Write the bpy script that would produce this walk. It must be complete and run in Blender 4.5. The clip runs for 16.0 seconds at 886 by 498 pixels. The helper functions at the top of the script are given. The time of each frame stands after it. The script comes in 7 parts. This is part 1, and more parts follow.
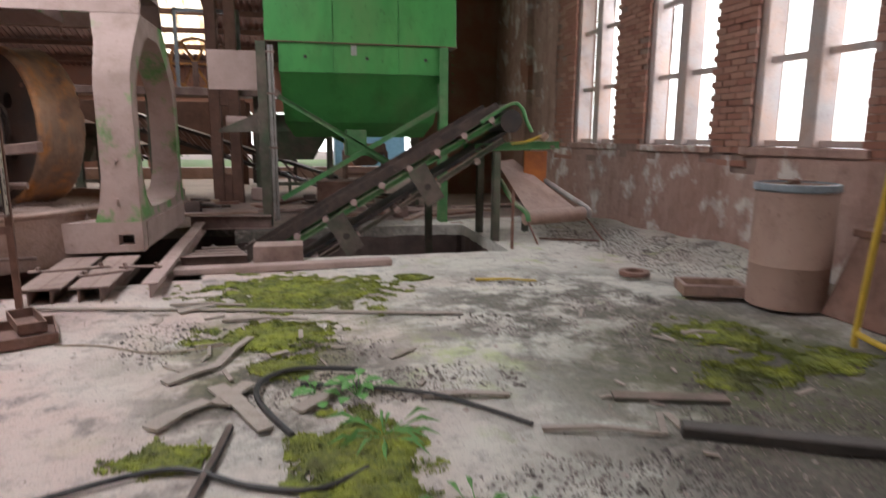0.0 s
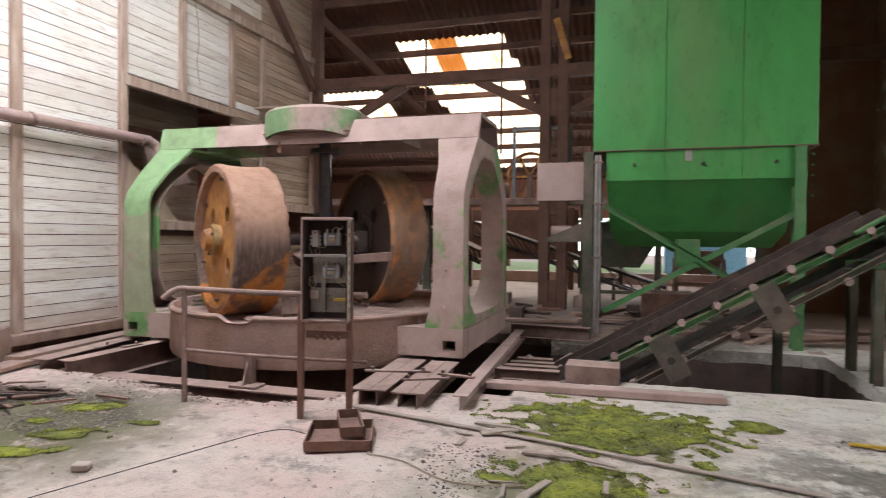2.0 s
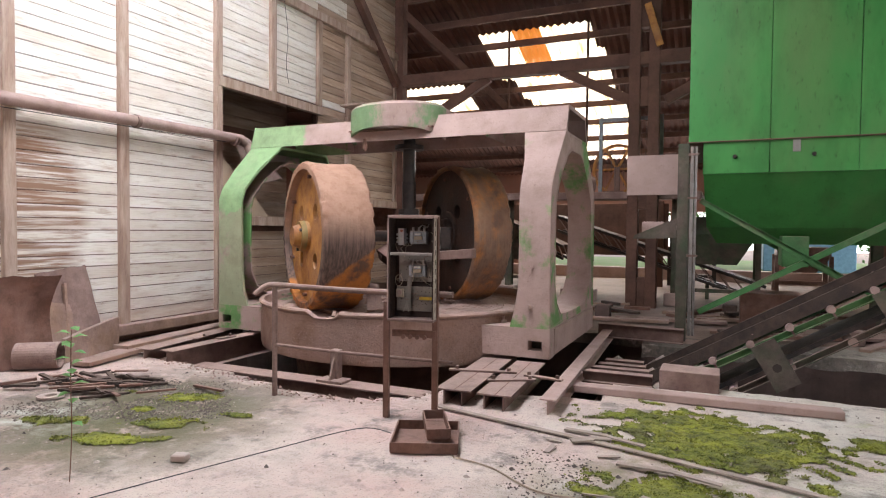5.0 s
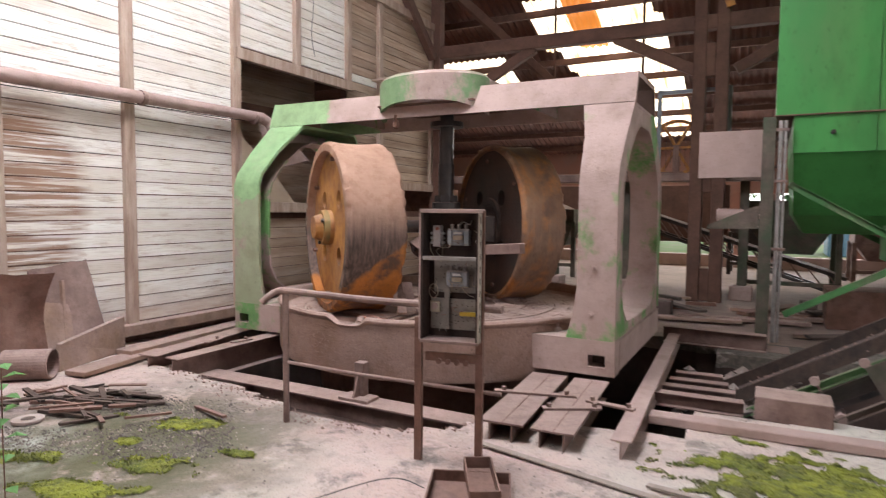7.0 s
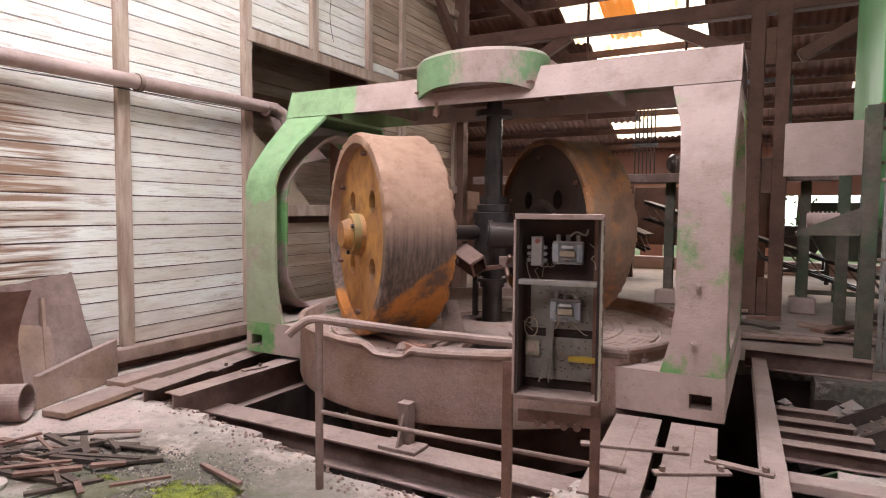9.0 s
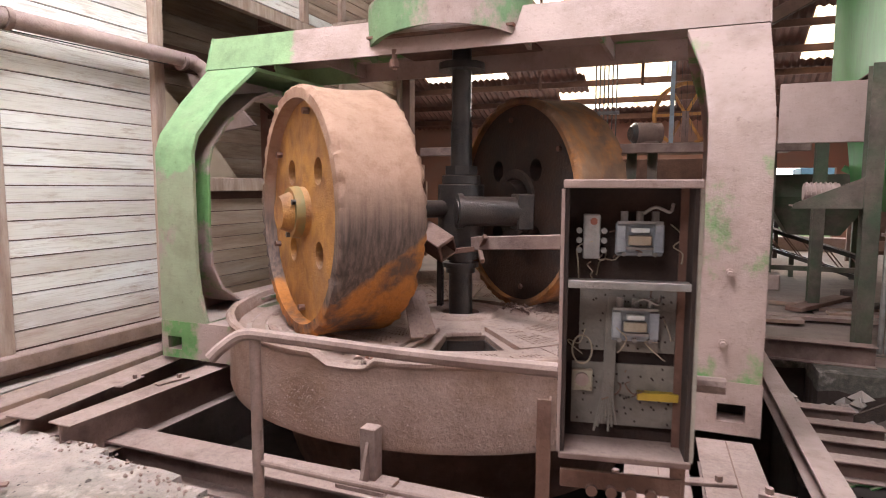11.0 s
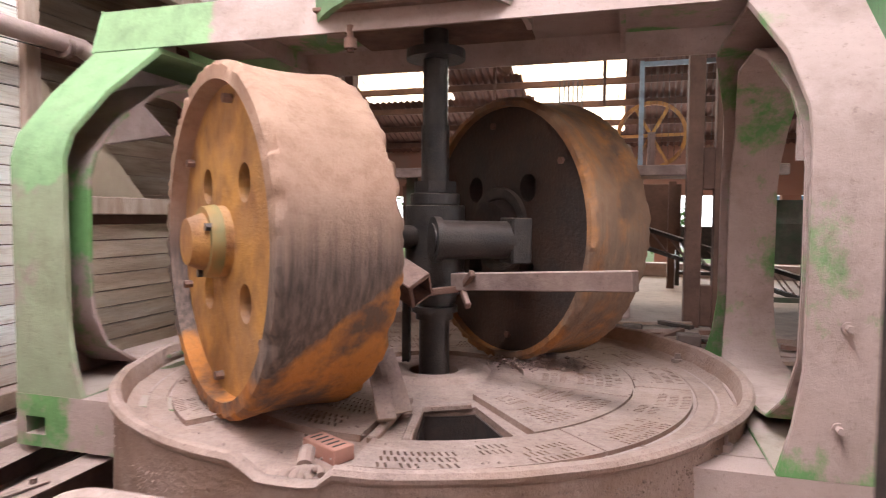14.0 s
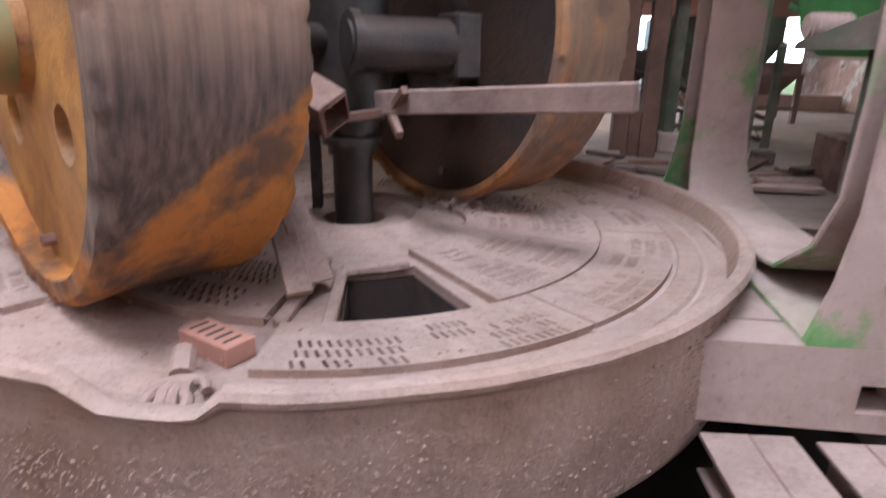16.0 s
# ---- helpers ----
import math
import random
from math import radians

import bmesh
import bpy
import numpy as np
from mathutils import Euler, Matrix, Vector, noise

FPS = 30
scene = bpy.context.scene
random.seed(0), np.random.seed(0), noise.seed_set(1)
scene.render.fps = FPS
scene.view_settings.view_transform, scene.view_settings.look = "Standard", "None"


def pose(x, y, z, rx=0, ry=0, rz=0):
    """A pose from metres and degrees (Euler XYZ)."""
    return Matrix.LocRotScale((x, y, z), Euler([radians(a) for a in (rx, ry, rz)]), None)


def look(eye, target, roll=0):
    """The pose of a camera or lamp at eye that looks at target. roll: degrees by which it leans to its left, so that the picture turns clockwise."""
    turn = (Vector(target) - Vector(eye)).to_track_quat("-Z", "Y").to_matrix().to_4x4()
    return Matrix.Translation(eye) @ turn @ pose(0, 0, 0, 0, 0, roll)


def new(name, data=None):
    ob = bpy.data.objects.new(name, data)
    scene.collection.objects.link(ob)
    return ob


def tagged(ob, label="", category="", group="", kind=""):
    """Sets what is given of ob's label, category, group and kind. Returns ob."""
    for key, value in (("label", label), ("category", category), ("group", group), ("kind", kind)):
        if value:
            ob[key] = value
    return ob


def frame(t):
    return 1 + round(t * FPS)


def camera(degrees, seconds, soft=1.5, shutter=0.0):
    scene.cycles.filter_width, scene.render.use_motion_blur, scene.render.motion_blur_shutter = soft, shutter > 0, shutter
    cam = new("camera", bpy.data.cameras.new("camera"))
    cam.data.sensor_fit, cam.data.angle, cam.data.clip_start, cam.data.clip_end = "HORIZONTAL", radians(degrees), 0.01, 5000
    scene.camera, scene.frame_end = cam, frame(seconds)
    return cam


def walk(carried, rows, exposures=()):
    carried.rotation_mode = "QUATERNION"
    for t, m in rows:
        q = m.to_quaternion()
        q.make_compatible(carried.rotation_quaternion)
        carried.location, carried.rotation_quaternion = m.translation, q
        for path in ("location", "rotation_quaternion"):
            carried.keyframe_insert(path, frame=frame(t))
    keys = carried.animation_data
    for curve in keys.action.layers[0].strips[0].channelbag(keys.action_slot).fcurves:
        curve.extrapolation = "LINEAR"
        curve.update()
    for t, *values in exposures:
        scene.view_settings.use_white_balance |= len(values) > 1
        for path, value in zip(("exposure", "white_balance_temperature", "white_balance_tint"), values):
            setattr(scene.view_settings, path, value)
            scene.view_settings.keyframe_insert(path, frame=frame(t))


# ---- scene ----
cam = camera(71.6, 16.0, soft=1.0, shutter=0.5)
PATH = [
    (0, (0.756, 1.33, 1.391), (1.19, 3.249, 1.032), 0.3),
    (0.3, (0.852, 1.516, 1.447), (1.173, 3.471, 1.174), 0.1),
    (0.5, (0.895, 1.578, 1.448), (1.126, 3.553, 1.235), 0.4),
    (1, (0.874, 1.742, 1.488), (0.851, 3.737, 1.361), 0.6),
    (1.5, (0.829, 1.805, 1.538), (0.485, 3.774, 1.464), 0.4),
    (2, (0.827, 1.84, 1.504), (0.238, 3.751, 1.465), 0.5),
    (2.5, (0.822, 1.873, 1.504), (0.104, 3.739, 1.444), 0.7),
    (3, (0.81, 1.874, 1.501), (0.047, 3.722, 1.443), 0.8),
    (3.5, (0.773, 1.843, 1.549), (-0.03, 3.675, 1.51), 0.7),
    (4, (0.798, 1.83, 1.538), (-0.018, 3.656, 1.551), 0.8),
    (6.5, (0.381, 2.574, 1.605), (-0.482, 4.366, 1.399), 0.6),
    (7, (0.233, 2.868, 1.653), (-0.703, 4.631, 1.524), 0.5),
    (7.5, (0.082, 3.033, 1.692), (-0.941, 4.748, 1.576), 1.0),
    (8, (-0.205, 3.229, 1.679), (-1.202, 4.962, 1.626), 1.0),
    (8.2, (-0.315, 3.293, 1.663), (-1.276, 5.045, 1.582), 0.6),
    (10.3, (-1.14, 4.121, 1.657), (-2.065, 5.887, 1.495), 0.4),
    (10.5, (-1.205, 4.176, 1.653), (-2.041, 5.982, 1.454), 0.3),
    (11, (-1.355, 4.405, 1.629), (-2.104, 6.249, 1.431), 0.2),
    (11.5, (-1.473, 4.601, 1.625), (-2.252, 6.436, 1.47), 0.4),
    (12, (-1.638, 4.775, 1.642), (-2.413, 6.615, 1.53), 0.5),
    (12.5, (-1.804, 4.93, 1.655), (-2.425, 6.828, 1.542), 0.3),
    (13, (-1.883, 5.148, 1.635), (-2.428, 7.065, 1.466), 0.0),
    (13.5, (-1.945, 5.37, 1.613), (-2.565, 7.267, 1.498), 0.3),
    (14, (-2.048, 5.481, 1.586), (-2.597, 7.401, 1.479), 0.4),
    (14.2, (-2.117, 5.608, 1.577), (-2.582, 7.549, 1.46), 0.9),
    (14.5, (-2.161, 5.738, 1.556), (-2.443, 7.715, 1.444), 0.6),
    (15, (-2.211, 5.926, 1.551), (-2.303, 7.913, 1.338), 0.0),
    (15.5, (-2.248, 6.163, 1.502), (-2.403, 8.121, 1.127), 0.2),
    (16, (-2.385, 6.324, 1.442), (-2.609, 8.207, 0.806), 1.0),
]
walk(cam, [(t, look(eye, target, roll)) for t, eye, target, roll in PATH],
     [(0.0, -0.12, 6450, 8), (1.5, 0.0, 6450, 8), (3.5, 0.08, 6500, 10), (8.0, 0.15, 6500, 10), (10.5, 0.22, 6500, 10), (11.5, 0.58, 6500, 10), (13.5, 0.58, 6500, 10), (15.0, 0.66, 6250, 9), (16.0, 0.55, 5800, 8)])

# ---------------------------------------------------------------- light
world = bpy.data.worlds.new("sky")
scene.world = world
world.use_nodes = True
wn = world.node_tree
sky = wn.nodes.new("ShaderNodeTexSky")
sky.sky_type, sky.sun_disc = "NISHITA", False
sky.sun_elevation, sky.sun_rotation = radians(42), radians(120)
wn.links.new(sky.outputs["Color"], wn.nodes["Background"].inputs["Color"])
wn.nodes["Background"].inputs["Strength"].default_value = 0.15
sun = new("sun", bpy.data.lights.new("sun", "SUN"))
sun.data.energy, sun.data.angle, sun.data.color = 1.2, radians(12), (1.0, 0.95, 0.88)
sun.matrix_world = look((20, -6, 20), (0, 6, 0))


def window_light(name, x, y, z, w, h, target, power, color=(1.0, 0.97, 0.94)):
    """Sky light that comes in at an opening."""
    la = bpy.data.lights.new(name, "AREA")
    la.shape, la.size, la.size_y, la.energy, la.color = "RECTANGLE", w, h, power, color
    ob = new(name, la)
    ob.matrix_world = look((x, y, z), target)
    return ob


for wy in (11.0, 8.85, 6.5, 4.1):
    window_light("window_light", 5.97, wy, 2.8, 1.3, 2.9, (0, wy, 1.8), 50, (0.96, 0.98, 1.07))
window_light("skylight_light", -3.6, 19.6, 5.2, 2.8, 5.0, (-2.6, 12.5, 0), 340, (1.0, 0.97, 0.9))
window_light("yard_light", -2.4, 24.7, 1.15, 12.0, 2.0, (-2.4, 12.0, 0.3), 420, (0.97, 1.0, 1.0))
window_light("skylight_light", -4.1, 6.8, 8.1, 2.2, 6.0, (-5.3, 7.8, 0), 1120, (0.96, 0.98, 1.07))
window_light("skylight_light", -3.0, 0.6, 8.1, 2.4, 3.5, (-4.2, 3.4, 0), 400, (0.96, 0.98, 1.07))


# ---------------------------------------------------------------- materials
def mat(name, build):
    m = bpy.data.materials.new(name)
    m.use_nodes = True
    build(m.node_tree, m.node_tree.nodes["Principled BSDF"])
    return m


def node(nt, kind, **inputs):
    n = nt.nodes.new(kind)
    for k, v in inputs.items():
        n.inputs[k].default_value = v
    return n


def coords(nt, scale=(1, 1, 1)):
    geo = nt.nodes.new("ShaderNodeTexCoord")
    mp = nt.nodes.new("ShaderNodeMapping")
    mp.inputs["Scale"].default_value = scale
    nt.links.new(geo.outputs["Object"], mp.inputs["Vector"])
    return mp.outputs["Vector"]


def noise_fac(nt, vec, scale, lo=0.35, hi=0.65, detail=6.0, rough=0.6):
    n = node(nt, "ShaderNodeTexNoise", Scale=scale, Detail=detail, Roughness=rough)
    nt.links.new(vec, n.inputs["Vector"])
    r = nt.nodes.new("ShaderNodeMapRange")
    r.inputs["From Min"].default_value, r.inputs["From Max"].default_value = lo, hi
    nt.links.new(n.outputs["Fac"], r.inputs["Value"])
    return r.outputs["Result"]


def mix(nt, fac, a, b):
    n = nt.nodes.new("ShaderNodeMix")
    n.data_type = "RGBA"
    for sock, v in ((n.inputs[6], a), (n.inputs[7], b)):
        if isinstance(v, tuple):
            sock.default_value = (*v, 1)
        else:
            nt.links.new(v, sock)
    if isinstance(fac, (int, float)):
        n.inputs[0].default_value = fac
    else:
        nt.links.new(fac, n.inputs[0])
    return n.outputs[2]


def maths(nt, op, a, b=0.0):
    n = nt.nodes.new("ShaderNodeMath")
    n.operation, n.use_clamp = op, True
    for sock, v in zip(n.inputs, (a, b)):
        if isinstance(v, (int, float)):
            sock.default_value = v
        else:
            nt.links.new(v, sock)
    return n.outputs[0]


def bump(nt, p, height, strength=0.3, distance=0.01):
    b = nt.nodes.new("ShaderNodeBump")
    b.inputs["Strength"].default_value, b.inputs["Distance"].default_value = strength, distance
    nt.links.new(height, b.inputs["Height"])
    nt.links.new(b.outputs["Normal"], p.inputs["Normal"])


def upward(nt, lo=0.2, hi=0.8):
    """How far a surface faces up: where dust settles."""
    geo = nt.nodes.new("ShaderNodeNewGeometry")
    sep = nt.nodes.new("ShaderNodeSeparateXYZ")
    nt.links.new(geo.outputs["Normal"], sep.inputs[0])
    r = nt.nodes.new("ShaderNodeMapRange")
    r.inputs["From Min"].default_value, r.inputs["From Max"].default_value = lo, hi
    nt.links.new(sep.outputs["Z"], r.inputs["Value"])
    return r.outputs["Result"]


def grime(nt, v, col, scale, amount=0.55, speck=0.55):
    """Blotches and specks of darker dirt."""
    n = nt.nodes.new("ShaderNodeMix")
    n.data_type, n.blend_type = "RGBA", "MULTIPLY"
    nt.links.new(col, n.inputs[6])
    n.inputs[7].default_value = (0.42, 0.36, 0.33, 1)
    spots = maths(nt, "MULTIPLY", noise_fac(nt, v, scale * 11, 0.60, 0.74, 5), speck)
    nt.links.new(maths(nt, "ADD", maths(nt, "MULTIPLY", noise_fac(nt, v, scale, 0.50, 0.74, 10, 0.7), amount), spots), n.inputs[0])
    return n.outputs[2]


def dusty(name, base, other, dust=(0.40, 0.27, 0.225), amount=0.5, rough=0.85, metal=0.0, scale=3.0, relief=0.25, stretch=(1, 1, 1), island=0.0):
    """A paint or metal, patchy between two colours, under the clay dust of the works."""
    def build(nt, p):
        v = coords(nt, stretch)
        col = mix(nt, noise_fac(nt, v, scale, 0.38, 0.62), base, other)
        fine = noise_fac(nt, v, scale * 9, 0.3, 0.7)
        col = mix(nt, maths(nt, "MULTIPLY", fine, 0.35), col, other)
        if island:
            rnd = nt.nodes.new("ShaderNodeObjectInfo").outputs["Random"]
            hsv = nt.nodes.new("ShaderNodeHueSaturation")
            r = nt.nodes.new("ShaderNodeMapRange")
            r.inputs["To Min"].default_value, r.inputs["To Max"].default_value = 1 - island, 1 + island
            nt.links.new(rnd, r.inputs["Value"])
            nt.links.new(r.outputs["Result"], hsv.inputs["Value"])
            nt.links.new(col, hsv.inputs["Color"])
            col = hsv.outputs["Color"]
        patch = noise_fac(nt, v, scale * 0.7, 0.62 - 0.4 * amount, 0.85 - 0.4 * amount, 8)
        f = maths(nt, "ADD", maths(nt, "MULTIPLY", patch, min(1, amount * 1.4)), maths(nt, "MULTIPLY", upward(nt), min(0.95, amount * 1.6)))
        settle = maths(nt, "ADD", maths(nt, "MULTIPLY", fine, 0.5), maths(nt, "MULTIPLY", noise_fac(nt, v, scale * 0.8, 0.40, 0.66, 10, 0.7), 0.65))
        shade = mix(nt, settle, dust, tuple(c * 0.68 for c in dust))
        grain = nt.nodes.new("ShaderNodeTexCoord").outputs["Object"]
        shade = mix(nt, maths(nt, "MULTIPLY", noise_fac(nt, grain, 55, 0.52, 0.70, 4), 0.45), shade, tuple(c * 0.5 for c in dust))
        out = grime(nt, v, mix(nt, f, col, shade), scale * 1.9)
        nt.links.new(out, p.inputs["Base Color"])
        p.inputs["Roughness"].default_value, p.inputs["Metallic"].default_value = rough, metal
        bump(nt, p, noise_fac(nt, v, scale * 14, 0.2, 0.8, 8), min(1.0, relief * 1.5), 0.008)
    return mat(name, build)


def floor_build(nt, p):
    v = coords(nt)
    tc = nt.nodes.new("ShaderNodeTexCoord")
    sep = nt.nodes.new("ShaderNodeSeparateXYZ")
    nt.links.new(tc.outputs["Object"], sep.inputs[0])
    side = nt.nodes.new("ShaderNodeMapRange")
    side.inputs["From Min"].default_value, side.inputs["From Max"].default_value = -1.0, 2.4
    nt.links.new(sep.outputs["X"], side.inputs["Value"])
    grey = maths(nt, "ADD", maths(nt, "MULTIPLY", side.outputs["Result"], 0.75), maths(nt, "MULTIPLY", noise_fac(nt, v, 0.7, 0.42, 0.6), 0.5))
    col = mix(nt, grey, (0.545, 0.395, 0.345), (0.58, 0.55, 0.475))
    col = mix(nt, maths(nt, "MULTIPLY", noise_fac(nt, v, 1.3, 0.52, 0.66, 8), 0.5), col, (0.32, 0.255, 0.215))
    col = mix(nt, maths(nt, "MULTIPLY", noise_fac(nt, v, 2.1, 0.56, 0.63, 10, 0.7), 0.7), col, (0.13, 0.115, 0.10))
    col = mix(nt, maths(nt, "MULTIPLY", noise_fac(nt, v, 7.0, 0.5, 0.72, 10, 0.75), 0.7), col, (0.17, 0.145, 0.13))
    col = mix(nt, maths(nt, "MULTIPLY", noise_fac(nt, v, 1.6, 0.60, 0.70), maths(nt, "MULTIPLY", side.outputs["Result"], 0.8)), col, (0.33, 0.38, 0.12))
    col = mix(nt, maths(nt, "MULTIPLY", noise_fac(nt, v, 34.0, 0.42, 0.75), 0.4), col, (0.56, 0.48, 0.44))
    col = mix(nt, maths(nt, "MULTIPLY", noise_fac(nt, v, 80.0, 0.58, 0.68, 3), 0.6), col, (0.13, 0.10, 0.09))
    far = nt.nodes.new("ShaderNodeVectorMath")
    far.operation = "DISTANCE"
    far.inputs[1].default_value = (4.0, 4.0, 0.0)
    nt.links.new(tc.outputs["Object"], far.inputs[0])
    soil = nt.nodes.new("ShaderNodeMapRange")
    soil.inputs["From Min"].default_value, soil.inputs["From Max"].default_value = 2.1, 0.6
    nt.links.new(far.outputs["Value"], soil.inputs["Value"])
    soil = maths(nt, "MULTIPLY", maths(nt, "MULTIPLY", soil.outputs["Result"], maths(nt, "ADD", noise_fac(nt, v, 2.6, 0.36, 0.56, 9), 0.25)), 0.92)
    col = mix(nt, soil, col, mix(nt, noise_fac(nt, v, 16, 0.4, 0.65), (0.075, 0.07, 0.05), (0.15, 0.115, 0.095)))
    # black cinders trodden into the concrete
    for spot, outer, inner, lo in (((2.9, 5.8, 0.0), 2.1, 0.9, 0.455), ((3.4, 3.6, 0.0), 1.9, 0.9, 0.40), ((0.6, 4.7, 0.0), 1.0, 0.4, 0.46), ((0.6, 11.6, 0.0), 2.6, 1.4, 0.36), ((-3.9, 5.6, 0.0), 1.75, 0.7, 0.40), ((0.5, 5.2, 0.0), 0.9, 0.3, 0.44)):
        near = nt.nodes.new("ShaderNodeVectorMath")
        near.operation = "DISTANCE"
        near.inputs[1].default_value = spot
        nt.links.new(tc.outputs["Object"], near.inputs[0])
        cinder = nt.nodes.new("ShaderNodeMapRange")
        cinder.inputs["From Min"].default_value, cinder.inputs["From Max"].default_value = outer, inner
        nt.links.new(near.outputs["Value"], cinder.inputs["Value"])
        cinder = maths(nt, "MULTIPLY", cinder.outputs["Result"], noise_fac(nt, v, 1.7, lo, lo + 0.08, 12, 0.72))
        col = mix(nt, maths(nt, "MULTIPLY", cinder, 0.88), col, mix(nt, noise_fac(nt, v, 18, 0.4, 0.65), (0.07, 0.066, 0.05), (0.17, 0.14, 0.115)))
    # thin algae film round the damp places, and a pale chalky spill
    for spot, outer, lo, tint, most in (((-3.6, 5.35, 0.0), 1.5, 0.36, (0.11, 0.105, 0.05), 0.92), ((-4.3, 4.95, 0.0), 0.7, 0.46, (0.50, 0.50, 0.44), 0.8), ((0.6, 5.6, 0.0), 1.3, 0.46, (0.19, 0.18, 0.08), 0.7), ((3.5, 4.4, 0.0), 1.5, 0.42, (0.11, 0.115, 0.045), 0.8), ((1.6, 4.9, 0.0), 0.7, 0.50, (0.47, 0.53, 0.22), 0.7)):
        near = nt.nodes.new("ShaderNodeVectorMath")
        near.operation = "DISTANCE"
        near.inputs[1].default_value = spot
        nt.links.new(tc.outputs["Object"], near.inputs[0])
        film = nt.nodes.new("ShaderNodeMapRange")
        film.inputs["From Min"].default_value, film.inputs["From Max"].default_value = outer, outer * 0.35
        nt.links.new(near.outputs["Value"], film.inputs["Value"])
        film = maths(nt, "MULTIPLY", film.outputs["Result"], noise_fac(nt, v, 2.9, lo, lo + 0.14, 10, 0.7))
        col = mix(nt, maths(nt, "MULTIPLY", film, most), col, tint)
    nt.links.new(col, p.inputs["Base Color"])
    p.inputs["Roughness"].default_value = 0.93
    bump(nt, p, noise_fac(nt, v, 22, 0.25, 0.8, 10, 0.7), 0.7, 0.014)


def plank_build(nt, p):
    v = coords(nt, (1, 1, 6))
    rnd = nt.nodes.new("ShaderNodeObjectInfo").outputs["Random"]
    move = nt.nodes.new("ShaderNodeVectorMath")
    move.operation = "MULTIPLY_ADD"
    one = nt.nodes.new("ShaderNodeCombineXYZ")
    for k in range(3):
        nt.links.new(rnd, one.inputs[k])
    nt.links.new(one.outputs[0], move.inputs[0])
    move.inputs[1].default_value = (3, 17, 5)
    tco = nt.nodes.new("ShaderNodeTexCoord")
    nt.links.new(tco.outputs["Object"], move.inputs[2])

    def grain(scale):
        mp = nt.nodes.new("ShaderNodeMapping")
        mp.inputs["Scale"].default_value = scale
        nt.links.new(move.outputs[0], mp.inputs["Vector"])
        return mp.outputs["Vector"]
    col = mix(nt, noise_fac(nt, grain((1, 1, 3)), 1.2, 0.35, 0.7), (0.85, 0.82, 0.76), (0.73, 0.66, 0.56))
    col = mix(nt, maths(nt, "MULTIPLY", noise_fac(nt, grain((1, 0.8, 5)), 3.2, 0.545, 0.67, 10, 0.7), 0.72), col, (0.46, 0.32, 0.23))
    col = mix(nt, maths(nt, "MULTIPLY", noise_fac(nt, grain((1, 0.5, 14)), 7, 0.5, 0.74, 10), 0.55), col, (0.36, 0.26, 0.20))
    col = mix(nt, maths(nt, "MULTIPLY", maths(nt, "POWER", rnd, 3.0), 0.5), col, (0.52, 0.42, 0.33))
    # damp stain that has run down under the pipe
    geo = nt.nodes.new("ShaderNodeNewGeometry")
    sep = nt.nodes.new("ShaderNodeSeparateXYZ")
    nt.links.new(geo.outputs["Position"], sep.inputs[0])
    dist = nt.nodes.new("ShaderNodeVectorMath")
    dist.operation = "DISTANCE"
    sc = nt.nodes.new("ShaderNodeVectorMath")
    sc.operation = "MULTIPLY"
    sc.inputs[1].default_value = (0, 1.0, 0.62)
    nt.links.new(geo.outputs["Position"], sc.inputs[0])
    nt.links.new(sc.outputs[0], dist.inputs[0])
    dist.inputs[1].default_value = (0, 6.5, 1.10)
    r = nt.nodes.new("ShaderNodeMapRange")
    r.inputs["From Min"].default_value, r.inputs["From Max"].default_value = 0.72, 0.50
    nt.links.new(dist.outputs["Value"], r.inputs["Value"])
    stain = maths(nt, "MULTIPLY", r.outputs["Result"], maths(nt, "ADD", noise_fac(nt, grain((1, 0.35, 9)), 2.4, 0.42, 0.58, 8), 0.12))
    col = mix(nt, maths(nt, "MINIMUM", stain, 0.9), col, (0.27, 0.135, 0.075))
    # clay splashed up from the ground
    low = nt.nodes.new("ShaderNodeMapRange")
    low.inputs["From Min"].default_value, low.inputs["From Max"].default_value = 0.75, 0.1
    nt.links.new(sep.outputs["Z"], low.inputs["Value"])
    splash = maths(nt, "MULTIPLY", low.outputs["Result"], noise_fac(nt, v, 1.8, 0.25, 0.6))
    nt.links.new(mix(nt, maths(nt, "MULTIPLY", splash, 0.85), col, (0.36, 0.22, 0.165)), p.inputs["Base Color"])
    p.inputs["Roughness"].default_value = 0.8
    bump(nt, p, noise_fac(nt, coords(nt, (1, 0.4, 14)), 14, 0.2, 0.8, 8), 0.35, 0.006)


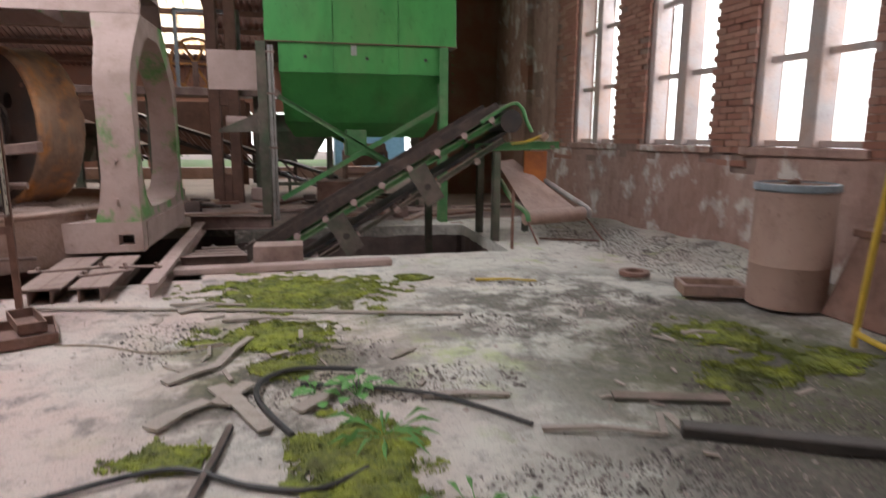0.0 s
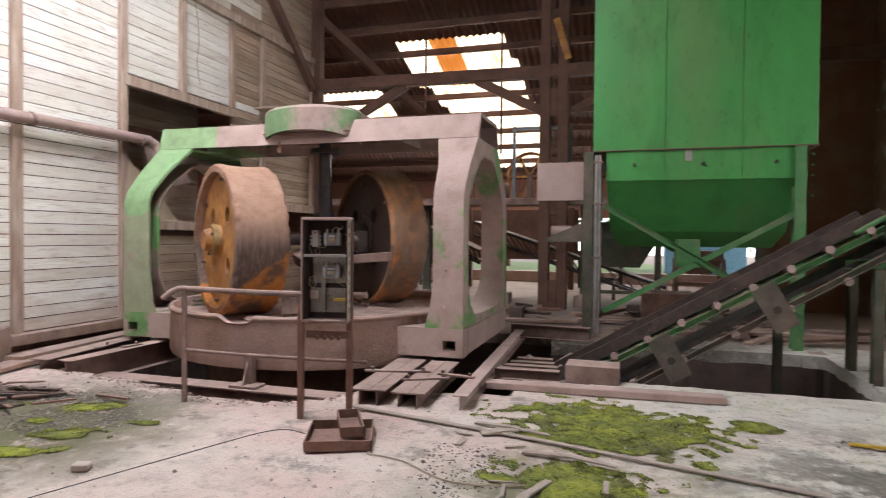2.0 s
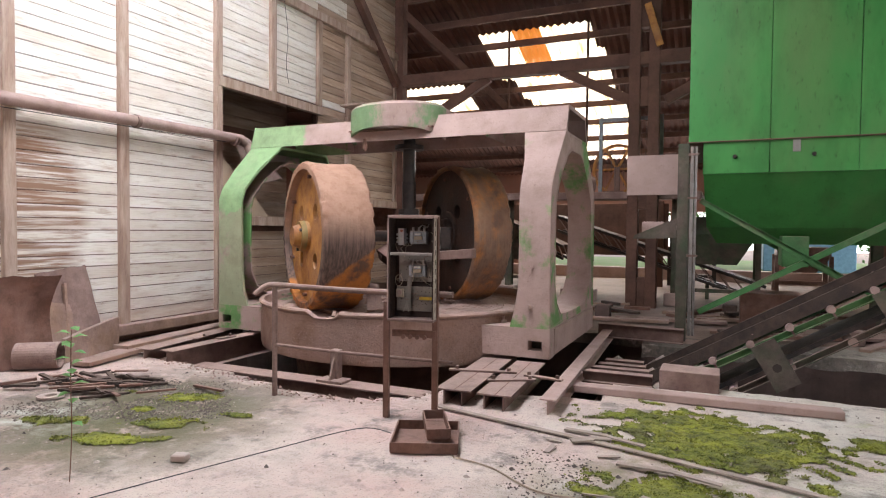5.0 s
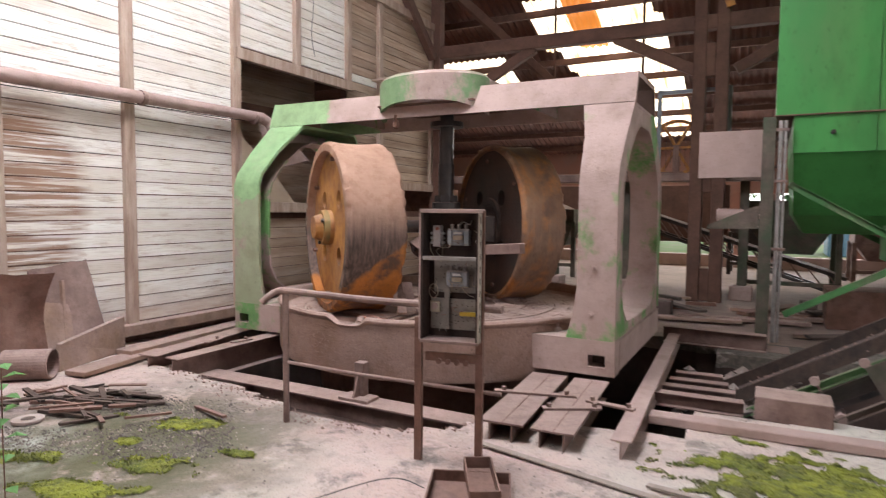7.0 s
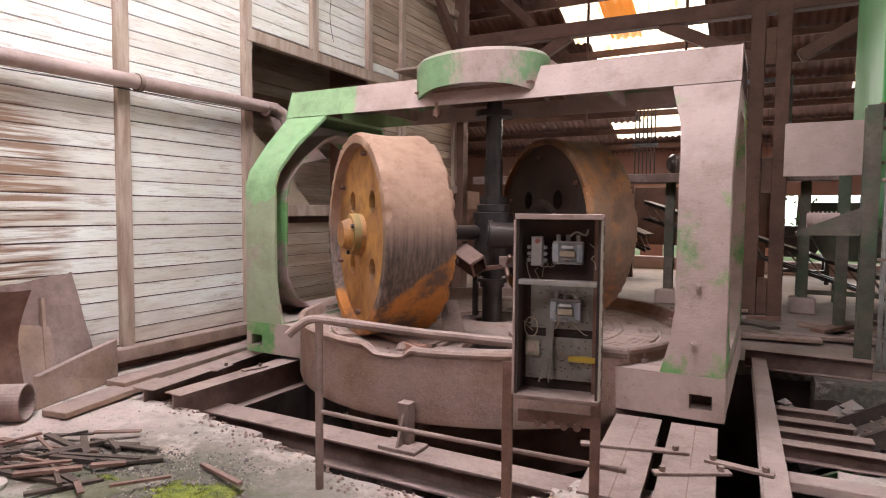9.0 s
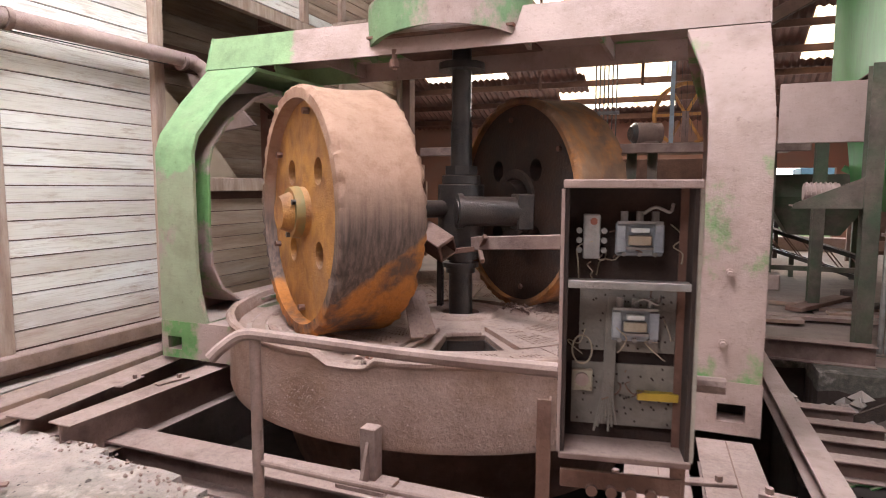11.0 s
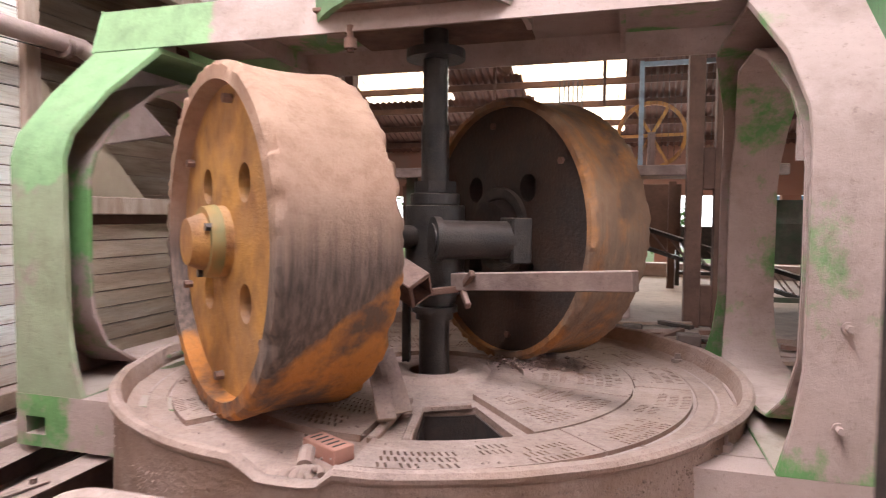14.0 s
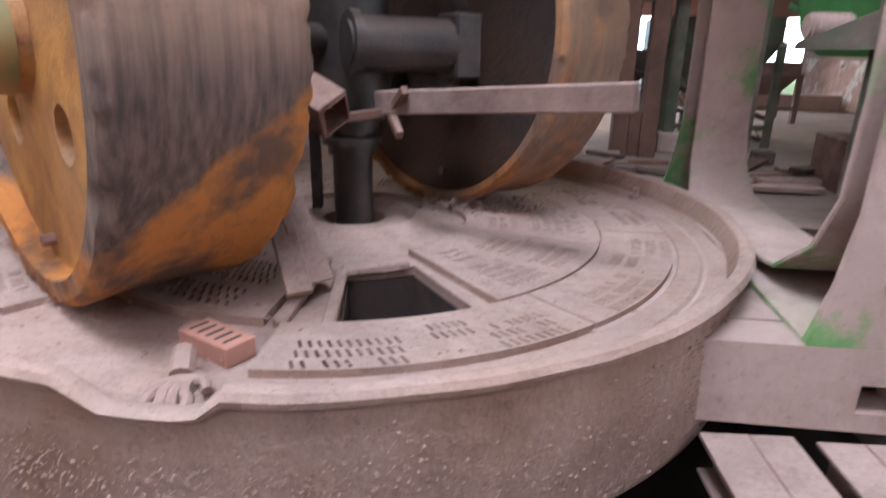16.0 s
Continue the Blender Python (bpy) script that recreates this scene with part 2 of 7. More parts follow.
def tread_build(banded):
    """Roller tread: clay dust above, darker with drips towards the bottom, orange rust."""
    def build(nt, p):
        v = coords(nt)
        tc = nt.nodes.new("ShaderNodeTexCoord")
        sep = nt.nodes.new("ShaderNodeSeparateXYZ")
        nt.links.new(tc.outputs["Object"], sep.inputs[0])
        col = mix(nt, noise_fac(nt, v, 2.5, 0.35, 0.7), (0.42, 0.25, 0.172) if banded else (0.30, 0.175, 0.10), (0.31, 0.17, 0.11) if banded else (0.17, 0.085, 0.045))
        col = mix(nt, maths(nt, "MULTIPLY", noise_fac(nt, v, 9, 0.48, 0.72, 9, 0.7), 0.6), col, (0.21, 0.095, 0.05))
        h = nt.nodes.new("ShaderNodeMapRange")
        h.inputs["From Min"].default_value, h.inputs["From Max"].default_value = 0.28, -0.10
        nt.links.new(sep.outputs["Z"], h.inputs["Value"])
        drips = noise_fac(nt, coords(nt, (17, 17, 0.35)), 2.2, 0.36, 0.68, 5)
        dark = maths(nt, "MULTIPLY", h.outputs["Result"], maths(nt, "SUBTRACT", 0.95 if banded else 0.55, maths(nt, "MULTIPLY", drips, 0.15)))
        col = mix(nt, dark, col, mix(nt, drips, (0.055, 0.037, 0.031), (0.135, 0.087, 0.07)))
        rusty_col = mix(nt, noise_fac(nt, v, 3.2, 0.46, 0.6, 9), (0.46, 0.165, 0.03), (0.12, 0.065, 0.042))
        rusty_col = mix(nt, maths(nt, "MULTIPLY", noise_fac(nt, coords(nt, (8, 8, 1.0)), 3, 0.5, 0.7), 0.6), rusty_col, (0.22, 0.085, 0.03))
        if banded:
            w = nt.nodes.new("ShaderNodeVectorMath")
            w.operation = "DOT_PRODUCT"
            w.inputs[1].default_value = (-1.0, 0.0, -1.25)
            nt.links.new(tc.outputs["Object"], w.inputs[0])
            wob = maths(nt, "ADD", w.outputs["Value"], maths(nt, "MULTIPLY", noise_fac(nt, v, 5, 0.3, 0.7), 0.10))
            band = nt.nodes.new("ShaderNodeMapRange")
            band.inputs["From Min"].default_value, band.inputs["From Max"].default_value = 0.48, 0.53
            nt.links.new(wob, band.inputs["Value"])
            low = nt.nodes.new("ShaderNodeMapRange")
            low.inputs["From Min"].default_value, low.inputs["From Max"].default_value = 0.02, -0.2
            nt.links.new(sep.outputs["Z"], low.inputs["Value"])
            rust = maths(nt, "MULTIPLY", band.outputs["Result"], low.outputs["Result"])
        else:
            rust = maths(nt, "MULTIPLY", noise_fac(nt, coords(nt, (2.2, 1, 1)), 1.7, 0.42, 0.62), 0.8)
        nt.links.new(mix(nt, rust, col, rusty_col), p.inputs["Base Color"])
        p.inputs["Roughness"].default_value = 0.75
        bump(nt, p, noise_fac(nt, v, 30, 0.2, 0.8, 10, 0.72), 0.7, 0.008)
    return build


def brick_build(nt, p):
    v = coords(nt)
    rnd = nt.nodes.new("ShaderNodeNewGeometry").outputs["Random Per Island"]
    rnd2 = nt.nodes.new("ShaderNodeObjectInfo").outputs["Random"]
    r = maths(nt, "FRACT", maths(nt, "ADD", rnd, rnd2))
    col = mix(nt, r, (0.26, 0.115, 0.08), (0.36, 0.19, 0.14))
    col = mix(nt, noise_fac(nt, v, 1.3, 0.45, 0.7), col, (0.30, 0.19, 0.155))
    nt.links.new(col, p.inputs["Base Color"])
    p.inputs["Roughness"].default_value = 0.92
    bump(nt, p, noise_fac(nt, v, 60, 0.2, 0.8), 0.4, 0.006)


def plaster_build(nt, p):
    v = coords(nt)
    col = mix(nt, noise_fac(nt, v, 1.0, 0.4, 0.65), (0.30, 0.175, 0.14), (0.37, 0.24, 0.20))
    col = mix(nt, maths(nt, "MULTIPLY", noise_fac(nt, v, 1.9, 0.54, 0.62, 9), 0.85), col, (0.56, 0.51, 0.47))
    col = mix(nt, maths(nt, "MULTIPLY", noise_fac(nt, coords(nt, (3, 3, 0.5)), 1.6, 0.5, 0.68, 9), 0.5), col, (0.20, 0.11, 0.085))
    col = mix(nt, maths(nt, "MULTIPLY", noise_fac(nt, v, 5.0, 0.5, 0.72, 9), 0.6), col, (0.18, 0.105, 0.085))
    nt.links.new(col, p.inputs["Base Color"])
    p.inputs["Roughness"].default_value = 0.93
    bump(nt, p, noise_fac(nt, v, 9, 0.3, 0.7, 10), 0.6, 0.02)


def simple(color, rough=0.7, metal=0.0, other=None, scale=8.0, relief=0.15):
    def build(nt, p):
        v = coords(nt)
        b = other or tuple(c * 0.7 for c in color)
        nt.links.new(mix(nt, noise_fac(nt, v, scale, 0.35, 0.7), color, b), p.inputs["Base Color"])
        p.inputs["Roughness"].default_value, p.inputs["Metallic"].default_value = rough, metal
        bump(nt, p, noise_fac(nt, v, scale * 6, 0.2, 0.8), relief, 0.004)
    return build


def sheet_build(nt, p):
    """Translucent, dirty roof sheet; its emission stands in for the sky behind it."""
    v = coords(nt)
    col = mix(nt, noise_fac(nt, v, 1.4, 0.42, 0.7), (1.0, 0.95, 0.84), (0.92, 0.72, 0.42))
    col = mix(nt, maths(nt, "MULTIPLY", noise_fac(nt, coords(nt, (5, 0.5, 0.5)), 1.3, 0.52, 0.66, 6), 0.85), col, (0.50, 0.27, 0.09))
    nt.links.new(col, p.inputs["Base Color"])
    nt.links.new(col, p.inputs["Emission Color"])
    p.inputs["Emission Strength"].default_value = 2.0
    p.inputs["Roughness"].default_value = 0.6


def glow_build(color, strength):
    def build(nt, p):
        v = coords(nt)
        c = mix(nt, noise_fac(nt, v, 0.8, 0.4, 0.6), color, tuple(0.85 * k for k in color))
        nt.links.new(c, p.inputs["Base Color"])
        nt.links.new(c, p.inputs["Emission Color"])
        p.inputs["Emission Strength"].default_value = strength
    return build


PINK = (0.41, 0.285, 0.245)
M_floor = mat("clay_dusted_concrete", floor_build)
M_plank = mat("worn_white_plank", plank_build)
M_batten = dusty("weathered_batten", (0.50, 0.39, 0.31), (0.34, 0.23, 0.17), PINK, 0.3, 0.85, scale=2.5, stretch=(4, 4, 0.6))
M_bare = dusty("bare_weathered_plank", (0.50, 0.37, 0.27), (0.34, 0.225, 0.155), (0.60, 0.52, 0.44), 0.3, 0.85, scale=1.6, relief=0.5, stretch=(1, 0.5, 5), island=0.18)
M_brick = mat("red_brick", brick_build)
M_plaster = mat("flaking_plaster", plaster_build)
M_mortar = mat("mortar", simple((0.27, 0.18, 0.15), 0.95, scale=5))
def casting_build(green, lo, tone=1.0, fade=None, fade_axis="X"):
    """Pale green paint under clay dust; lo sets how much paint shows."""
    def build(nt, p):
        v = coords(nt)
        pink = mix(nt, noise_fac(nt, v, 2.2, 0.35, 0.68), tuple(tone * k for k in (0.44, 0.315, 0.28)), tuple(tone * k for k in (0.35, 0.245, 0.21)))
        pink = mix(nt, maths(nt, "MULTIPLY", noise_fac(nt, v, 42, 0.58, 0.8, 4), 0.4), pink, (0.25, 0.17, 0.145))
        paint = mix(nt, noise_fac(nt, v, 5.0, 0.4, 0.7), green, tuple(0.8 * g for g in green))
        f = noise_fac(nt, coords(nt, (1, 1, 0.75)), 1.15, lo, lo + 0.07, 9, 0.68)
        f = maths(nt, "MULTIPLY", f, maths(nt, "SUBTRACT", 1.0, maths(nt, "MULTIPLY", upward(nt, 0.3, 0.9), 0.85)))
        if fade:
            tc = nt.nodes.new("ShaderNodeTexCoord")
            sep = nt.nodes.new("ShaderNodeSeparateXYZ")
            nt.links.new(tc.outputs["Object"], sep.inputs[0])
            r = nt.nodes.new("ShaderNodeMapRange")
            r.inputs["From Min"].default_value, r.inputs["From Max"].default_value = fade
            nt.links.new(sep.outputs[fade_axis], r.inputs["Value"])
            worn = maths(nt, "ADD", r.outputs["Result"], maths(nt, "MULTIPLY", noise_fac(nt, v, 1.6, 0.3, 0.7, 8), 0.55))
            edge = nt.nodes.new("ShaderNodeMapRange")
            edge.inputs["From Min"].default_value, edge.inputs["From Max"].default_value = 0.62, 0.72
            nt.links.new(worn, edge.inputs["Value"])
            f = maths(nt, "ADD", maths(nt, "MULTIPLY", edge.outputs["Result"], 0.92), maths(nt, "MULTIPLY", f, 0.5))
        nt.links.new(grime(nt, v, mix(nt, f, pink, paint), 2.6, 0.55, 0.42), p.inputs["Base Color"])
        p.inputs["Roughness"].default_value = 0.82
        bump(nt, p, noise_fac(nt, v, 26, 0.2, 0.8, 10, 0.72), 0.65, 0.008)
    return build


M_portal = mat("pink_dusted_casting", casting_build((0.16, 0.26, 0.11), 0.66))
M_portal_patchy = mat("patchy_green_casting", casting_build((0.15, 0.31, 0.10), 0.52))
M_portal_green = mat("pale_green_paint", casting_build((0.26, 0.41, 0.195), 0.42, 0.85, (1.62, 2.1), "Z"))
M_portal_beam = mat("beam_worn_paint", casting_build((0.26, 0.41, 0.195), 0.66, 1.0, (-4.45, -5.0)))
M_housing = mat("housing_worn_paint", casting_build((0.17, 0.27, 0.13), 0.44, 0.95))
# near black: shade inside the cabinet and discharge hole, put into the colour
M_cabin = dusty("shaded_recess", (0.03, 0.02, 0.017), (0.055, 0.03, 0.022), (0.10, 0.06, 0.048), 0.2, 0.85, scale=6)
M_wetwood = dusty("dark_wet_timber", (0.035, 0.03, 0.026), (0.06, 0.05, 0.042), (0.16, 0.13, 0.11), 0.2, 0.6, scale=4)
M_crumb = mat("clay_crumb", simple((0.33, 0.225, 0.19), 0.95, other=(0.24, 0.16, 0.13), scale=14))
M_olive = mat("olive_hub_paint", simple((0.19, 0.16, 0.06), 0.7, other=(0.34, 0.15, 0.04), scale=5))
M_orange = mat("orange_rust", simple((0.50, 0.15, 0.03), 0.7, other=(0.30, 0.09, 0.03), scale=6))
M_pan = dusty("clay_caked_iron", (0.37, 0.245, 0.20), (0.28, 0.165, 0.115), (0.42, 0.29, 0.245), 0.42, 0.9, scale=2.2, relief=0.7)
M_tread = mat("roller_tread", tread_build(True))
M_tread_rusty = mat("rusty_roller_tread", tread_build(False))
M_wheelface = dusty("ochre_rust_face", (0.50, 0.235, 0.05), (0.30, 0.125, 0.04), (0.36, 0.21, 0.13), 0.28, 0.75, scale=4, relief=0.5)
M_wheeldark = dusty("dark_rusted_iron", (0.022, 0.014, 0.011), (0.06, 0.026, 0.014), (0.065, 0.036, 0.026), 0.12, 0.7, scale=2.5, relief=0.5)
M_oil = dusty("oily_dark_steel", (0.03, 0.026, 0.025), (0.06, 0.045, 0.038), (0.20, 0.13, 0.10), 0.2, 0.36, 0.3, scale=5)
M_steel = dusty("dusted_steel_beam", (0.20, 0.125, 0.10), (0.15, 0.09, 0.075), PINK, 0.5, 0.85, scale=3)
M_rust = dusty("brown_rusted_steel", (0.20, 0.10, 0.07), (0.13, 0.065, 0.045), (0.34, 0.21, 0.17), 0.35, 0.85, scale=5)
M_hopper = dusty("green_hopper_paint", (0.07, 0.32, 0.075), (0.055, 0.25, 0.06), (0.22, 0.20, 0.10), 0.27, 0.42, scale=1.1, relief=0.1, stretch=(1, 1, 0.35))
M_green = dusty("green_machine_paint", (0.075, 0.24, 0.07), (0.06, 0.17, 0.055), (0.30, 0.23, 0.17), 0.35, 0.65, scale=3)
M_darkgreen = dusty("dirty_dark_green_steel", (0.06, 0.085, 0.045), (0.075, 0.06, 0.045), (0.26, 0.18, 0.145), 0.42, 0.75, scale=3)
M_rubber = dusty("black_rubber_belt", (0.02, 0.02, 0.02), (0.035, 0.03, 0.028), (0.20, 0.135, 0.11), 0.35, 0.7, scale=6)
M_wood = dusty("rough_sawn_timber", (0.36, 0.235, 0.165), (0.25, 0.155, 0.11), PINK, 0.5, 0.9, scale=3, stretch=(1, 1, 1))
M_crust = dusty("brown_belt_crust", (0.085, 0.055, 0.042), (0.05, 0.036, 0.03), (0.20, 0.135, 0.105), 0.28, 0.9, scale=6, relief=0.6)
M_plate = dusty("grey_beige_plate", (0.25, 0.22, 0.185), (0.19, 0.165, 0.14), (0.22, 0.15, 0.12), 0.3, 0.6, scale=6)
# darker than the hall floor: the back bay's dimness is in the colour
M_yardfloor = dusty("shaded_trodden_earth", (0.30, 0.22, 0.185), (0.20, 0.15, 0.125), (0.38, 0.28, 0.24), 0.35, 0.95, scale=0.6, relief=0.5)
M_beam = dusty("dark_roof_timber", (0.16, 0.08, 0.055), (0.10, 0.05, 0.036), (0.22, 0.125, 0.095), 0.22, 0.9, scale=2)
M_roof = dusty("brown_corrugated_roof", (0.15, 0.065, 0.045), (0.095, 0.045, 0.035), (0.22, 0.10, 0.07), 0.25, 0.9, scale=0.9)
M_sheet = mat("glowing_roof_sheet", sheet_build)
# soil of the pit; also painted as the shade inside slots, sockets and holes
M_dark = mat("pit_soil_and_hole_shade", simple((0.07, 0.05, 0.042), 0.95))
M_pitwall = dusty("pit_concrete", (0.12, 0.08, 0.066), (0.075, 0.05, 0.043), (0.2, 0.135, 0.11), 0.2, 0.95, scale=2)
def moss_build(nt, p):
    v = coords(nt)
    col = mix(nt, noise_fac(nt, v, 3.0, 0.38, 0.62), (0.27, 0.29, 0.035), (0.13, 0.15, 0.03))
    col = mix(nt, maths(nt, "MULTIPLY", noise_fac(nt, v, 14, 0.48, 0.66, 8), 0.8), col, (0.06, 0.065, 0.025))
    col = mix(nt, maths(nt, "MULTIPLY", noise_fac(nt, v, 55, 0.5, 0.7, 3), 0.5), col, (0.36, 0.38, 0.05))
    col = mix(nt, maths(nt, "MULTIPLY", noise_fac(nt, v, 2.3, 0.5, 0.62, 10, 0.7), 0.65), col, (0.10, 0.09, 0.045))
    nt.links.new(col, p.inputs["Base Color"])
    p.inputs["Roughness"].default_value = 0.95
    bump(nt, p, noise_fac(nt, v, 90, 0.3, 0.7), 0.8, 0.008)


M_moss = mat("moss", moss_build)
M_lath = dusty("pale_grey_lath", (0.40, 0.35, 0.29), (0.30, 0.25, 0.20), (0.42, 0.33, 0.29), 0.3, 0.9, scale=4)
M_leaf = mat("weed_leaf", simple((0.09, 0.24, 0.05), 0.6, other=(0.14, 0.30, 0.08)))
M_grit = mat("dark_grit", simple((0.085, 0.07, 0.062), 0.95, other=(0.20, 0.16, 0.14), scale=2))
M_gritlight = mat("pale_rubble", simple((0.45, 0.38, 0.34), 0.95, other=(0.33, 0.24, 0.2), scale=3))
M_white = mat("outside_white", glow_build((1.0, 1.0, 1.0), 3.0))
M_frameblue = dusty("window_frame_paint", (0.44, 0.30, 0.24), (0.37, 0.33, 0.32), PINK, 0.3, 0.8, scale=2)
M_galv = dusty("galvanised_steel", (0.40, 0.38, 0.36), (0.30, 0.27, 0.25), PINK, 0.25, 0.45, 0.6, scale=6)
M_plastic = dusty("grey_bakelite", (0.36, 0.37, 0.39), (0.24, 0.25, 0.27), (0.36, 0.29, 0.26), 0.3, 0.5, scale=10)
M_cream = dusty("cream_plate", (0.46, 0.40, 0.30), (0.36, 0.28, 0.20), (0.25, 0.15, 0.11), 0.3, 0.6, scale=6)
M_cable = mat("black_cable", simple((0.025, 0.024, 0.024), 0.5, other=(0.05, 0.042, 0.04)))
M_drum = dusty("pinkish_drum_side", (0.36, 0.235, 0.185), (0.30, 0.19, 0.15), PINK, 0.3, 0.75, scale=1.2)
M_bluegrey = dusty("bluish_lid", (0.22, 0.26, 0.29), (0.17, 0.19, 0.21), PINK, 0.2, 0.6, scale=5)
M_foliage = mat("sunlit_foliage", simple((0.10, 0.22, 0.04), 0.7, other=(0.06, 0.12, 0.02), scale=3))
M_grass = mat("yard_grass", simple((0.13, 0.24, 0.05), 0.9, other=(0.22, 0.22, 0.10), scale=1.2))
M_blue = mat("blue_sheet", simple((0.16, 0.32, 0.45), 0.5))
M_pebble = mat("yellow_paint", simple((0.55, 0.36, 0.04), 0.5))


# ---------------------------------------------------------------- mesh helpers
def part(name, bm, material, parent=None, label="", smooth=False):
    me = bpy.data.meshes.new(name)
    bmesh.ops.recalc_face_normals(bm, faces=bm.faces)
    bm.to_mesh(me)
    bm.free()
    for m in material if isinstance(material, (list, tuple)) else (material,):
        me.materials.append(m)
    if smooth:
        for f in me.polygons:
            f.use_smooth = True
        me.set_sharp_from_angle(angle=radians(35))
    ob = new(name, me)
    if parent is not None:
        ob.parent = parent
    if label:
        ob["label"] = label
    return ob


def thing(name, label, category, at=(0, 0, 0), rz=0.0, group="", kind=""):
    ob = new(name)
    ob.empty_display_size = 0.05
    ob.matrix_basis = pose(*at, 0, 0, rz)
    return tagged(ob, label, category, group, kind)


def poly(bm, pts, depth):
    """A flat polygon pushed along a vector: a plate or a prism."""
    vs = [bm.verts.new(p) for p in pts]
    f = bm.faces.new(vs)
    geo = bmesh.ops.extrude_face_region(bm, geom=[f])
    bmesh.ops.translate(bm, verts=[g for g in geo["geom"] if isinstance(g, bmesh.types.BMVert)], vec=depth)
    return bm


def box(bm, x0, x1, y0, y1, z0, z1):
    v = [bm.verts.new(p) for p in ((x0, y0, z0), (x1, y0, z0), (x1, y1, z0), (x0, y1, z0), (x0, y0, z1), (x1, y0, z1), (x1, y1, z1), (x0, y1, z1))]
    for f in ((0, 3, 2, 1), (4, 5, 6, 7), (0, 1, 5, 4), (1, 2, 6, 5), (2, 3, 7, 6), (3, 0, 4, 7)):
        bm.faces.new([v[i] for i in f])
    return bm


def bev(bm, w=0.006, seg=1):
    bmesh.ops.remove_doubles(bm, verts=bm.verts, dist=1e-5)
    es = [e for e in bm.edges if len(e.link_faces) == 2 and e.calc_face_angle(0) > 0.5]
    bmesh.ops.bevel(bm, geom=es, offset=w, segments=seg, affect="EDGES", clamp_overlap=True)
    return bm


def axes(a, b):
    d = (Vector(b) - Vector(a)).normalized()
    up = Vector((0, 0, 1)) if abs(d.z) < 0.95 else Vector((0, 1, 0))
    s = d.cross(up).normalized()
    return d, s, s.cross(d)


def bar(bm, a, b, w, h):
    """A straight timber or flat from a to b, w wide and h high."""
    d, s, u = axes(a, b)
    vs = []
    for p in (Vector(a), Vector(b)):
        for i, j in ((-1, -1), (1, -1), (1, 1), (-1, 1)):
            vs.append(bm.verts.new(p + s * (i * w / 2) + u * (j * h / 2)))
    for f in ((3, 2, 1, 0), (4, 5, 6, 7), (0, 1, 5, 4), (1, 2, 6, 5), (2, 3, 7, 6), (3, 0, 4, 7)):
        bm.faces.new([vs[i] for i in f])
    return bm


def section(bm, a, b, pts):
    """An outline (across, up) drawn along from a to b: I-beams, channels, angles."""
    d, s, u = axes(a, b)
    v0 = [bm.verts.new(Vector(a) + s * x + u * y) for x, y in pts]
    v1 = [bm.verts.new(Vector(b) + s * x + u * y) for x, y in pts]
    n = len(pts)
    for i in range(n):
        bm.faces.new((v0[i], v0[(i + 1) % n], v1[(i + 1) % n], v1[i]))
    bm.faces.new(v0[::-1])
    bm.faces.new(v1)
    return bm


def ibeam(w, h, t=0.012):
    return [(-w / 2, 0), (w / 2, 0), (w / 2, t), (t / 2, t), (t / 2, h - t), (w / 2, h - t), (w / 2, h), (-w / 2, h), (-w / 2, h - t), (-t / 2, h - t), (-t / 2, t), (-w / 2, t)]


def channel(w, h, t=0.01):
    return [(0, 0), (w, 0), (w, t), (t, t), (t, h - t), (w, h - t), (w, h), (0, h)]


def rod(bm, a, b, r, r2=None, seg=16):
    d, s, u = axes(a, b)
    r2 = r if r2 is None else r2
    v0 = [bm.verts.new(Vector(a) + (s * math.cos(q) + u * math.sin(q)) * r) for q in [2 * math.pi * i / seg for i in range(seg)]]
    v1 = [bm.verts.new(Vector(b) + (s * math.cos(q) + u * math.sin(q)) * r2) for q in [2 * math.pi * i / seg for i in range(seg)]]
    for i in range(seg):
        bm.faces.new((v0[i], v0[(i + 1) % seg], v1[(i + 1) % seg], v1[i]))
    bm.faces.new(v0[::-1])
    bm.faces.new(v1)
    return bm


def pipe(bm, pts, r, seg=10, smooth=6):
    """A round pipe or cable through points, with smoothed bends."""
    P = [Vector(p) for p in pts]
    if smooth > 1 and len(P) > 2:
        Q = []
        for i in range(len(P) - 1):
            p0, p1, p2, p3 = P[max(0, i - 1)], P[i], P[i + 1], P[min(len(P) - 1, i + 2)]
            for k in range(smooth):
                t = k / smooth
                Q.append(0.5 * (2 * p1 + (p2 - p0) * t + (2 * p0 - 5 * p1 + 4 * p2 - p3) * t * t + (3 * p1 - p0 - 3 * p2 + p3) * t ** 3))
        P = Q + [P[-1]]
    rings, last = [], None
    for i, p in enumerate(P):
        d = (P[min(i + 1, len(P) - 1)] - P[max(i - 1, 0)]).normalized()
        if last is None:
            last = d.orthogonal().normalized()
        s = (last - d * last.dot(d)).normalized()
        last = s
        u = d.cross(s)
        rings.append([bm.verts.new(p + (s * math.cos(2 * math.pi * k / seg) + u * math.sin(2 * math.pi * k / seg)) * r) for k in range(seg)])
    for a, b in zip(rings, rings[1:]):
        for k in range(seg):
            bm.faces.new((a[k], a[(k + 1) % seg], b[(k + 1) % seg], b[k]))
    bm.faces.new(rings[0][::-1])
    bm.faces.new(rings[-1])
    return bm


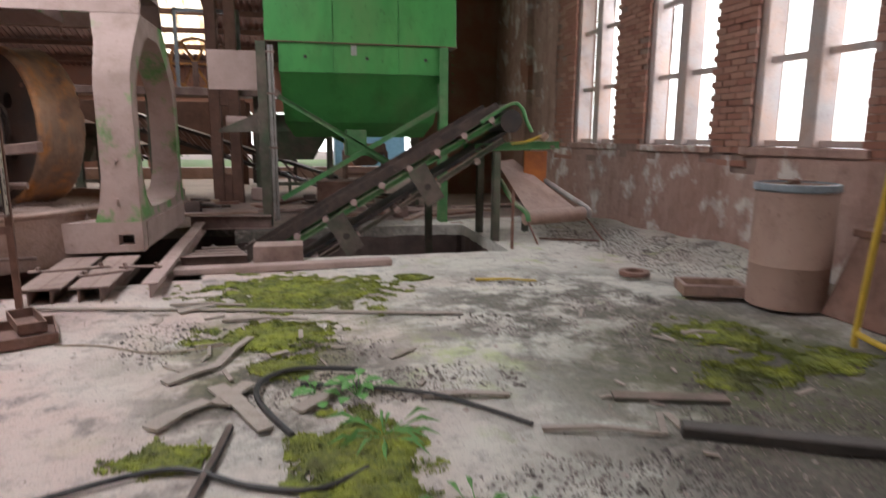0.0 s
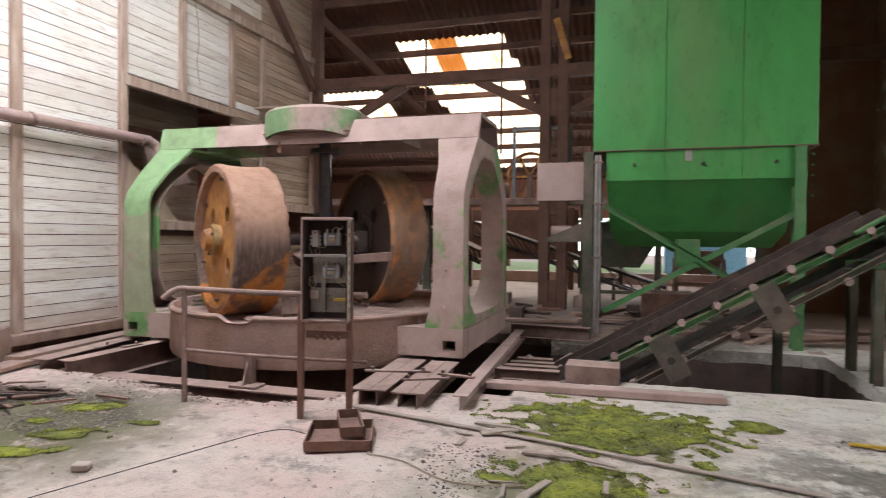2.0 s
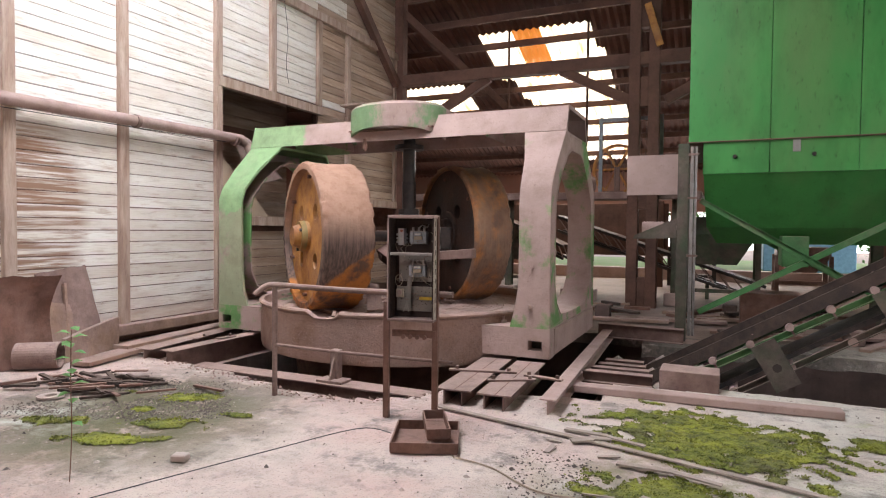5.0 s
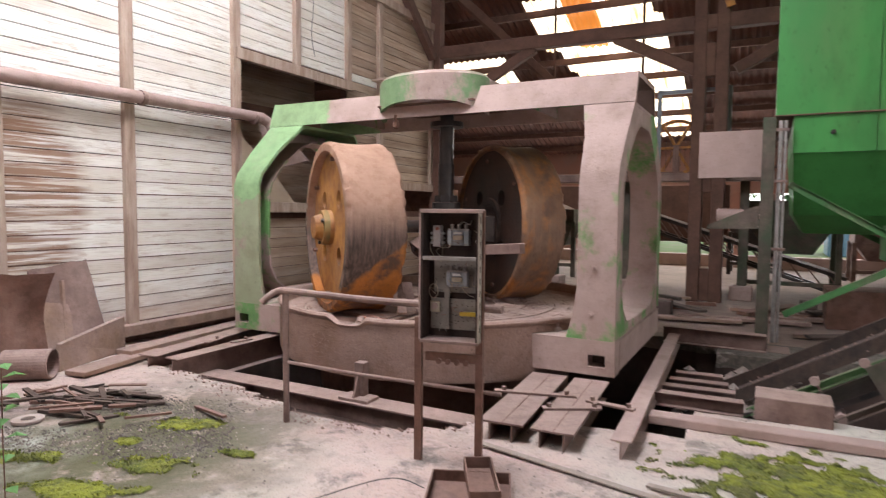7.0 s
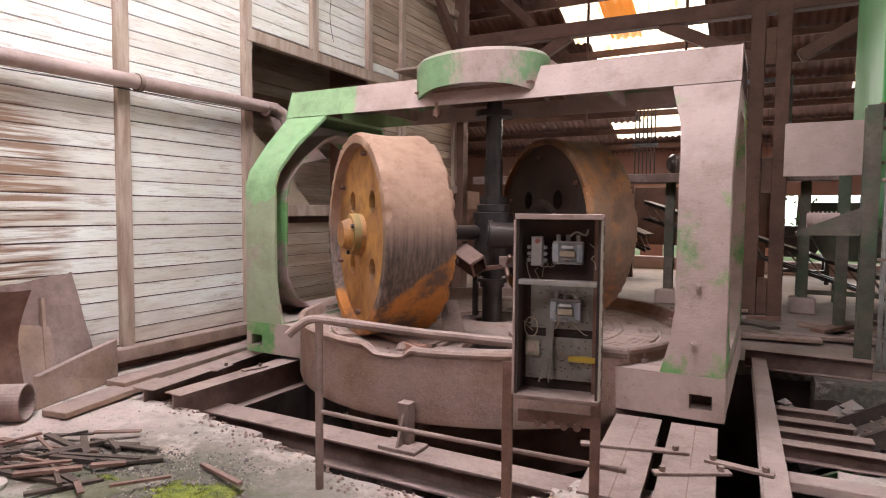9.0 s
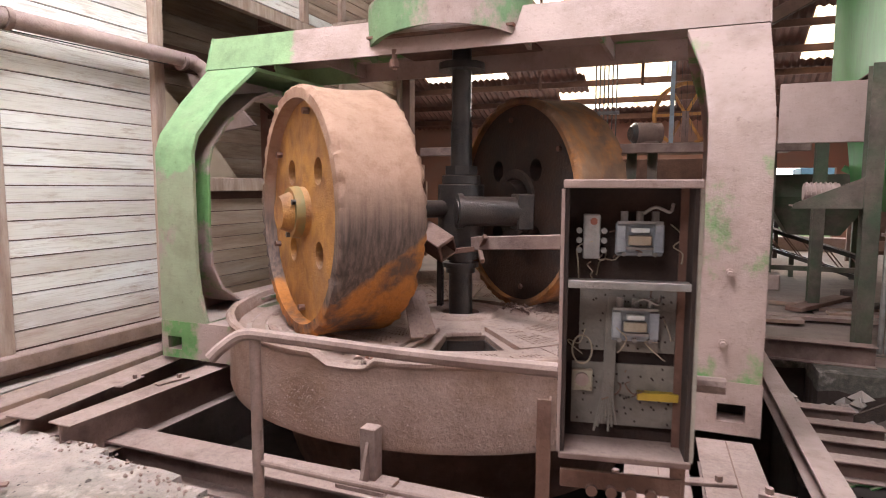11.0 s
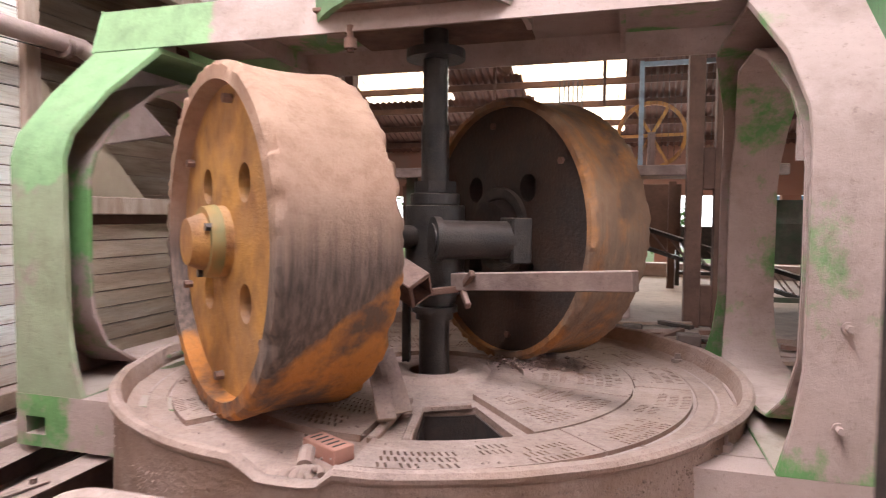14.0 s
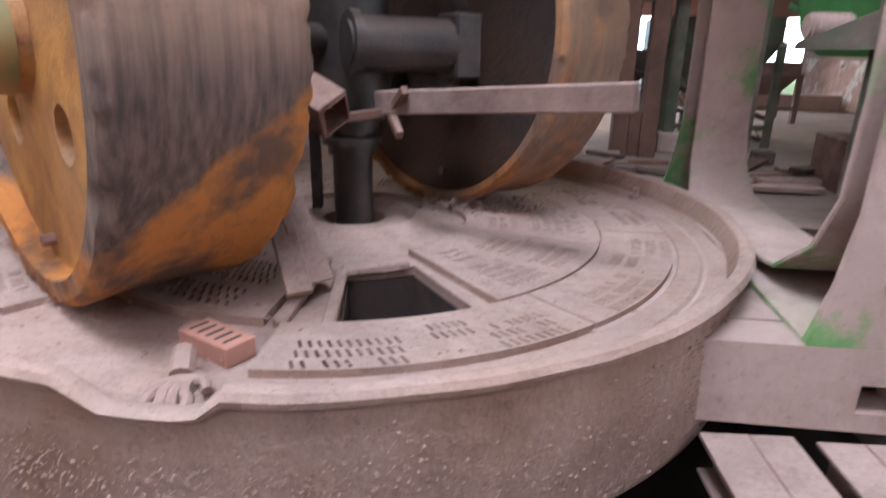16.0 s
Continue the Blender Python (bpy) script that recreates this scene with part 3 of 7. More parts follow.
def lathe(bm, prof, seg=64, axis="z", a0=0.0, a1=2 * math.pi):
    """A profile of (radius, height) turned round an axis; closed when the profile is a loop."""
    full = abs(a1 - a0 - 2 * math.pi) < 1e-6
    n = seg if full else seg + 1
    rings = []
    for i in range(n):
        q = a0 + (a1 - a0) * i / seg
        ring = []
        for r, h in prof:
            x, y = r * math.cos(q), r * math.sin(q)
            ring.append(bm.verts.new((x, y, h) if axis == "z" else (h, x, y)))
        rings.append(ring)
    m = len(prof)
    for i in range(seg):
        a, b = rings[i], rings[(i + 1) % n]
        for k in range(m):
            bm.faces.new((a[k], a[(k + 1) % m], b[(k + 1) % m], b[k]))
    if not full:
        bm.faces.new(rings[0])
        bm.faces.new(rings[-1][::-1])
    return bm


def B():
    return bmesh.new()


def crumb(bm, c, s):
    """A small uneven lump of eight faces."""
    v = [bm.verts.new(Vector(c) + Vector(d) * s * random.uniform(0.7, 1.3)) for d in ((1, 0, 0), (0, 1, 0), (-1, 0, 0), (0, -1, 0), (0, 0, 0.7), (0, 0, -0.7))]
    for k in range(4):
        bm.faces.new((v[k], v[(k + 1) % 4], v[4]))
        bm.faces.new((v[(k + 1) % 4], v[k], v[5]))


def stuff_mesh(name, verts, faces, material, label, category):
    me = bpy.data.meshes.new(name)
    me.from_pydata(verts, [], faces)
    me.materials.append(material)
    return tagged(new(name, me), label, category, kind="stuff")


# ---------------------------------------------------------------- the setting
PIT_EDGE = [(-6.4, 7.12), (-5.1, 7.08), (-4.55, 7.0), (-4.1, 6.9), (-3.4, 6.78), (-2.95, 6.62), (-2.4, 6.62), (-1.95, 6.85), (-1.6, 7.35), (-0.2, 7.6)]


def front_edge(x):
    for (x0, y0), (x1, y1) in zip(PIT_EDGE, PIT_EDGE[1:]):
        if x0 <= x <= x1:
            return y0 + (y1 - y0) * (x - x0) / (x1 - x0)
    return 99.0


def in_pit(x, y):
    n = 0.07 * noise.noise(Vector((x * 3, y * 3, 0))) + 0.05 * noise.noise(Vector((x * 9, y * 9, 4)))
    if -6.35 < x < -0.3 and front_edge(x) + n < y < 11.3:
        return True
    if -0.3 <= x < 0.38 and 8.2 < y < 10.6:
        return True
    return 0.38 <= x < 3.22 and 8.52 < y < 10.9


def ground_height(x, y):
    h = 0.014 * noise.noise(Vector((x * 0.8, y * 0.8, 1))) + 0.006 * noise.noise(Vector((x * 5, y * 5, 2)))
    if x > 4.0 and y > 2:
        h += 0.16 * max(0.0, min(1.0, (x - 4.3) / 1.3)) * (0.6 + noise.noise(Vector((x, y * 0.7, 7))))
    return h


def build_floor():
    bm = B()
    step, x0, y0 = 0.085, -6.72, -4.0
    nx, ny = int(12.5 / step), int(15.6 / step)
    vs = {}

    def vert(i, j):
        if (i, j) not in vs:
            x, y = x0 + i * step, y0 + j * step
            jx, jy = 0.03 * noise.noise(Vector((x * 7, y * 7, 5))), 0.03 * noise.noise(Vector((x * 7, y * 7, 9)))
            vs[i, j] = bm.verts.new((x + jx, y + jy, ground_height(x, y)))
        return vs[i, j]
    for i in range(nx):
        for j in range(ny):
            if not in_pit(x0 + (i + 0.5) * step, y0 + (j + 0.5) * step):
                bm.faces.new((vert(i, j), vert(i + 1, j), vert(i + 1, j + 1), vert(i, j + 1)))
    edges = [e for e in bm.edges if len(e.link_faces) == 1]
    ext = bmesh.ops.extrude_edge_only(bm, edges=edges)
    low = [g for g in ext["geom"] if isinstance(g, bmesh.types.BMVert)]
    for v in low:
        v.co.z = -0.16 + 0.03 * noise.noise(v.co * 5)
        v.co += 0.02 * noise.noise_vector(v.co * 6)
    e2 = [e for e in bm.edges if len(e.link_faces) == 1]
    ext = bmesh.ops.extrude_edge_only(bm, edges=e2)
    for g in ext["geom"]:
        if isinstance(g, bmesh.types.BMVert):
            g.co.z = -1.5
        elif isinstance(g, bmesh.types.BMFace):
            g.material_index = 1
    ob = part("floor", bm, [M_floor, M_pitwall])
    return tagged(ob, "uneven concrete floor under pinkish clay dust, broken at the pit", "floor", kind="structure")


build_floor()
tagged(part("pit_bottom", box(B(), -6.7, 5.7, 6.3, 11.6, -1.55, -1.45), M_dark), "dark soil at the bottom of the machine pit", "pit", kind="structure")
tagged(part("ground", box(B(), -60, 60, 11.58, 120, -0.12, -0.02), M_yardfloor), "dusty ground running out to the yard", "ground", kind="structure")

# white plank wall with an opening
WX = -6.58
wall_w = thing("wall_west", "white painted plank wall, weathered brown, on timber battens", "wall", kind="structure")
part("sheathing", box(box(box(box(B(), WX - 0.16, WX - 0.05, -4, 9.32, 0.0, 9.0), WX - 0.16, WX - 0.05, 9.32, 11.98, 3.86, 9.0), WX - 0.16, WX - 0.05, 11.98, 15.3, 2.1, 9.0), WX - 0.16, WX - 0.05, 9.32, 15.3, 0.0, 1.6), M_beam, wall_w)
for name, ys, zs in (("batten", [6.19, 7.64, 9.33], (0.1, 6.0)), ("batten", [4.6, 3.0, 1.4, -0.2, -1.8], (0.1, 6.0)), ("batten", [10.62, 11.98, 13.0, 15.05], (3.9, 5.7)), ("batten", [13.0, 15.05], (2.15, 3.9))):
    for y in ys:
        part(name, bev(box(B(), WX - 0.03, WX + 0.05, y - 0.07, y + 0.07, *zs), 0.008), M_batten, wall_w)
for a, b in (((WX + 0.02, 9.3, 3.85), (WX + 0.02, 12.05, 3.85)), ((WX + 0.02, 9.4, 1.66), (WX + 0.02, 12.3, 1.66)), ((WX + 0.02, 12.0, 2.12), (WX + 0.02, 15.1, 2.12)), ((WX + 0.03, 9.3, 5.68), (WX + 0.03, 15.2, 5.68))):
    part("rail", bev(bar(B(), a, b, 0.1, 0.16), 0.008), M_batten, wall_w)
part("sole_plate", bev(bar(B(), (WX + 0.06, 4.0, 0.17), (WX + 0.06, 9.5, 0.17), 0.16, 0.14), 0.01), M_wood, wall_w)
z = 0.25
while z < 8.8:
    h = 0.145 + 0.02 * random.random()
    spans = []
    if z + h < 1.6 or z > 3.93:
        spans = [(-4.0, 9.34), (9.34, 15.2)] if z > 3.9 else [(-4.0, 9.34), (9.4, 15.2)]
    else:
        spans = [(-4.0, 9.34)] + ([(12.0, 15.2)] if z > 2.1 else [])
    for y0, y1 in spans:
        cuts = [y0] + [c for c in (6.19, 7.64, 11.98, 13.0) if y0 < c < y1 and random.random() < 0.85] + [y1]
        for c0, c1 in zip(cuts, cuts[1:]):
            o = 0.006 * random.random()
            part("plank", box(B(), WX - 0.05, WX - 0.022 + o, c0, c1 - 0.004, z + 0.004 * random.random(), z + h - 0.010), M_bare if c0 > 11.9 or (z < 1.6 and c0 > 9.3) else M_plank, wall_w)
    z += h

# brick window wall
EX = 5.6
WINS = [(10.45, 12.05), (8.02, 9.6), (5.85, 7.4), (3.4, 4.8)]
SILL, HEAD = 1.3, 4.3
wall_e = thing("wall_east", "dusty brick wall with flaking plaster below tall windows", "wall", kind="structure")
bm = B()
box(bm, EX + 0.02, EX + 0.4, -4, 26, 0, SILL - 0.08)
box(bm, EX + 0.02, EX + 0.4, -4, 26, HEAD, 8.5)
ys = [-4] + [v for w in sorted(WINS) for v in w] + [26]
for a, b in zip(ys[0::2], ys[1::2]):
    box(bm, EX + 0.02, EX + 0.4, a, b, SILL - 0.08, HEAD)
part("masonry", bm, M_mortar, wall_e)
bm = B()
nyp, nzp = 150, 12
grid = [[bm.verts.new((EX - 0.012 - 0.02 * noise.noise(Vector((y * 1.3, k * 0.4, 3))) - 0.012 * noise.noise(Vector((y * 6, k * 1.7, 8))), y, 0.0 + (SILL - 0.10) * k / nzp)) for k in range(nzp + 1)] for y in [-4 + 30 * i / nyp for i in range(nyp + 1)]]
for i in range(nyp):
    for k in range(nzp):
        if k < nzp - 2 or noise.noise(Vector((i * 0.31, k * 0.9, 0))) < 0.25:
            bm.faces.new((grid[i][k], grid[i + 1][k], grid[i + 1][k + 1], grid[i][k + 1]))
part("plaster", bm, M_plaster, wall_e, "flaking plaster dado")
bm = B()
gu = [[bm.verts.new((EX - 0.014 - (0.11 if y > 14.15 else 0.0) - 0.03 * noise.noise(Vector((y * 1.7, zz * 1.3, 5))) - 0.014 * noise.noise(Vector((y * 7, zz * 6, 2))), y, zz)) for zz in [1.2 + 0.17 * k for k in range(41)]] for y in [12.82 + 0.1 * i for i in range(36)]]
for i in range(35):
    for k in range(40):
        if noise.noise(Vector((i * 0.16, k * 0.19, 31))) < 0.27:
            bm.faces.new((gu[i][k], gu[i + 1][k], gu[i + 1][k + 1], gu[i][k + 1]))
part("upper_plaster", bm, M_plaster, wall_e, "stained plaster peeling off the brick")
part("pilaster", box(B(), EX - 0.09, EX + 0.018, 14.2, 16.38, 0.0, 8.2), M_brick, wall_e)

for n, (y0, y1) in enumerate(WINS):
    w = tagged(thing("window_%d" % (n + 1), "tall broken steel window with dusty frame and brick sill", "window", kind="structure"))
    ym = (y0 + y1) / 2
    for y, hw in ((y0 + 0.05, 0.06), (ym, 0.1), (y1 - 0.05, 0.06)):
        part("mullion", bev(box(B(), EX + 0.06, EX + 0.30, y - hw, y + hw, SILL, HEAD), 0.012), M_frameblue, w)
    for zz in (SILL + 0.04, SILL + 0.93, SILL + 1.9, HEAD - 0.05):
        part("glazing_bar", bev(box(B(), EX + 0.15, EX + 0.23, y0, y1, zz - 0.035, zz + 0.035), 0.008), M_frameblue, w)
    part("sill", bev(box(B(), EX - 0.05, EX + 0.3, y0 - 0.06, y1 + 0.06, SILL - 0.09, SILL), 0.012), M_plaster, w)

# white haze of the overcast yard beyond the windows
tagged(part("backdrop", box(B(), 16, 16.2, -40, 80, -2, 14), M_white), "bright overcast white beyond the windows", "backdrop", kind="structure")

# back walls that close the hall
tagged(part("wall_south", box(B(), WX - 0.2, EX + 0.4, -4.3, -4.0, 0, 9), M_plaster), "plain plastered wall", "wall", kind="structure")
# far gable with openings to the yard
FY = 25.0
bm = B()
for x0, x1, z0, z1 in ((-16, 6, 2.25, 4.9), (-16, -9.5, -0.1, 2.25), (-4.6, -3.9, -0.1, 2.25), (-7.6, -6.0, -0.1, 2.25), (-1.0, -0.5, -0.1, 2.25), (2.4, 2.9, -0.1, 2.25)):
    box(bm, x0, x1, FY, FY + 0.3, z0, z1)
tagged(part("wall_north", bm, M_brick), "red brick end wall with wide openings to the yard", "wall", kind="structure")
tagged(part("wall_corner", box(B(), 3.5, EX + 0.02, 16.4, 16.7, -0.1, 8), M_brick), "dark brick wall behind the hopper", "wall", kind="structure")
tagged(part("yard_grass", box(B(), -30, 30, 26.2, 40, -0.02, 0.0), M_grass), "grass in the bright yard", "grass", kind="structure")
tagged(part("yard_backdrop", box(B(), -60, 60, 62, 62.2, -2, 30), M_white), "white overcast distance beyond the yard", "backdrop", kind="structure")

# roof: corrugated sheets over purlins, with rows of clear sheets
RS = 0.36


def roof_z(y):
    return 12.72 - RS * y if y > 14 else 7.68 - 0.10 * (14 - y)


CLEAR = [(-5.35, -2.35, 17.4, 18.6), (-5.0, -2.3, 18.75, 19.6), (-4.75, -2.2, 19.75, 20.6), (-4.6, -2.1, 20.75, 21.6), (-4.4, -2.0, 21.8, 22.9), (-9.2, -6.6, 19.3, 20.4), (-9.0, -6.6, 20.6, 21.7), (-5.3, -2.0, 22.95, 23.9), (0.9, 2.6, 20.3, 21.3)]
bm = B()
clear = B()
rusty = B()
pitch = 0.18
for y0, y1 in [(14.0 + 1.0 * k, 15.0 + 1.0 * k) for k in range(11)]:
    x = -16.0
    while x < 6.0:
        tgt = bm
        for cx0, cx1, cy0, cy1 in CLEAR:
            if cx0 < x < cx1 and cy0 - 0.3 < (y0 + y1) / 2 < cy1 + 0.3:
                tgt = clear
        if tgt is clear and y0 < 18.6 and -4.35 < x < -3.75:
            tgt = rusty
        pts = [(x + pitch * k / 4, 0.03 * math.sin(math.pi * k / 2)) for k in range(5)]
        r0 = [tgt.verts.new((px, y0, roof_z(y0) + pz)) for px, pz in pts]
        r1 = [tgt.verts.new((px, y1, roof_z(y1) + pz)) for px, pz in pts]
        for k in range(4):
            tgt.faces.new((r0[k], r0[k + 1], r1[k + 1], r1[k]))
        x += pitch
tagged(part("ceiling", bm, M_roof), "brown corrugated sheet roof, dark underneath", "roof", kind="structure")
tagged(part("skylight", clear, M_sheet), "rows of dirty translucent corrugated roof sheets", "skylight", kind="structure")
# sky shining through the rust stains is put in as orange emission
tagged(part("rusty_sheet", rusty, mat("glowing_rust_stained_sheet", glow_build((0.85, 0.30, 0.05), 0.7))), "orange rusted roof sheet between the clear ones", "roof", kind="structure")
tagged(part("ceiling_front", box(B(), -16, 6.1, -4.3, 14.0, 8.25, 8.35), M_roof), "dark roof over the front bay", "roof", kind="structure")
tagged(part("wall_far_west", box(B(), -16.2, -16, 7, 26, 0, 9), M_brick), "dark brick wall of the next bay", "wall", kind="structure")
for k in range(11):
    y = 14.3 + k
    tagged(part("purlin", bev(bar(B(), (-16, y, roof_z(y) - 0.13), (6, y, roof_z(y) - 0.13), 0.1, 0.16), 0.01), M_beam), "dark timber purlin under the roof sheets", "purlin", group="roof purlins", kind="structure")

# timber frame of the hall
frame_b = thing("roof_truss", "dark timber tie beam with raking braces and double post", "truss", kind="structure")
TY = 15.2
part("tie_beam", bev(bar(B(), (-6.5, TY, 5.12), (5.5, TY, 5.02), 0.22, 0.26), 0.015), M_beam, frame_b)
for a, b in (((-5.7, TY, 4.2), (-4.2, TY, 5.0)), ((-2.55, TY, 5.0), (-1.0, TY, 4.2)), ((-0.4, TY, 4.2), (1.1, TY, 5.0))):
    part("brace", bev(bar(B(), a, b, 0.14, 0.2), 0.012), M_beam, frame_b)
for x in (-1.0, -0.62):
    part("post", bev(box(B(), x - 0.11, x + 0.11, TY - 0.12, TY + 0.12, -0.05, 7.2), 0.012), M_beam, frame_b)
for zz in (0.3, 2.3, 4.4, 6.0):
    part("spacer", bev(box(B(), -0.89, -0.73, TY - 0.1, TY + 0.1, zz - 0.3, zz + 0.3), 0.012), M_beam, frame_b)
part("post", bev(box(B(), -6.62, -6.38, TY - 0.12, TY + 0.12, 0, 7.2), 0.012), M_beam, frame_b)
part("brace", bev(bar(B(), (-6.5, TY, 6.8), (-4.2, TY + 2.4, 4.4), 0.14, 0.2), 0.012), M_beam, frame_b)
part("brace", bev(bar(B(), (-6.5, TY - 3.0, 7.4), (-6.5, TY - 0.2, 5.0), 0.16, 0.2), 0.012), M_beam, frame_b)


# ---------------------------------------------------------------- edge runner mill
CX, CY = -3.264, 9.527
mill = thing("edge_runner_mill", "pale green edge runner mill under pinkish clay dust", "mill", (0, 0, 0))

OUT = [(8.33, 0.49), (8.33, 0.7), (8.33, 0.95), (8.33, 1.3), (8.33, 1.92), (8.385, 2.07), (8.62, 2.35), (8.97, 2.698), (9.15, 2.698), (9.9, 2.698), (10.07, 2.698), (10.43, 2.35), (10.665, 2.07), (10.72, 1.92), (10.72, 1.3), (10.72, 0.95), (10.72, 0.7), (10.72, 0.49), (9.95, 0.49), (9.1, 0.49)]
INN = [(8.86, 0.60), (8.66, 0.75), (8.58, 0.95), (8.56, 1.3), (8.57, 1.80), (8.62, 1.96), (8.82, 2.2), (9.1, 2.42), (9.3, 2.5), (9.75, 2.5), (9.94, 2.42), (10.22, 2.2), (10.43, 1.96), (10.48, 1.80), (10.49, 1.3), (10.47, 0.95), (10.39, 0.75), (10.19, 0.60), (9.9, 0.58), (9.15, 0.58)]


def spread(z):
    """The leg widens inwards at its foot and under the beam."""
    return 0.09 * max(0.0, (1.0 - z) / 0.5) ** 1.8 + 0.15 * max(0.0, (z - 2.0) / 0.7) ** 2


def contour(bm, outer, inner, x_out, x_in, sgn):
    """A flange that runs round a closed (y, z) outline, from the web to its inner lip."""
    rows = []
    for (yo, zo), (yi, zi) in zip(outer, inner):
        xo, xi = x_out, x_in + sgn * spread(zo)
        rows.append([bm.verts.new(p) for p in ((xo, yo, zo), (xi, yo, zo), (xi, yi, zi), (xo, yi, zi))])
    for a, b in zip(rows, rows[1:] + rows[:1]):
        for k in range(4):
            bm.faces.new((a[k], a[(k + 1) % 4], b[(k + 1) % 4], b[k]))
    return bm


def towards(p, q, d):
    """The point d metres from p on the way to q."""
    l = math.hypot(q[0] - p[0], q[1] - p[1])
    return (p[0] + (q[0] - p[0]) * d / l, p[1] + (q[1] - p[1]) * d / l)


def side_frame(xo, xi, material, label):
    """One A-shaped side of the portal: a web with a tall opening between two wide flanges."""
    sgn = 1 if xi > xo else -1
    t = 0.04
    frame_side = part("side_frame", bev(contour(B(), OUT, [towards(o, i, t) for o, i in zip(OUT, INN)], xo, xi, sgn), 0.009, 2), material, mill, label, True)
    part("opening_flange", bev(contour(B(), [towards(i, o, 0.032) for o, i in zip(OUT, INN)], INN, xo, xi - sgn * 0.03, sgn), 0.008, 2), M_portal_patchy, frame_side, "dusty flange round the opening", True)
    bm = B()
    rows = []
    for o, i in zip(OUT, INN):
        po, pi = towards(o, i, t - 0.004), towards(i, o, 0.028)
        rows.append([bm.verts.new(p) for p in ((xo + sgn * 0.006, *po), (xo + sgn * 0.04, *po), (xo + sgn * 0.04, *pi), (xo + sgn * 0.006, *pi))])
    for a, b in zip(rows, rows[1:] + rows[:1]):
        for k in range(4):
            bm.faces.new((a[k], a[(k + 1) % 4], b[(k + 1) % 4], b[k]))
    part("web", bm, M_portal_patchy, frame_side)
    for k in (2, 4, 13, 15):
        (yo, zo), (yi, zi) = towards(OUT[k], INN[k], t), towards(INN[k], OUT[k], 0.03)
        part("rib", poly(B(), [(xo + sgn * 0.04, yo, zo - 0.012), (xi - sgn * 0.10, yo, zo - 0.012), (xi - sgn * 0.19, yi, zi - 0.012), (xo + sgn * 0.04, yi, zi - 0.012)], (0, 0, 0.024)), M_portal, frame_side)


side_frame(-0.94, -1.29, M_portal_patchy, "side frame furred with pink dust")
side_frame(-5.57, -5.17, M_portal_green, "side frame with bare green paint above its knee")


for x0, x1, m in ((-2.1, -0.935, M_portal), (-5.575, -4.4, M_portal_patchy)):
    hx = (-1.175, -1.02) if x0 > -3 else (-5.505, -5.355)
    bm = B()
    loops = []
    for y in (8.33, 8.52):
        o = [bm.verts.new((px, y, pz)) for px, pz in ((x0, 0.17), (x1, 0.17), (x1, 0.49), (x0, 0.49))]
        i = [bm.verts.new((px, y, pz)) for px, pz in ((hx[0], 0.245), (hx[1], 0.245), (hx[1], 0.355), (hx[0], 0.355))]
        loops.append((o, i))
    for k in range(4):
        j = (k + 1) % 4
        for o, i in loops:
            bm.faces.new((o[k], o[j], i[j], i[k]))
        bm.faces.new((loops[0][0][k], loops[0][0][j], loops[1][0][j], loops[1][0][k]))
        bm.faces.new((loops[0][1][k], loops[0][1][j], loops[1][1][j], loops[1][1][k]))
    part("base_front", bm, m, mill)
    part("base", bev(box(B(), x0, x1, 8.523, 10.72, 0.165, 0.487), 0.02, 2), M_portal, mill)
    # dark plate behind the opening paints the shade in the socket
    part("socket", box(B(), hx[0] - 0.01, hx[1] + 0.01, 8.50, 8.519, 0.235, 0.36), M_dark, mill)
for x, y, zz in ((-1.16, 8.33, 0.72), (-1.14, 8.33, 1.14)):
    part("bolt", rod(rod(B(), (x, y - 0.045, zz), (x, y, zz), 0.016, seg=6), (x, y - 0.012, zz), (x, y, zz), 0.026, seg=10), M_portal, mill)
for x, y in ((-4.98, 8.62), (-1.55, 8.6), (-1.6, 10.4), (-4.98, 10.4)):
    part("anchor_bolt", rod(rod(B(), (x, y, 0.485), (x, y, 0.52), 0.045, seg=6), (x, y, 0.52), (x, y, 0.56), 0.022, seg=8), M_portal, mill)

# cross beam, an open-ended box girder
bm = B()
U = [(8.965, 2.702), (9.06, 3.0), (9.98, 3.0), (10.075, 2.702), (10.05, 2.702), (9.96, 2.975), (9.08, 2.975), (8.99, 2.702)]
ends = [[bm.verts.new((x, y, zz)) for y, zz in U] for x in (-5.575, -0.935)]
for k in range(len(U)):
    j = (k + 1) % len(U)
    bm.faces.new((ends[0][k], ends[0][j], ends[1][j], ends[1][k]))
bm.faces.new(ends[0])
bm.faces.new(ends[1][::-1])
part("cross_beam", bev(bm, 0.012, 2), M_portal_beam, mill, "", True)
part("underside", box(B(), -5.3, -1.2, 9.07, 9.97, 2.86, 2.88), M_portal_patchy, mill)
for x in (-4.5, -2.05):
    part("stiffener", box(B(), x - 0.015, x + 0.015, 9.02, 10.02, 2.735, 2.858), M_portal_patchy, mill)
# bearing housing in the middle of the beam
bm = B()
N = 28
ring = []
for k in range(N + 1):
    a = math.pi + math.pi * k / N
    s = math.sin(math.pi * k / N)
    x, y = CX + 0.70 * math.cos(a), 9.2 + 0.42 * math.sin(a)
    zb = 2.695 + 0.165 * s
    ring.append([bm.verts.new((x, y, zb)), bm.verts.new((x, y, 3.10 + 0.04 * s)), bm.verts.new((CX + 0.66 * math.cos(a), 9.2 + 0.38 * math.sin(a), 3.14 + 0.04 * s)), bm.verts.new((CX + 0.64 * math.cos(a), 9.24 + 0.3 * math.sin(a), 3.1)), bm.verts.new((CX + 0.66 * math.cos(a), 9.22 + 0.38 * math.sin(a), zb + 0.01))])
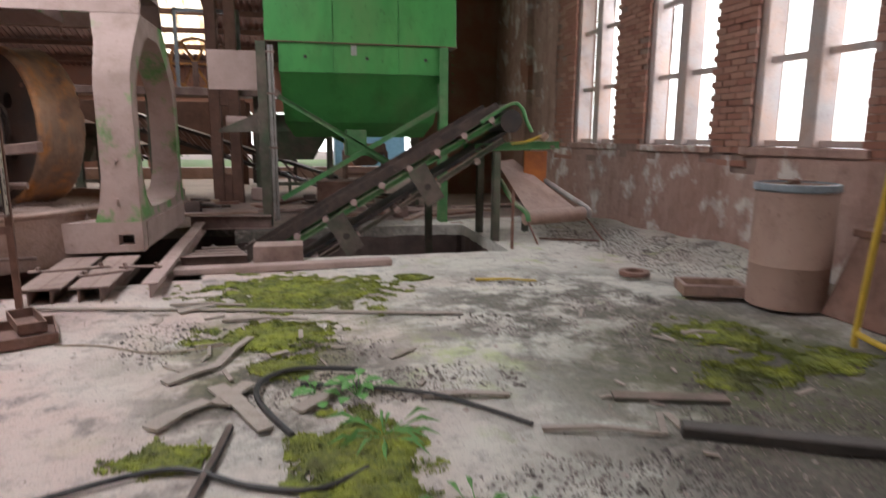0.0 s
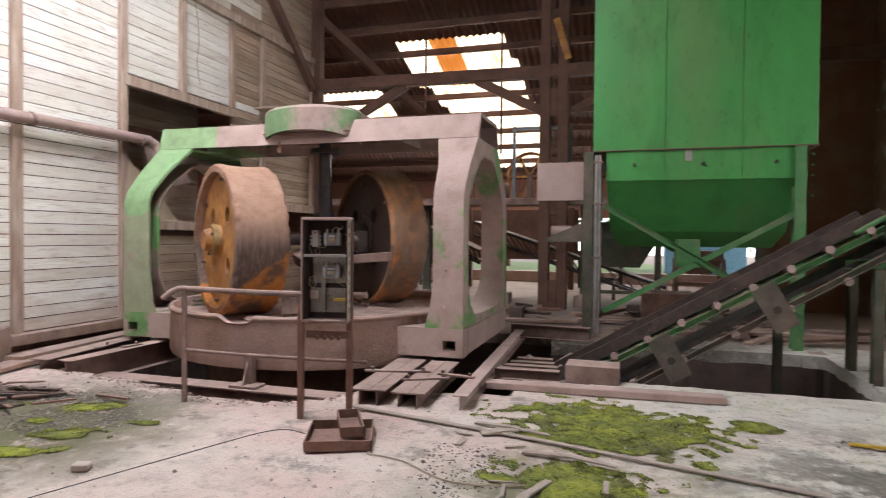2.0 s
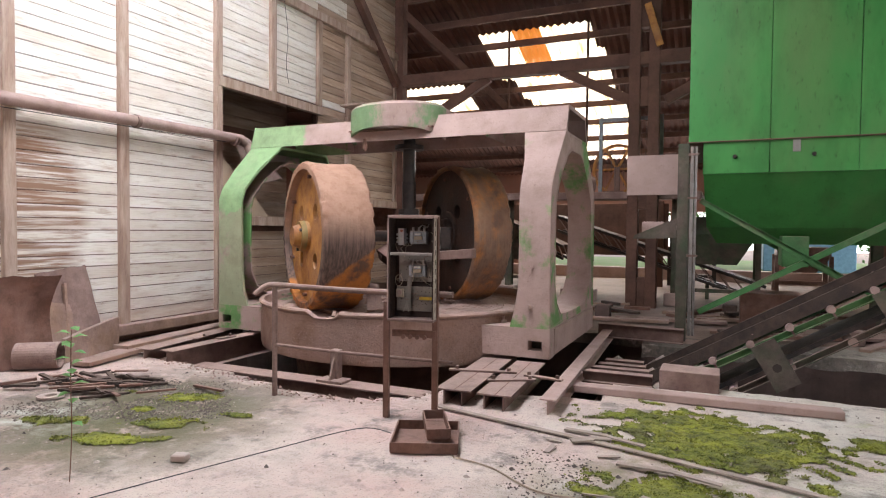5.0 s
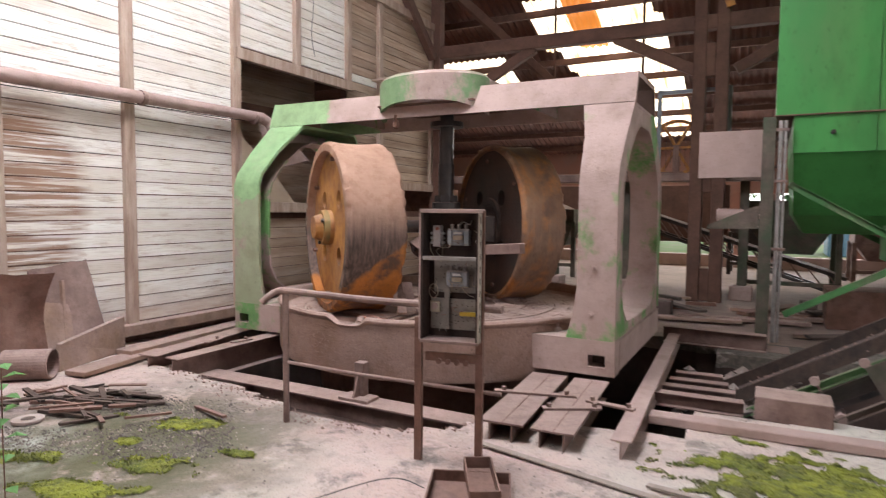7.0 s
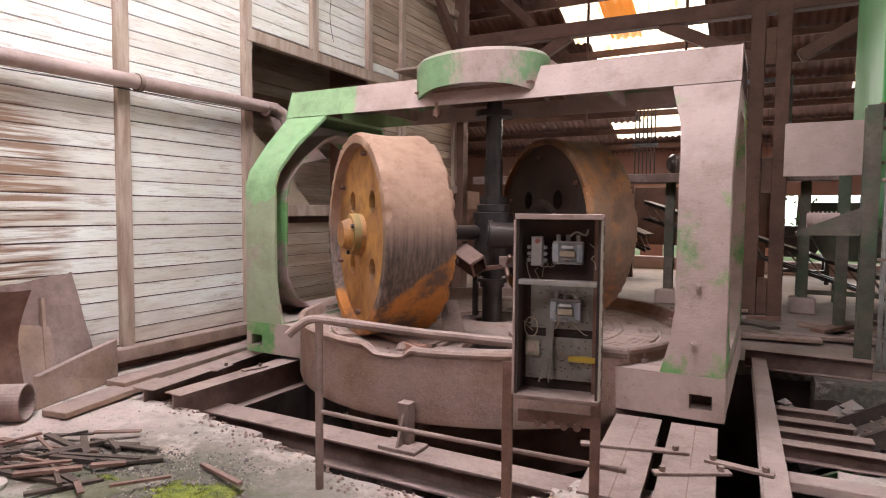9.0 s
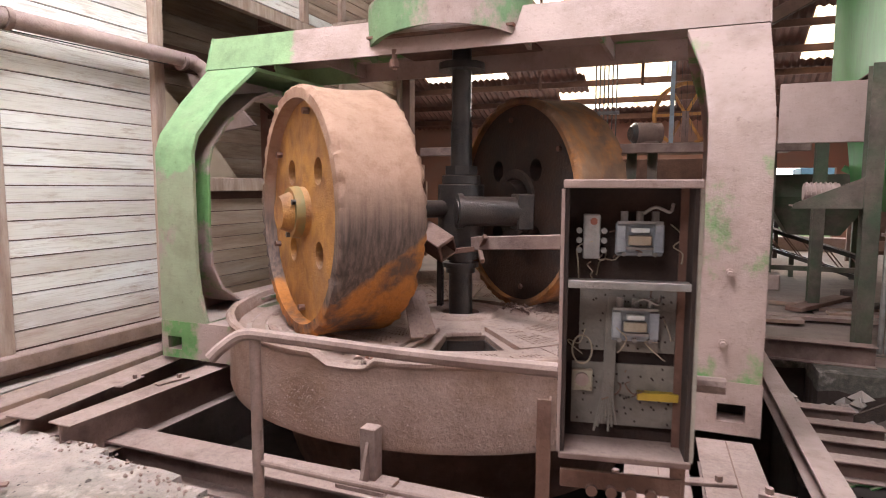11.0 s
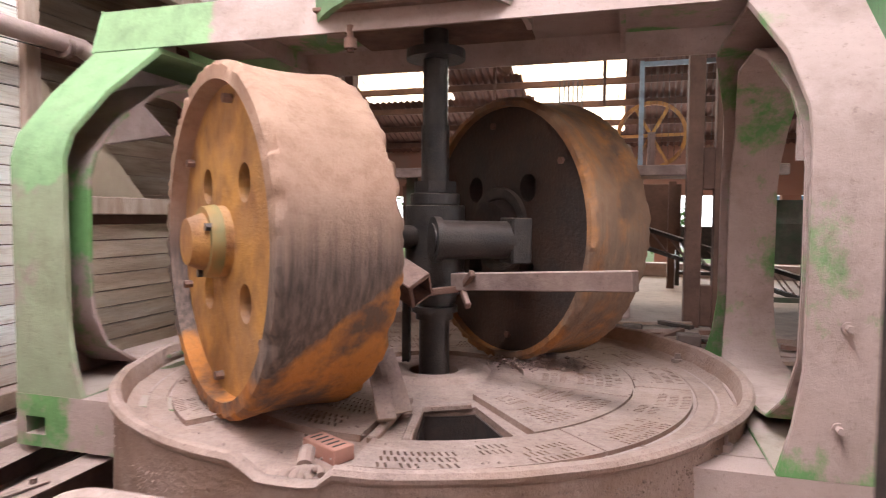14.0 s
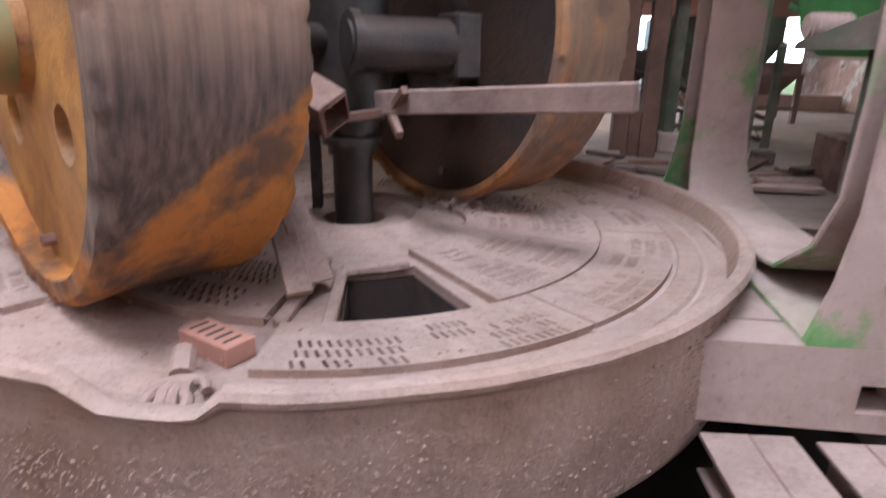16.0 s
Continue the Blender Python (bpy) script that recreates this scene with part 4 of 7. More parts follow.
for a, b in zip(ring, ring[1:]):
    for k in range(5):
        bm.faces.new((a[k], a[(k + 1) % 5], b[(k + 1) % 5], b[k]))
part("bearing_housing", bm, M_housing, mill, "bulging green bearing housing", True)
part("housing_top", bev(poly(B(), [(CX - 0.68, 9.2, 3.0), (CX + 0.68, 9.2, 3.0), (CX + 0.68, 9.9, 3.0), (CX - 0.68, 9.9, 3.0)], (0, 0, 0.12)), 0.02), M_housing, mill)
part("housing_floor", box(B(), CX - 0.62, CX + 0.62, 8.95, 9.9, 2.835, 2.855), M_rust, mill)
part("oil_cup", rod(rod(B(), (CX - 0.38, 8.98, 2.58), (CX - 0.38, 8.98, 2.74), 0.022), (CX - 0.38, 8.98, 2.6), (CX - 0.38, 8.98, 2.66), 0.04), M_rust, mill)

# upright shaft with crank box
shaft = part("shaft", rod(rod(B(), (CX, CY, 0.46), (CX, CY, 1.3), 0.105, seg=24), (CX, CY, 1.6), (CX, CY, 2.84), 0.085, seg=24), M_oil, mill, "", True)
part("flange", rod(B(), (CX, CY, 2.64), (CX, CY, 2.70), 0.2, seg=28), M_oil, mill, "", True)
part("sleeve", rod(B(), (CX, CY, 1.7), (CX, CY, 2.2), 0.095, seg=24), M_oil, mill, "", True)
part("crank_head", bev(box(rod(rod(B(), (CX, CY, 1.66), (CX, CY, 1.74), 0.17, seg=28), (CX, CY, 1.12), (CX, CY, 1.66), 0.205, seg=28), CX - 0.26, CX + 0.26, CY - 0.2, CY + 0.2, 1.42, 1.5), 0.008), M_oil, mill, "", True)
for z0, z1, rr, sg in ((0.93, 0.97, 0.16, 28), (0.88, 0.928, 0.13, 28), (1.745, 1.82, 0.15, 8)):
    part("clamp_collar", rod(B(), (CX, CY, z0), (CX, CY, z1), rr, seg=sg), M_oil, mill, "", True)
part("shaft_collar", rod(rod(B(), (CX, CY, 1.0), (CX, CY, 1.14), 0.15, seg=28), (CX, CY, 1.05), (CX, CY, 1.1), 0.175, seg=28), M_oil, mill, "", True)


# rollers
def roller(name, centre, ang, inner_dark, label, R=0.945, W=0.64):
    """An iron roller; local x points out along its axle."""
    w = part(name, B(), M_tread, mill, label)
    w.matrix_basis = pose(*centre, 0, 0, ang)
    bm = B()
    seg = 200
    rings = []
    prof = [(R - 0.115, W / 2 - 0.16), (R - 0.10, W / 2 - 0.005), (R - 0.02, W / 2), (R, W / 2 - 0.02), (R, W / 2 - 0.05), (R - 0.014, W / 4), (R - 0.02, 0.0), (R - 0.014, -W / 4), (R, -W / 2 + 0.05), (R, -W / 2 + 0.02), (R - 0.02, -W / 2), (R - 0.065, -W / 2 + 0.005), (R - 0.075, -W / 2 + 0.16)]
    for i in range(seg):
        q = 2 * math.pi * i / seg
        chip = 0.045 * max(0, noise.noise(Vector((math.cos(q) * 12, math.sin(q) * 12, 3)))) + 0.012 * random.random()
        ring = []
        for k, (r, h) in enumerate(prof):
            rr = r - (chip if k in (2, 3, 9, 10) else 0)
            hh = h - (chip * 0.8 if k in (2, 3) else 0) + (chip * 0.8 if k in (9, 10) else 0)
            ring.append(bm.verts.new((hh, rr * math.cos(q), rr * math.sin(q))))
        rings.append(ring)
    for i in range(seg):
        a, b = rings[i], rings[(i + 1) % seg]
        for k in range(len(prof) - 1):
            bm.faces.new((a[k], a[k + 1], b[k + 1], b[k]))
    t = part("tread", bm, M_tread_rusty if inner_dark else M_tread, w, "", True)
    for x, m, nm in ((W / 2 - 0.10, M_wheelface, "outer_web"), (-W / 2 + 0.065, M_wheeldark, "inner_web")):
        bm = B()
        ro, ri, rh, hr = R - (0.105 if x > 0 else 0.068), 0.12, 0.43, 0.088
        for s in range(4):
            a0, a1 = math.pi * s / 2, math.pi * (s + 1) / 2
            am = (a0 + a1) / 2
            loop = [(ro, a0 + (a1 - a0) * k / 12) for k in range(12)] + [(ro + (ri - ro) * k / 6, a1) for k in range(6)] + [(ri, a1 + (a0 - a1) * k / 6) for k in range(6)] + [(ri + (ro - ri) * k / 6, a0) for k in range(6)]
            pts = [(r * math.cos(a), r * math.sin(a)) for r, a in loop]
            hc = (rh * math.cos(am), rh * math.sin(am))
            vo, vh, vd = [], [], []
            for (py, pz) in pts:
                q = math.atan2(pz - hc[1], py - hc[0])
                r = math.hypot(py, pz)
                dish = 0.03 * (1 - min(1, max(0, (r - 0.2) / 0.5)))
                vo.append(bm.verts.new((x + math.copysign(dish, x), py, pz)))
                vh.append(bm.verts.new((x + math.copysign(0.012, x), hc[0] + hr * math.cos(q), hc[1] + hr * 1.15 * math.sin(q))))
                vd.append(bm.verts.new((x - math.copysign(0.12, x), hc[0] + hr * 0.96 * math.cos(q), hc[1] + hr * 1.1 * math.sin(q))))
            n = len(pts)
            for k in range(n):
                j = (k + 1) % n
                bm.faces.new((vo[k], vo[j], vh[j], vh[k]))
                bm.faces.new((vh[k], vh[j], vd[j], vd[k]))
        bmesh.ops.remove_doubles(bm, verts=bm.verts, dist=0.0008)
        part(nm, bm, m, w)
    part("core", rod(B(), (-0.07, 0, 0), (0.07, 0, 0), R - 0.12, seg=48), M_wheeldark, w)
    part("hub", rod(rod(B(), (W / 2 - 0.12, 0, 0), (W / 2 + 0.03, 0, 0), 0.20, 0.18, 28), (W / 2 + 0.03, 0, 0), (W / 2 + 0.115, 0, 0), 0.155, 0.12, 28), M_wheelface, w, "round hub cap flecked with green paint", True)
    part("hub_band", rod(B(), (W / 2 - 0.03, 0, 0), (W / 2 + 0.035, 0, 0), 0.198, 0.186, 28), M_olive, w, "", True)
    part("hub_ring", lathe(B(), [(0.24, -W / 2 + 0.03), (0.31, -W / 2 + 0.02), (0.33, -W / 2 + 0.07), (0.24, -W / 2 + 0.07)], 48, "x"), M_crust, w, "rusty ring round the hub", True)
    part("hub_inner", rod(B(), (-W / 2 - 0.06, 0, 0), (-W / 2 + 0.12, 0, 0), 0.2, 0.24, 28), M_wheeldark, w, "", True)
    for i in range(6):
        q = 2 * math.pi * i / 6 + 0.4
        for x in (W / 2 - 0.07, -W / 2 + 0.07):
            cy_, cz_ = (R - 0.19) * math.cos(q), (R - 0.19) * math.sin(q)
            part("bolt", rod(B(), (x - 0.03, cy_, cz_), (x + 0.02, cy_, cz_), 0.026, seg=6), M_rust, w)
    for i in range(3):
        q = 2 * math.pi * i / 3 + 0.5
        part("cap_bolt", rod(B(), (W / 2 + 0.03, 0.168 * math.cos(q), 0.168 * math.sin(q)), (W / 2 + 0.06, 0.168 * math.cos(q), 0.168 * math.sin(q)), 0.022, seg=6), M_oil, w)
    return w


AL, AR = 233.0, 50.0
dl, dr = Vector((math.cos(radians(AL)), math.sin(radians(AL)), 0)), Vector((math.cos(radians(AR)), math.sin(radians(AR)), 0))
CL = Vector((-4.13, 8.29, 1.442)) - dl * 0.30
CR = Vector((-2.757, 10.22, 1.488))
roller("roller", CL, AL, False, "iron roller with ochre rusted face and dust-coated tread")
roller("roller", CR, AR, True, "iron roller with dark inner face and rusty tread", 0.975, 0.57)
part("axle", rod(rod(B(), CL, (CX, CY, 1.45), 0.075), CR, (CX, CY, 1.45), 0.075), M_oil, mill, "", True)
# crank pivot barrel beside the shaft
pa, pb = Vector((-3.17, 9.22, 1.435)), Vector((-2.74, 9.49, 1.43))
pivot = part("pivot_barrel", rod(B(), pa, pb, 0.125, seg=28), M_oil, mill, "", True)
part("end_ring", rod(rod(B(), pa - (pb - pa) * 0.03, pa + (pb - pa) * 0.06, 0.148, seg=28), pa - (pb - pa) * 0.05, pa, 0.105, seg=24), M_oil, mill, "", True)
part("pivot_block", bev(bar(B(), pb - (pb - pa) * 0.05, pb + (pb - pa) * 0.22, 0.24, 0.30), 0.01), M_oil, mill)
# scraper arm with open clamp
part("scraper_arm", bev(bar(B(), (-3.06, 9.29, 1.165), (-1.96, 8.71, 1.265), 0.075, 0.11), 0.006), M_steel, mill, "flat scraper arm covered in dust")
# square tube clamp turned on edge, with a forked tongue that takes the arm
ca, cb = Vector((-3.50, 9.24, 1.235)), Vector((-3.22, 9.10, 1.12))
cdir, cs, cv = axes(ca, cb)
bm = B()
loops = []
for p in (ca, cb):
    for rr in (0.125, 0.095):
        loops.append([bm.verts.new(p + (cs * math.cos(q) + cv * math.sin(q)) * rr) for q in [math.pi * k / 2 + 0.25 for k in range(4)]])
for k in range(4):
    j = (k + 1) % 4
    for a, b in ((0, 2), (1, 3), (0, 1), (2, 3)):
        bm.faces.new((loops[a][k], loops[a][j], loops[b][j], loops[b][k]))
part("clamp", bev(bm, 0.006), M_rust, mill, "open square tube clamp")
part("clamp_bolt", rod(rod(B(), ca + Vector((0.02, -0.14, -0.06)), ca + Vector((0.08, 0.0, -0.04)), 0.022, seg=8), ca + Vector((0.02, -0.14, -0.06)), ca + Vector((0.03, -0.12, -0.057)), 0.036, seg=6), M_steel, mill)
for a, b in (((-3.2, 9.2, 1.10), (-2.98, 9.27, 1.13)), ((-3.0, 9.26, 1.13), (-2.9, 9.12, 1.24)), ((-3.0, 9.26, 1.13), (-2.93, 9.14, 1.03))):
    part("fork", bev(bar(B(), a, b, 0.035, 0.045), 0.006), M_rust, mill)
part("stay", bar(B(), (-3.5, 9.62, 0.5), (-3.5, 9.62, 1.2), 0.05, 0.05), M_oil, mill)

# pan
bm = lathe(B(), [(1.96, 0.05), (1.975, 0.1), (1.96, 0.56), (1.99, 0.585), (1.995, 0.605), (1.98, 0.625), (1.955, 0.632), (1.93, 0.622), (1.92, 0.6), (1.90, 0.52), (1.86, 0.492), (1.78, 0.482), (1.34, 0.482), (1.34, 0.3), (1.7, 0.3), (1.7, 0.06)], 192)
for v in bm.verts:
    q = math.degrees(math.atan2(v.co.y, v.co.x))
    if v.co.z > 0.5:
        # the rim is broken down where the clay was shovelled out, and dented elsewhere
        v.co.z -= 0.075 * max(0.0, min(1.0, (6.0 - abs(q + 90.5)) / 2.0)) * (v.co.z - 0.5) / 0.13
        v.co += noise.noise_vector(v.co * 4) * 0.008
pan = part("pan", bm, M_pan, mill, "round iron pan caked in clay dust, its rim broken in one place", True)
pan.matrix_basis = pose(CX, CY, 0)
crust_rnd = random.Random(41)
bm = B()
for n in range(5200):
    a, z = radians(crust_rnd.uniform(-118, -22)), crust_rnd.uniform(0.09, 0.53)
    dense = 0.5 + 0.9 * noise.noise(Vector((a * 4, z * 5, 7))) - 0.9 * max(0.0, z - 0.36) * 4
    if crust_rnd.random() < dense:
        r = 1.975 - 0.015 * max(0.0, z - 0.1) / 0.46
        crumb(bm, (r * math.cos(a), r * math.sin(a), z), crust_rnd.uniform(0.003, 0.0065) * (1.9 if crust_rnd.random() < 0.1 else 1))
part("clay_crust", bm, mat("dried_clay_crust", simple((0.25, 0.16, 0.13), 0.95, other=(0.18, 0.11, 0.085), scale=9)), pan, "lumpy crust of dried clay on the pan wall")
part("pan_floor", lathe(B(), [(0.2, 0.3), (0.2, 0.5), (0.40, 0.515), (0.62, 0.481), (0.76, 0.481), (0.76, 0.3)], 96), M_pan, pan, "", True)
part("pan_floor", lathe(B(), [(0.762, 0.3), (0.762, 0.4805), (1.338, 0.4805), (1.338, 0.3)], 96, "z", radians(-54.5), radians(282)), M_pan, pan)
for q, r0, r1 in ((-79, 0.80, 1.33), (-86.5, 0.64, 1.33)):
    c, s = math.cos(radians(q)), math.sin(radians(q))
    part("opening_edge", bev(bar(B(), (r0 * c, r0 * s, 0.495), (r1 * c, r1 * s, 0.495), 0.05, 0.04), 0.008), M_pan, pan)
part("opening_edge", bev(bar(B(), (0.79 * math.cos(radians(-79)), 0.79 * math.sin(radians(-79)), 0.495), (0.76 * math.cos(radians(-57)), 0.76 * math.sin(radians(-57)), 0.495), 0.06, 0.04), 0.008), M_pan, pan)
# added near-black walls that put the hole's depth shade into the colour
shade_walls = B()
lathe(shade_walls, [(0.763, -0.1), (0.763, 0.44), (0.775, 0.44), (0.775, -0.1)], 12, "z", radians(-79), radians(-53))
for q in (-77.6, -55.0):
    c, s = math.cos(radians(q)), math.sin(radians(q))
    bar(shade_walls, (0.77 * c, 0.77 * s, 0.17), (1.335 * c, 1.335 * s, 0.17), 0.012, 0.54)
part("hole_liner", shade_walls, M_cabin, pan, "discharge hole walls coloured near black for the shade inside")
low = part("under_drum", lathe(B(), [(1.45, -0.55), (1.5, -0.4), (1.55, 0.05), (1.4, 0.25), (1.3, 0.25), (1.3, -0.55)], 96), M_rust, mill, "", True)
low.matrix_basis = pose(CX, CY, 0)


def slotted_plate(r0, r1, a0, a1, z, patches, h=0.03):
    """A ring plate with slots whose dark floors stand in for shade below; patches: (r0, r1, a0, a1)."""
    bm = B()
    nr = max(2, int((r1 - r0) / 0.056))
    na = max(3, int((a1 - a0) * (r0 + r1) / 2 / 0.031))

    def P(r, a, zz):
        return bm.verts.new((r * math.cos(a), r * math.sin(a), zz))
    for i in range(nr):
        for j in range(na):
            ra, rb = r0 + (r1 - r0) * i / nr, r0 + (r1 - r0) * (i + 1) / nr
            aa, ab = a0 + (a1 - a0) * j / na, a0 + (a1 - a0) * (j + 1) / na
            rm, am = (ra + rb) / 2, (aa + ab) / 2
            o = [P(ra, aa, z), P(rb, aa, z), P(rb, ab, z), P(ra, ab, z)]
            if any(p0 < rm < p1 and q0 < am < q1 for p0, p1, q0, q1 in patches) and random.random() < 0.93:
                sr, sa = 0.36 * (rb - ra), 0.20 * (ab - aa)
                sk = 0.24 * (ab - aa)
                inn = [P(rm - sr, am - sa - sk, z), P(rm + sr, am - sa + sk, z), P(rm + sr, am + sa + sk, z), P(rm - sr, am + sa - sk, z)]
                dn = [bm.verts.new((v.co.x, v.co.y, z - 0.024)) for v in inn]
                for k in range(4):
                    m = (k + 1) % 4
                    bm.faces.new((o[k], o[m], inn[m], inn[k]))
                    bm.faces.new((inn[k], inn[m], dn[m], dn[k]))
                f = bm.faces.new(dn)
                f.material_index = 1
            else:
                bm.faces.new(o)
    bmesh.ops.remove_doubles(bm, verts=bm.verts, dist=0.0005)
    rim = [e for e in bm.edges if len(e.link_faces) == 1]
    ext = bmesh.ops.extrude_edge_only(bm, edges=rim)
    for g in ext["geom"]:
        if isinstance(g, bmesh.types.BMVert):
            g.co.z -= h
    return bm


def d2r(*a):
    return [radians(x) for x in a]


for a0, a1 in ((-86, -45), (-44.6, 0), (0.4, 45), (45.4, 90), (90.4, 140), (140.4, 190), (190.4, 236)):
    A0, A1 = d2r(a0, a1)
    w = A1 - A0
    g = [(1.46, 1.64, A0 + 0.10 * w, A0 + 0.42 * w), (1.42, 1.56, A0 + 0.50 * w, A0 + 0.66 * w), (1.48, 1.64, A0 + 0.68 * w, A0 + 0.90 * w)]
    part("ring_plate", slotted_plate(1.335, 1.67, A0, A1, 0.512, g, 0.03), [M_pan, M_dark], pan)
for a0, a1 in ((-51, -12), (-11.6, 45), (45.4, 100), (100.4, 160), (160.4, 215), (215.4, 271)):
    A0, A1 = d2r(a0, a1)
    w = A1 - A0
    g = [(0.74, 0.92, A0 + 0.12 * w, A0 + 0.40 * w), (0.80, 1.02, A0 + 0.50 * w, A0 + 0.90 * w), (1.0, 1.24, A0 + 0.14 * w, A0 + 0.44 * w), (1.08, 1.26, A0 + 0.52 * w, A0 + 0.86 * w)]
    part("inner_plate", slotted_plate(0.62, 1.325, A0, A1, 0.517, g, 0.036), [M_pan, M_dark], pan)
part("raised_track", lathe(B(), [(1.69, 0.484), (1.70, 0.498), (1.79, 0.498), (1.81, 0.484)], 96), M_pan, pan, "", True)
part("shaft_seat", lathe(B(), [(0.13, 0.40), (0.17, 0.52), (0.24, 0.545), (0.30, 0.53), (0.34, 0.55), (0.38, 0.53), (0.42, 0.484), (0.2, 0.40)], 48), M_pan, pan, "", True)


# ---------------------------------------------------------------- green hopper
hopper = thing("hopper", "tall green steel storage hopper on channel legs", "hopper")
HX0, HX1, HY0, HY1 = 0.25, 3.2, 11.25, 13.9
XS = [HX0, 1.26, 2.27, HX1]
for x0, x1 in zip(XS, XS[1:]):
    part("body_panel", bev(box(B(), x0 + 0.004, x1 - 0.004, HY0, HY0 + 0.03, 2.80, 7.4), 0.004), M_hopper, hopper)
part("body", box(B(), HX0, HX1, HY0 + 0.032, HY1, 2.80, 7.4), M_hopper, hopper)
for x0, x1 in zip(XS, XS[1:]):
    part("skirt_panel", bev(box(B(), max(x0, HX0 + 0.19) + 0.003, min(x1, HX1 - 0.19) - 0.003, HY0 + 0.01, HY0 + 0.03, 2.35, 2.785), 0.003), M_hopper, hopper)
part("skirt", box(B(), HX0 + 0.19, HX1 - 0.19, HY0 + 0.032, HY1 - 0.03, 2.35, 2.797), M_hopper, hopper)
part("flange", bev(box(B(), HX0 - 0.02, HX1 + 0.02, HY0 - 0.03, HY1 + 0.03, 2.785, 2.80), 0.003), M_rust, hopper, "rusty flange")
bm = B()
top = [(HX0 + 0.2, HY0 + 0.03), (HX1 - 0.2, HY0 + 0.03), (HX1 - 0.2, HY1 - 0.05), (HX0 + 0.2, HY1 - 0.05)]
mid = [(HX0 + 0.24, HY0 + 0.62), (HX1 - 0.24, HY0 + 0.62), (HX1 - 0.24, HY1 - 0.3), (HX0 + 0.24, HY1 - 0.3)]
bot = [(HX0 + 0.38, HY0 + 0.95), (HX1 - 0.36, HY0 + 0.95), (HX1 - 0.36, HY1 - 0.5), (HX0 + 0.38, HY1 - 0.5)]
loops = [[bm.verts.new((*p, zz)) for p in pts] for pts, zz in ((top, 2.348), (mid, 1.62), (bot, 1.38))]
for a, b in zip(loops, loops[1:]):
    for k in range(4):
        bm.faces.new((a[k], a[(k + 1) % 4], b[(k + 1) % 4], b[k]))
bm.faces.new(loops[2])
bm.faces.new(loops[0])
part("cone", bm, M_hopper, hopper)
part("outlet", bev(box(B(), 1.46, 1.78, 11.55, 12.2, 1.08, 1.5), 0.005), M_green, hopper)
for x in (0.84, 1.775, 2.70):
    part("lifting_lug", rod(B(), (x, HY0 - 0.03, 2.58), (x, HY0 + 0.02, 2.58), 0.026, seg=10), M_oil, hopper)
part("tag_plate", box(B(), 1.53, 1.62, HY0 - 0.002, HY0 + 0.012, 2.62, 2.775), M_galv, hopper)
for x, y in ((0.26, 11.2), (3.06, 11.2), (0.26, 13.8), (3.06, 13.8)):
    m = M_darkgreen if y > 12 or x < 1 else M_green
    part("leg", bev(section(B(), (x, y, -0.02), (x, y, 2.78), channel(0.14, 0.18, 0.012)), 0.002), m, hopper)
    part("foot_plate", box(B(), x - 0.08, x + 0.24, y - 0.18, y + 0.24, -0.02, 0.0), M_steel, hopper)
part("conduit", pipe(B(), [(0.31, 11.13, 0.1), (0.31, 11.13, 2.72)], 0.024), M_galv, hopper, "grey conduit strapped to the leg")
part("conduit", pipe(B(), [(0.36, 11.13, 0.1), (0.36, 11.13, 2.72)], 0.016), M_galv, hopper)
for zz in (1.2, 2.0, 2.6):
    part("pipe_clip", box(B(), 0.26, 0.40, 11.10, 11.16, zz, zz + 0.03), M_steel, hopper)
for a, b in (((0.42, 11.22, 1.98), (3.05, 11.22, 0.42)), ((3.05, 11.25, 1.92), (0.42, 11.25, 0.42)), ((0.42, 13.8, 1.9), (3.05, 13.8, 0.5))):
    part("brace", section(B(), a, b, [(0, -0.035), (0.008, -0.035), (0.008, 0.035), (0.05, 0.035), (0.05, 0.043), (0, 0.043)]), M_green, hopper)
for k in range(5):
    part("rivet", rod(B(), (3.13, 11.185, 2.1 + 0.14 * k), (3.13, 11.2, 2.1 + 0.14 * k), 0.014, seg=8), M_green, hopper)

arm = thing("motor_bracket", "dusty tapered steel bracket carrying a small motor", "bracket")
part("plate", poly(B(), [(0.112, 11.2, 1.45), (-0.47, 11.2, 1.44), (-0.45, 11.2, 1.49), (0.112, 11.2, 1.74)], (0, 0.017, 0)), M_darkgreen, arm)
part("shelf", box(B(), -0.46, 0.112, 11.22, 11.5, 1.46, 1.475), M_steel, arm)
mot = thing("electric_motor", "pinkish dusty finned electric motor", "motor")
part("body", rod(B(), (-0.36, 11.35, 1.60), (-0.06, 11.35, 1.60), 0.085, seg=20), M_portal, mot, "", True)
for k in range(7):
    part("fin", rod(B(), (-0.34 + 0.04 * k, 11.35, 1.60), (-0.33 + 0.04 * k, 11.35, 1.60), 0.1, seg=20), M_portal, mot)
part("foot", box(B(), -0.33, -0.1, 11.27, 11.43, 1.476, 1.53), M_portal, mot)
part("shaft", rod(B(), (-0.06, 11.35, 1.60), (0.12, 11.35, 1.60), 0.03), M_steel, mot)
sb = thing("switch_panel", "flat grey-green sheet steel panel beside the post", "panel")
part("sheet", bev(box(B(), -0.6, 0.2, 11.4, 11.44, 2.08, 2.66), 0.004), M_portal, sb)
part("strut", bar(B(), (0.1, 11.46, 2.2), (0.3, 11.3, 2.2), 0.03, 0.03), M_steel, sb)
part("strut", bar(B(), (0.1, 11.46, 2.55), (0.3, 11.3, 2.55), 0.03, 0.03), M_steel, sb)

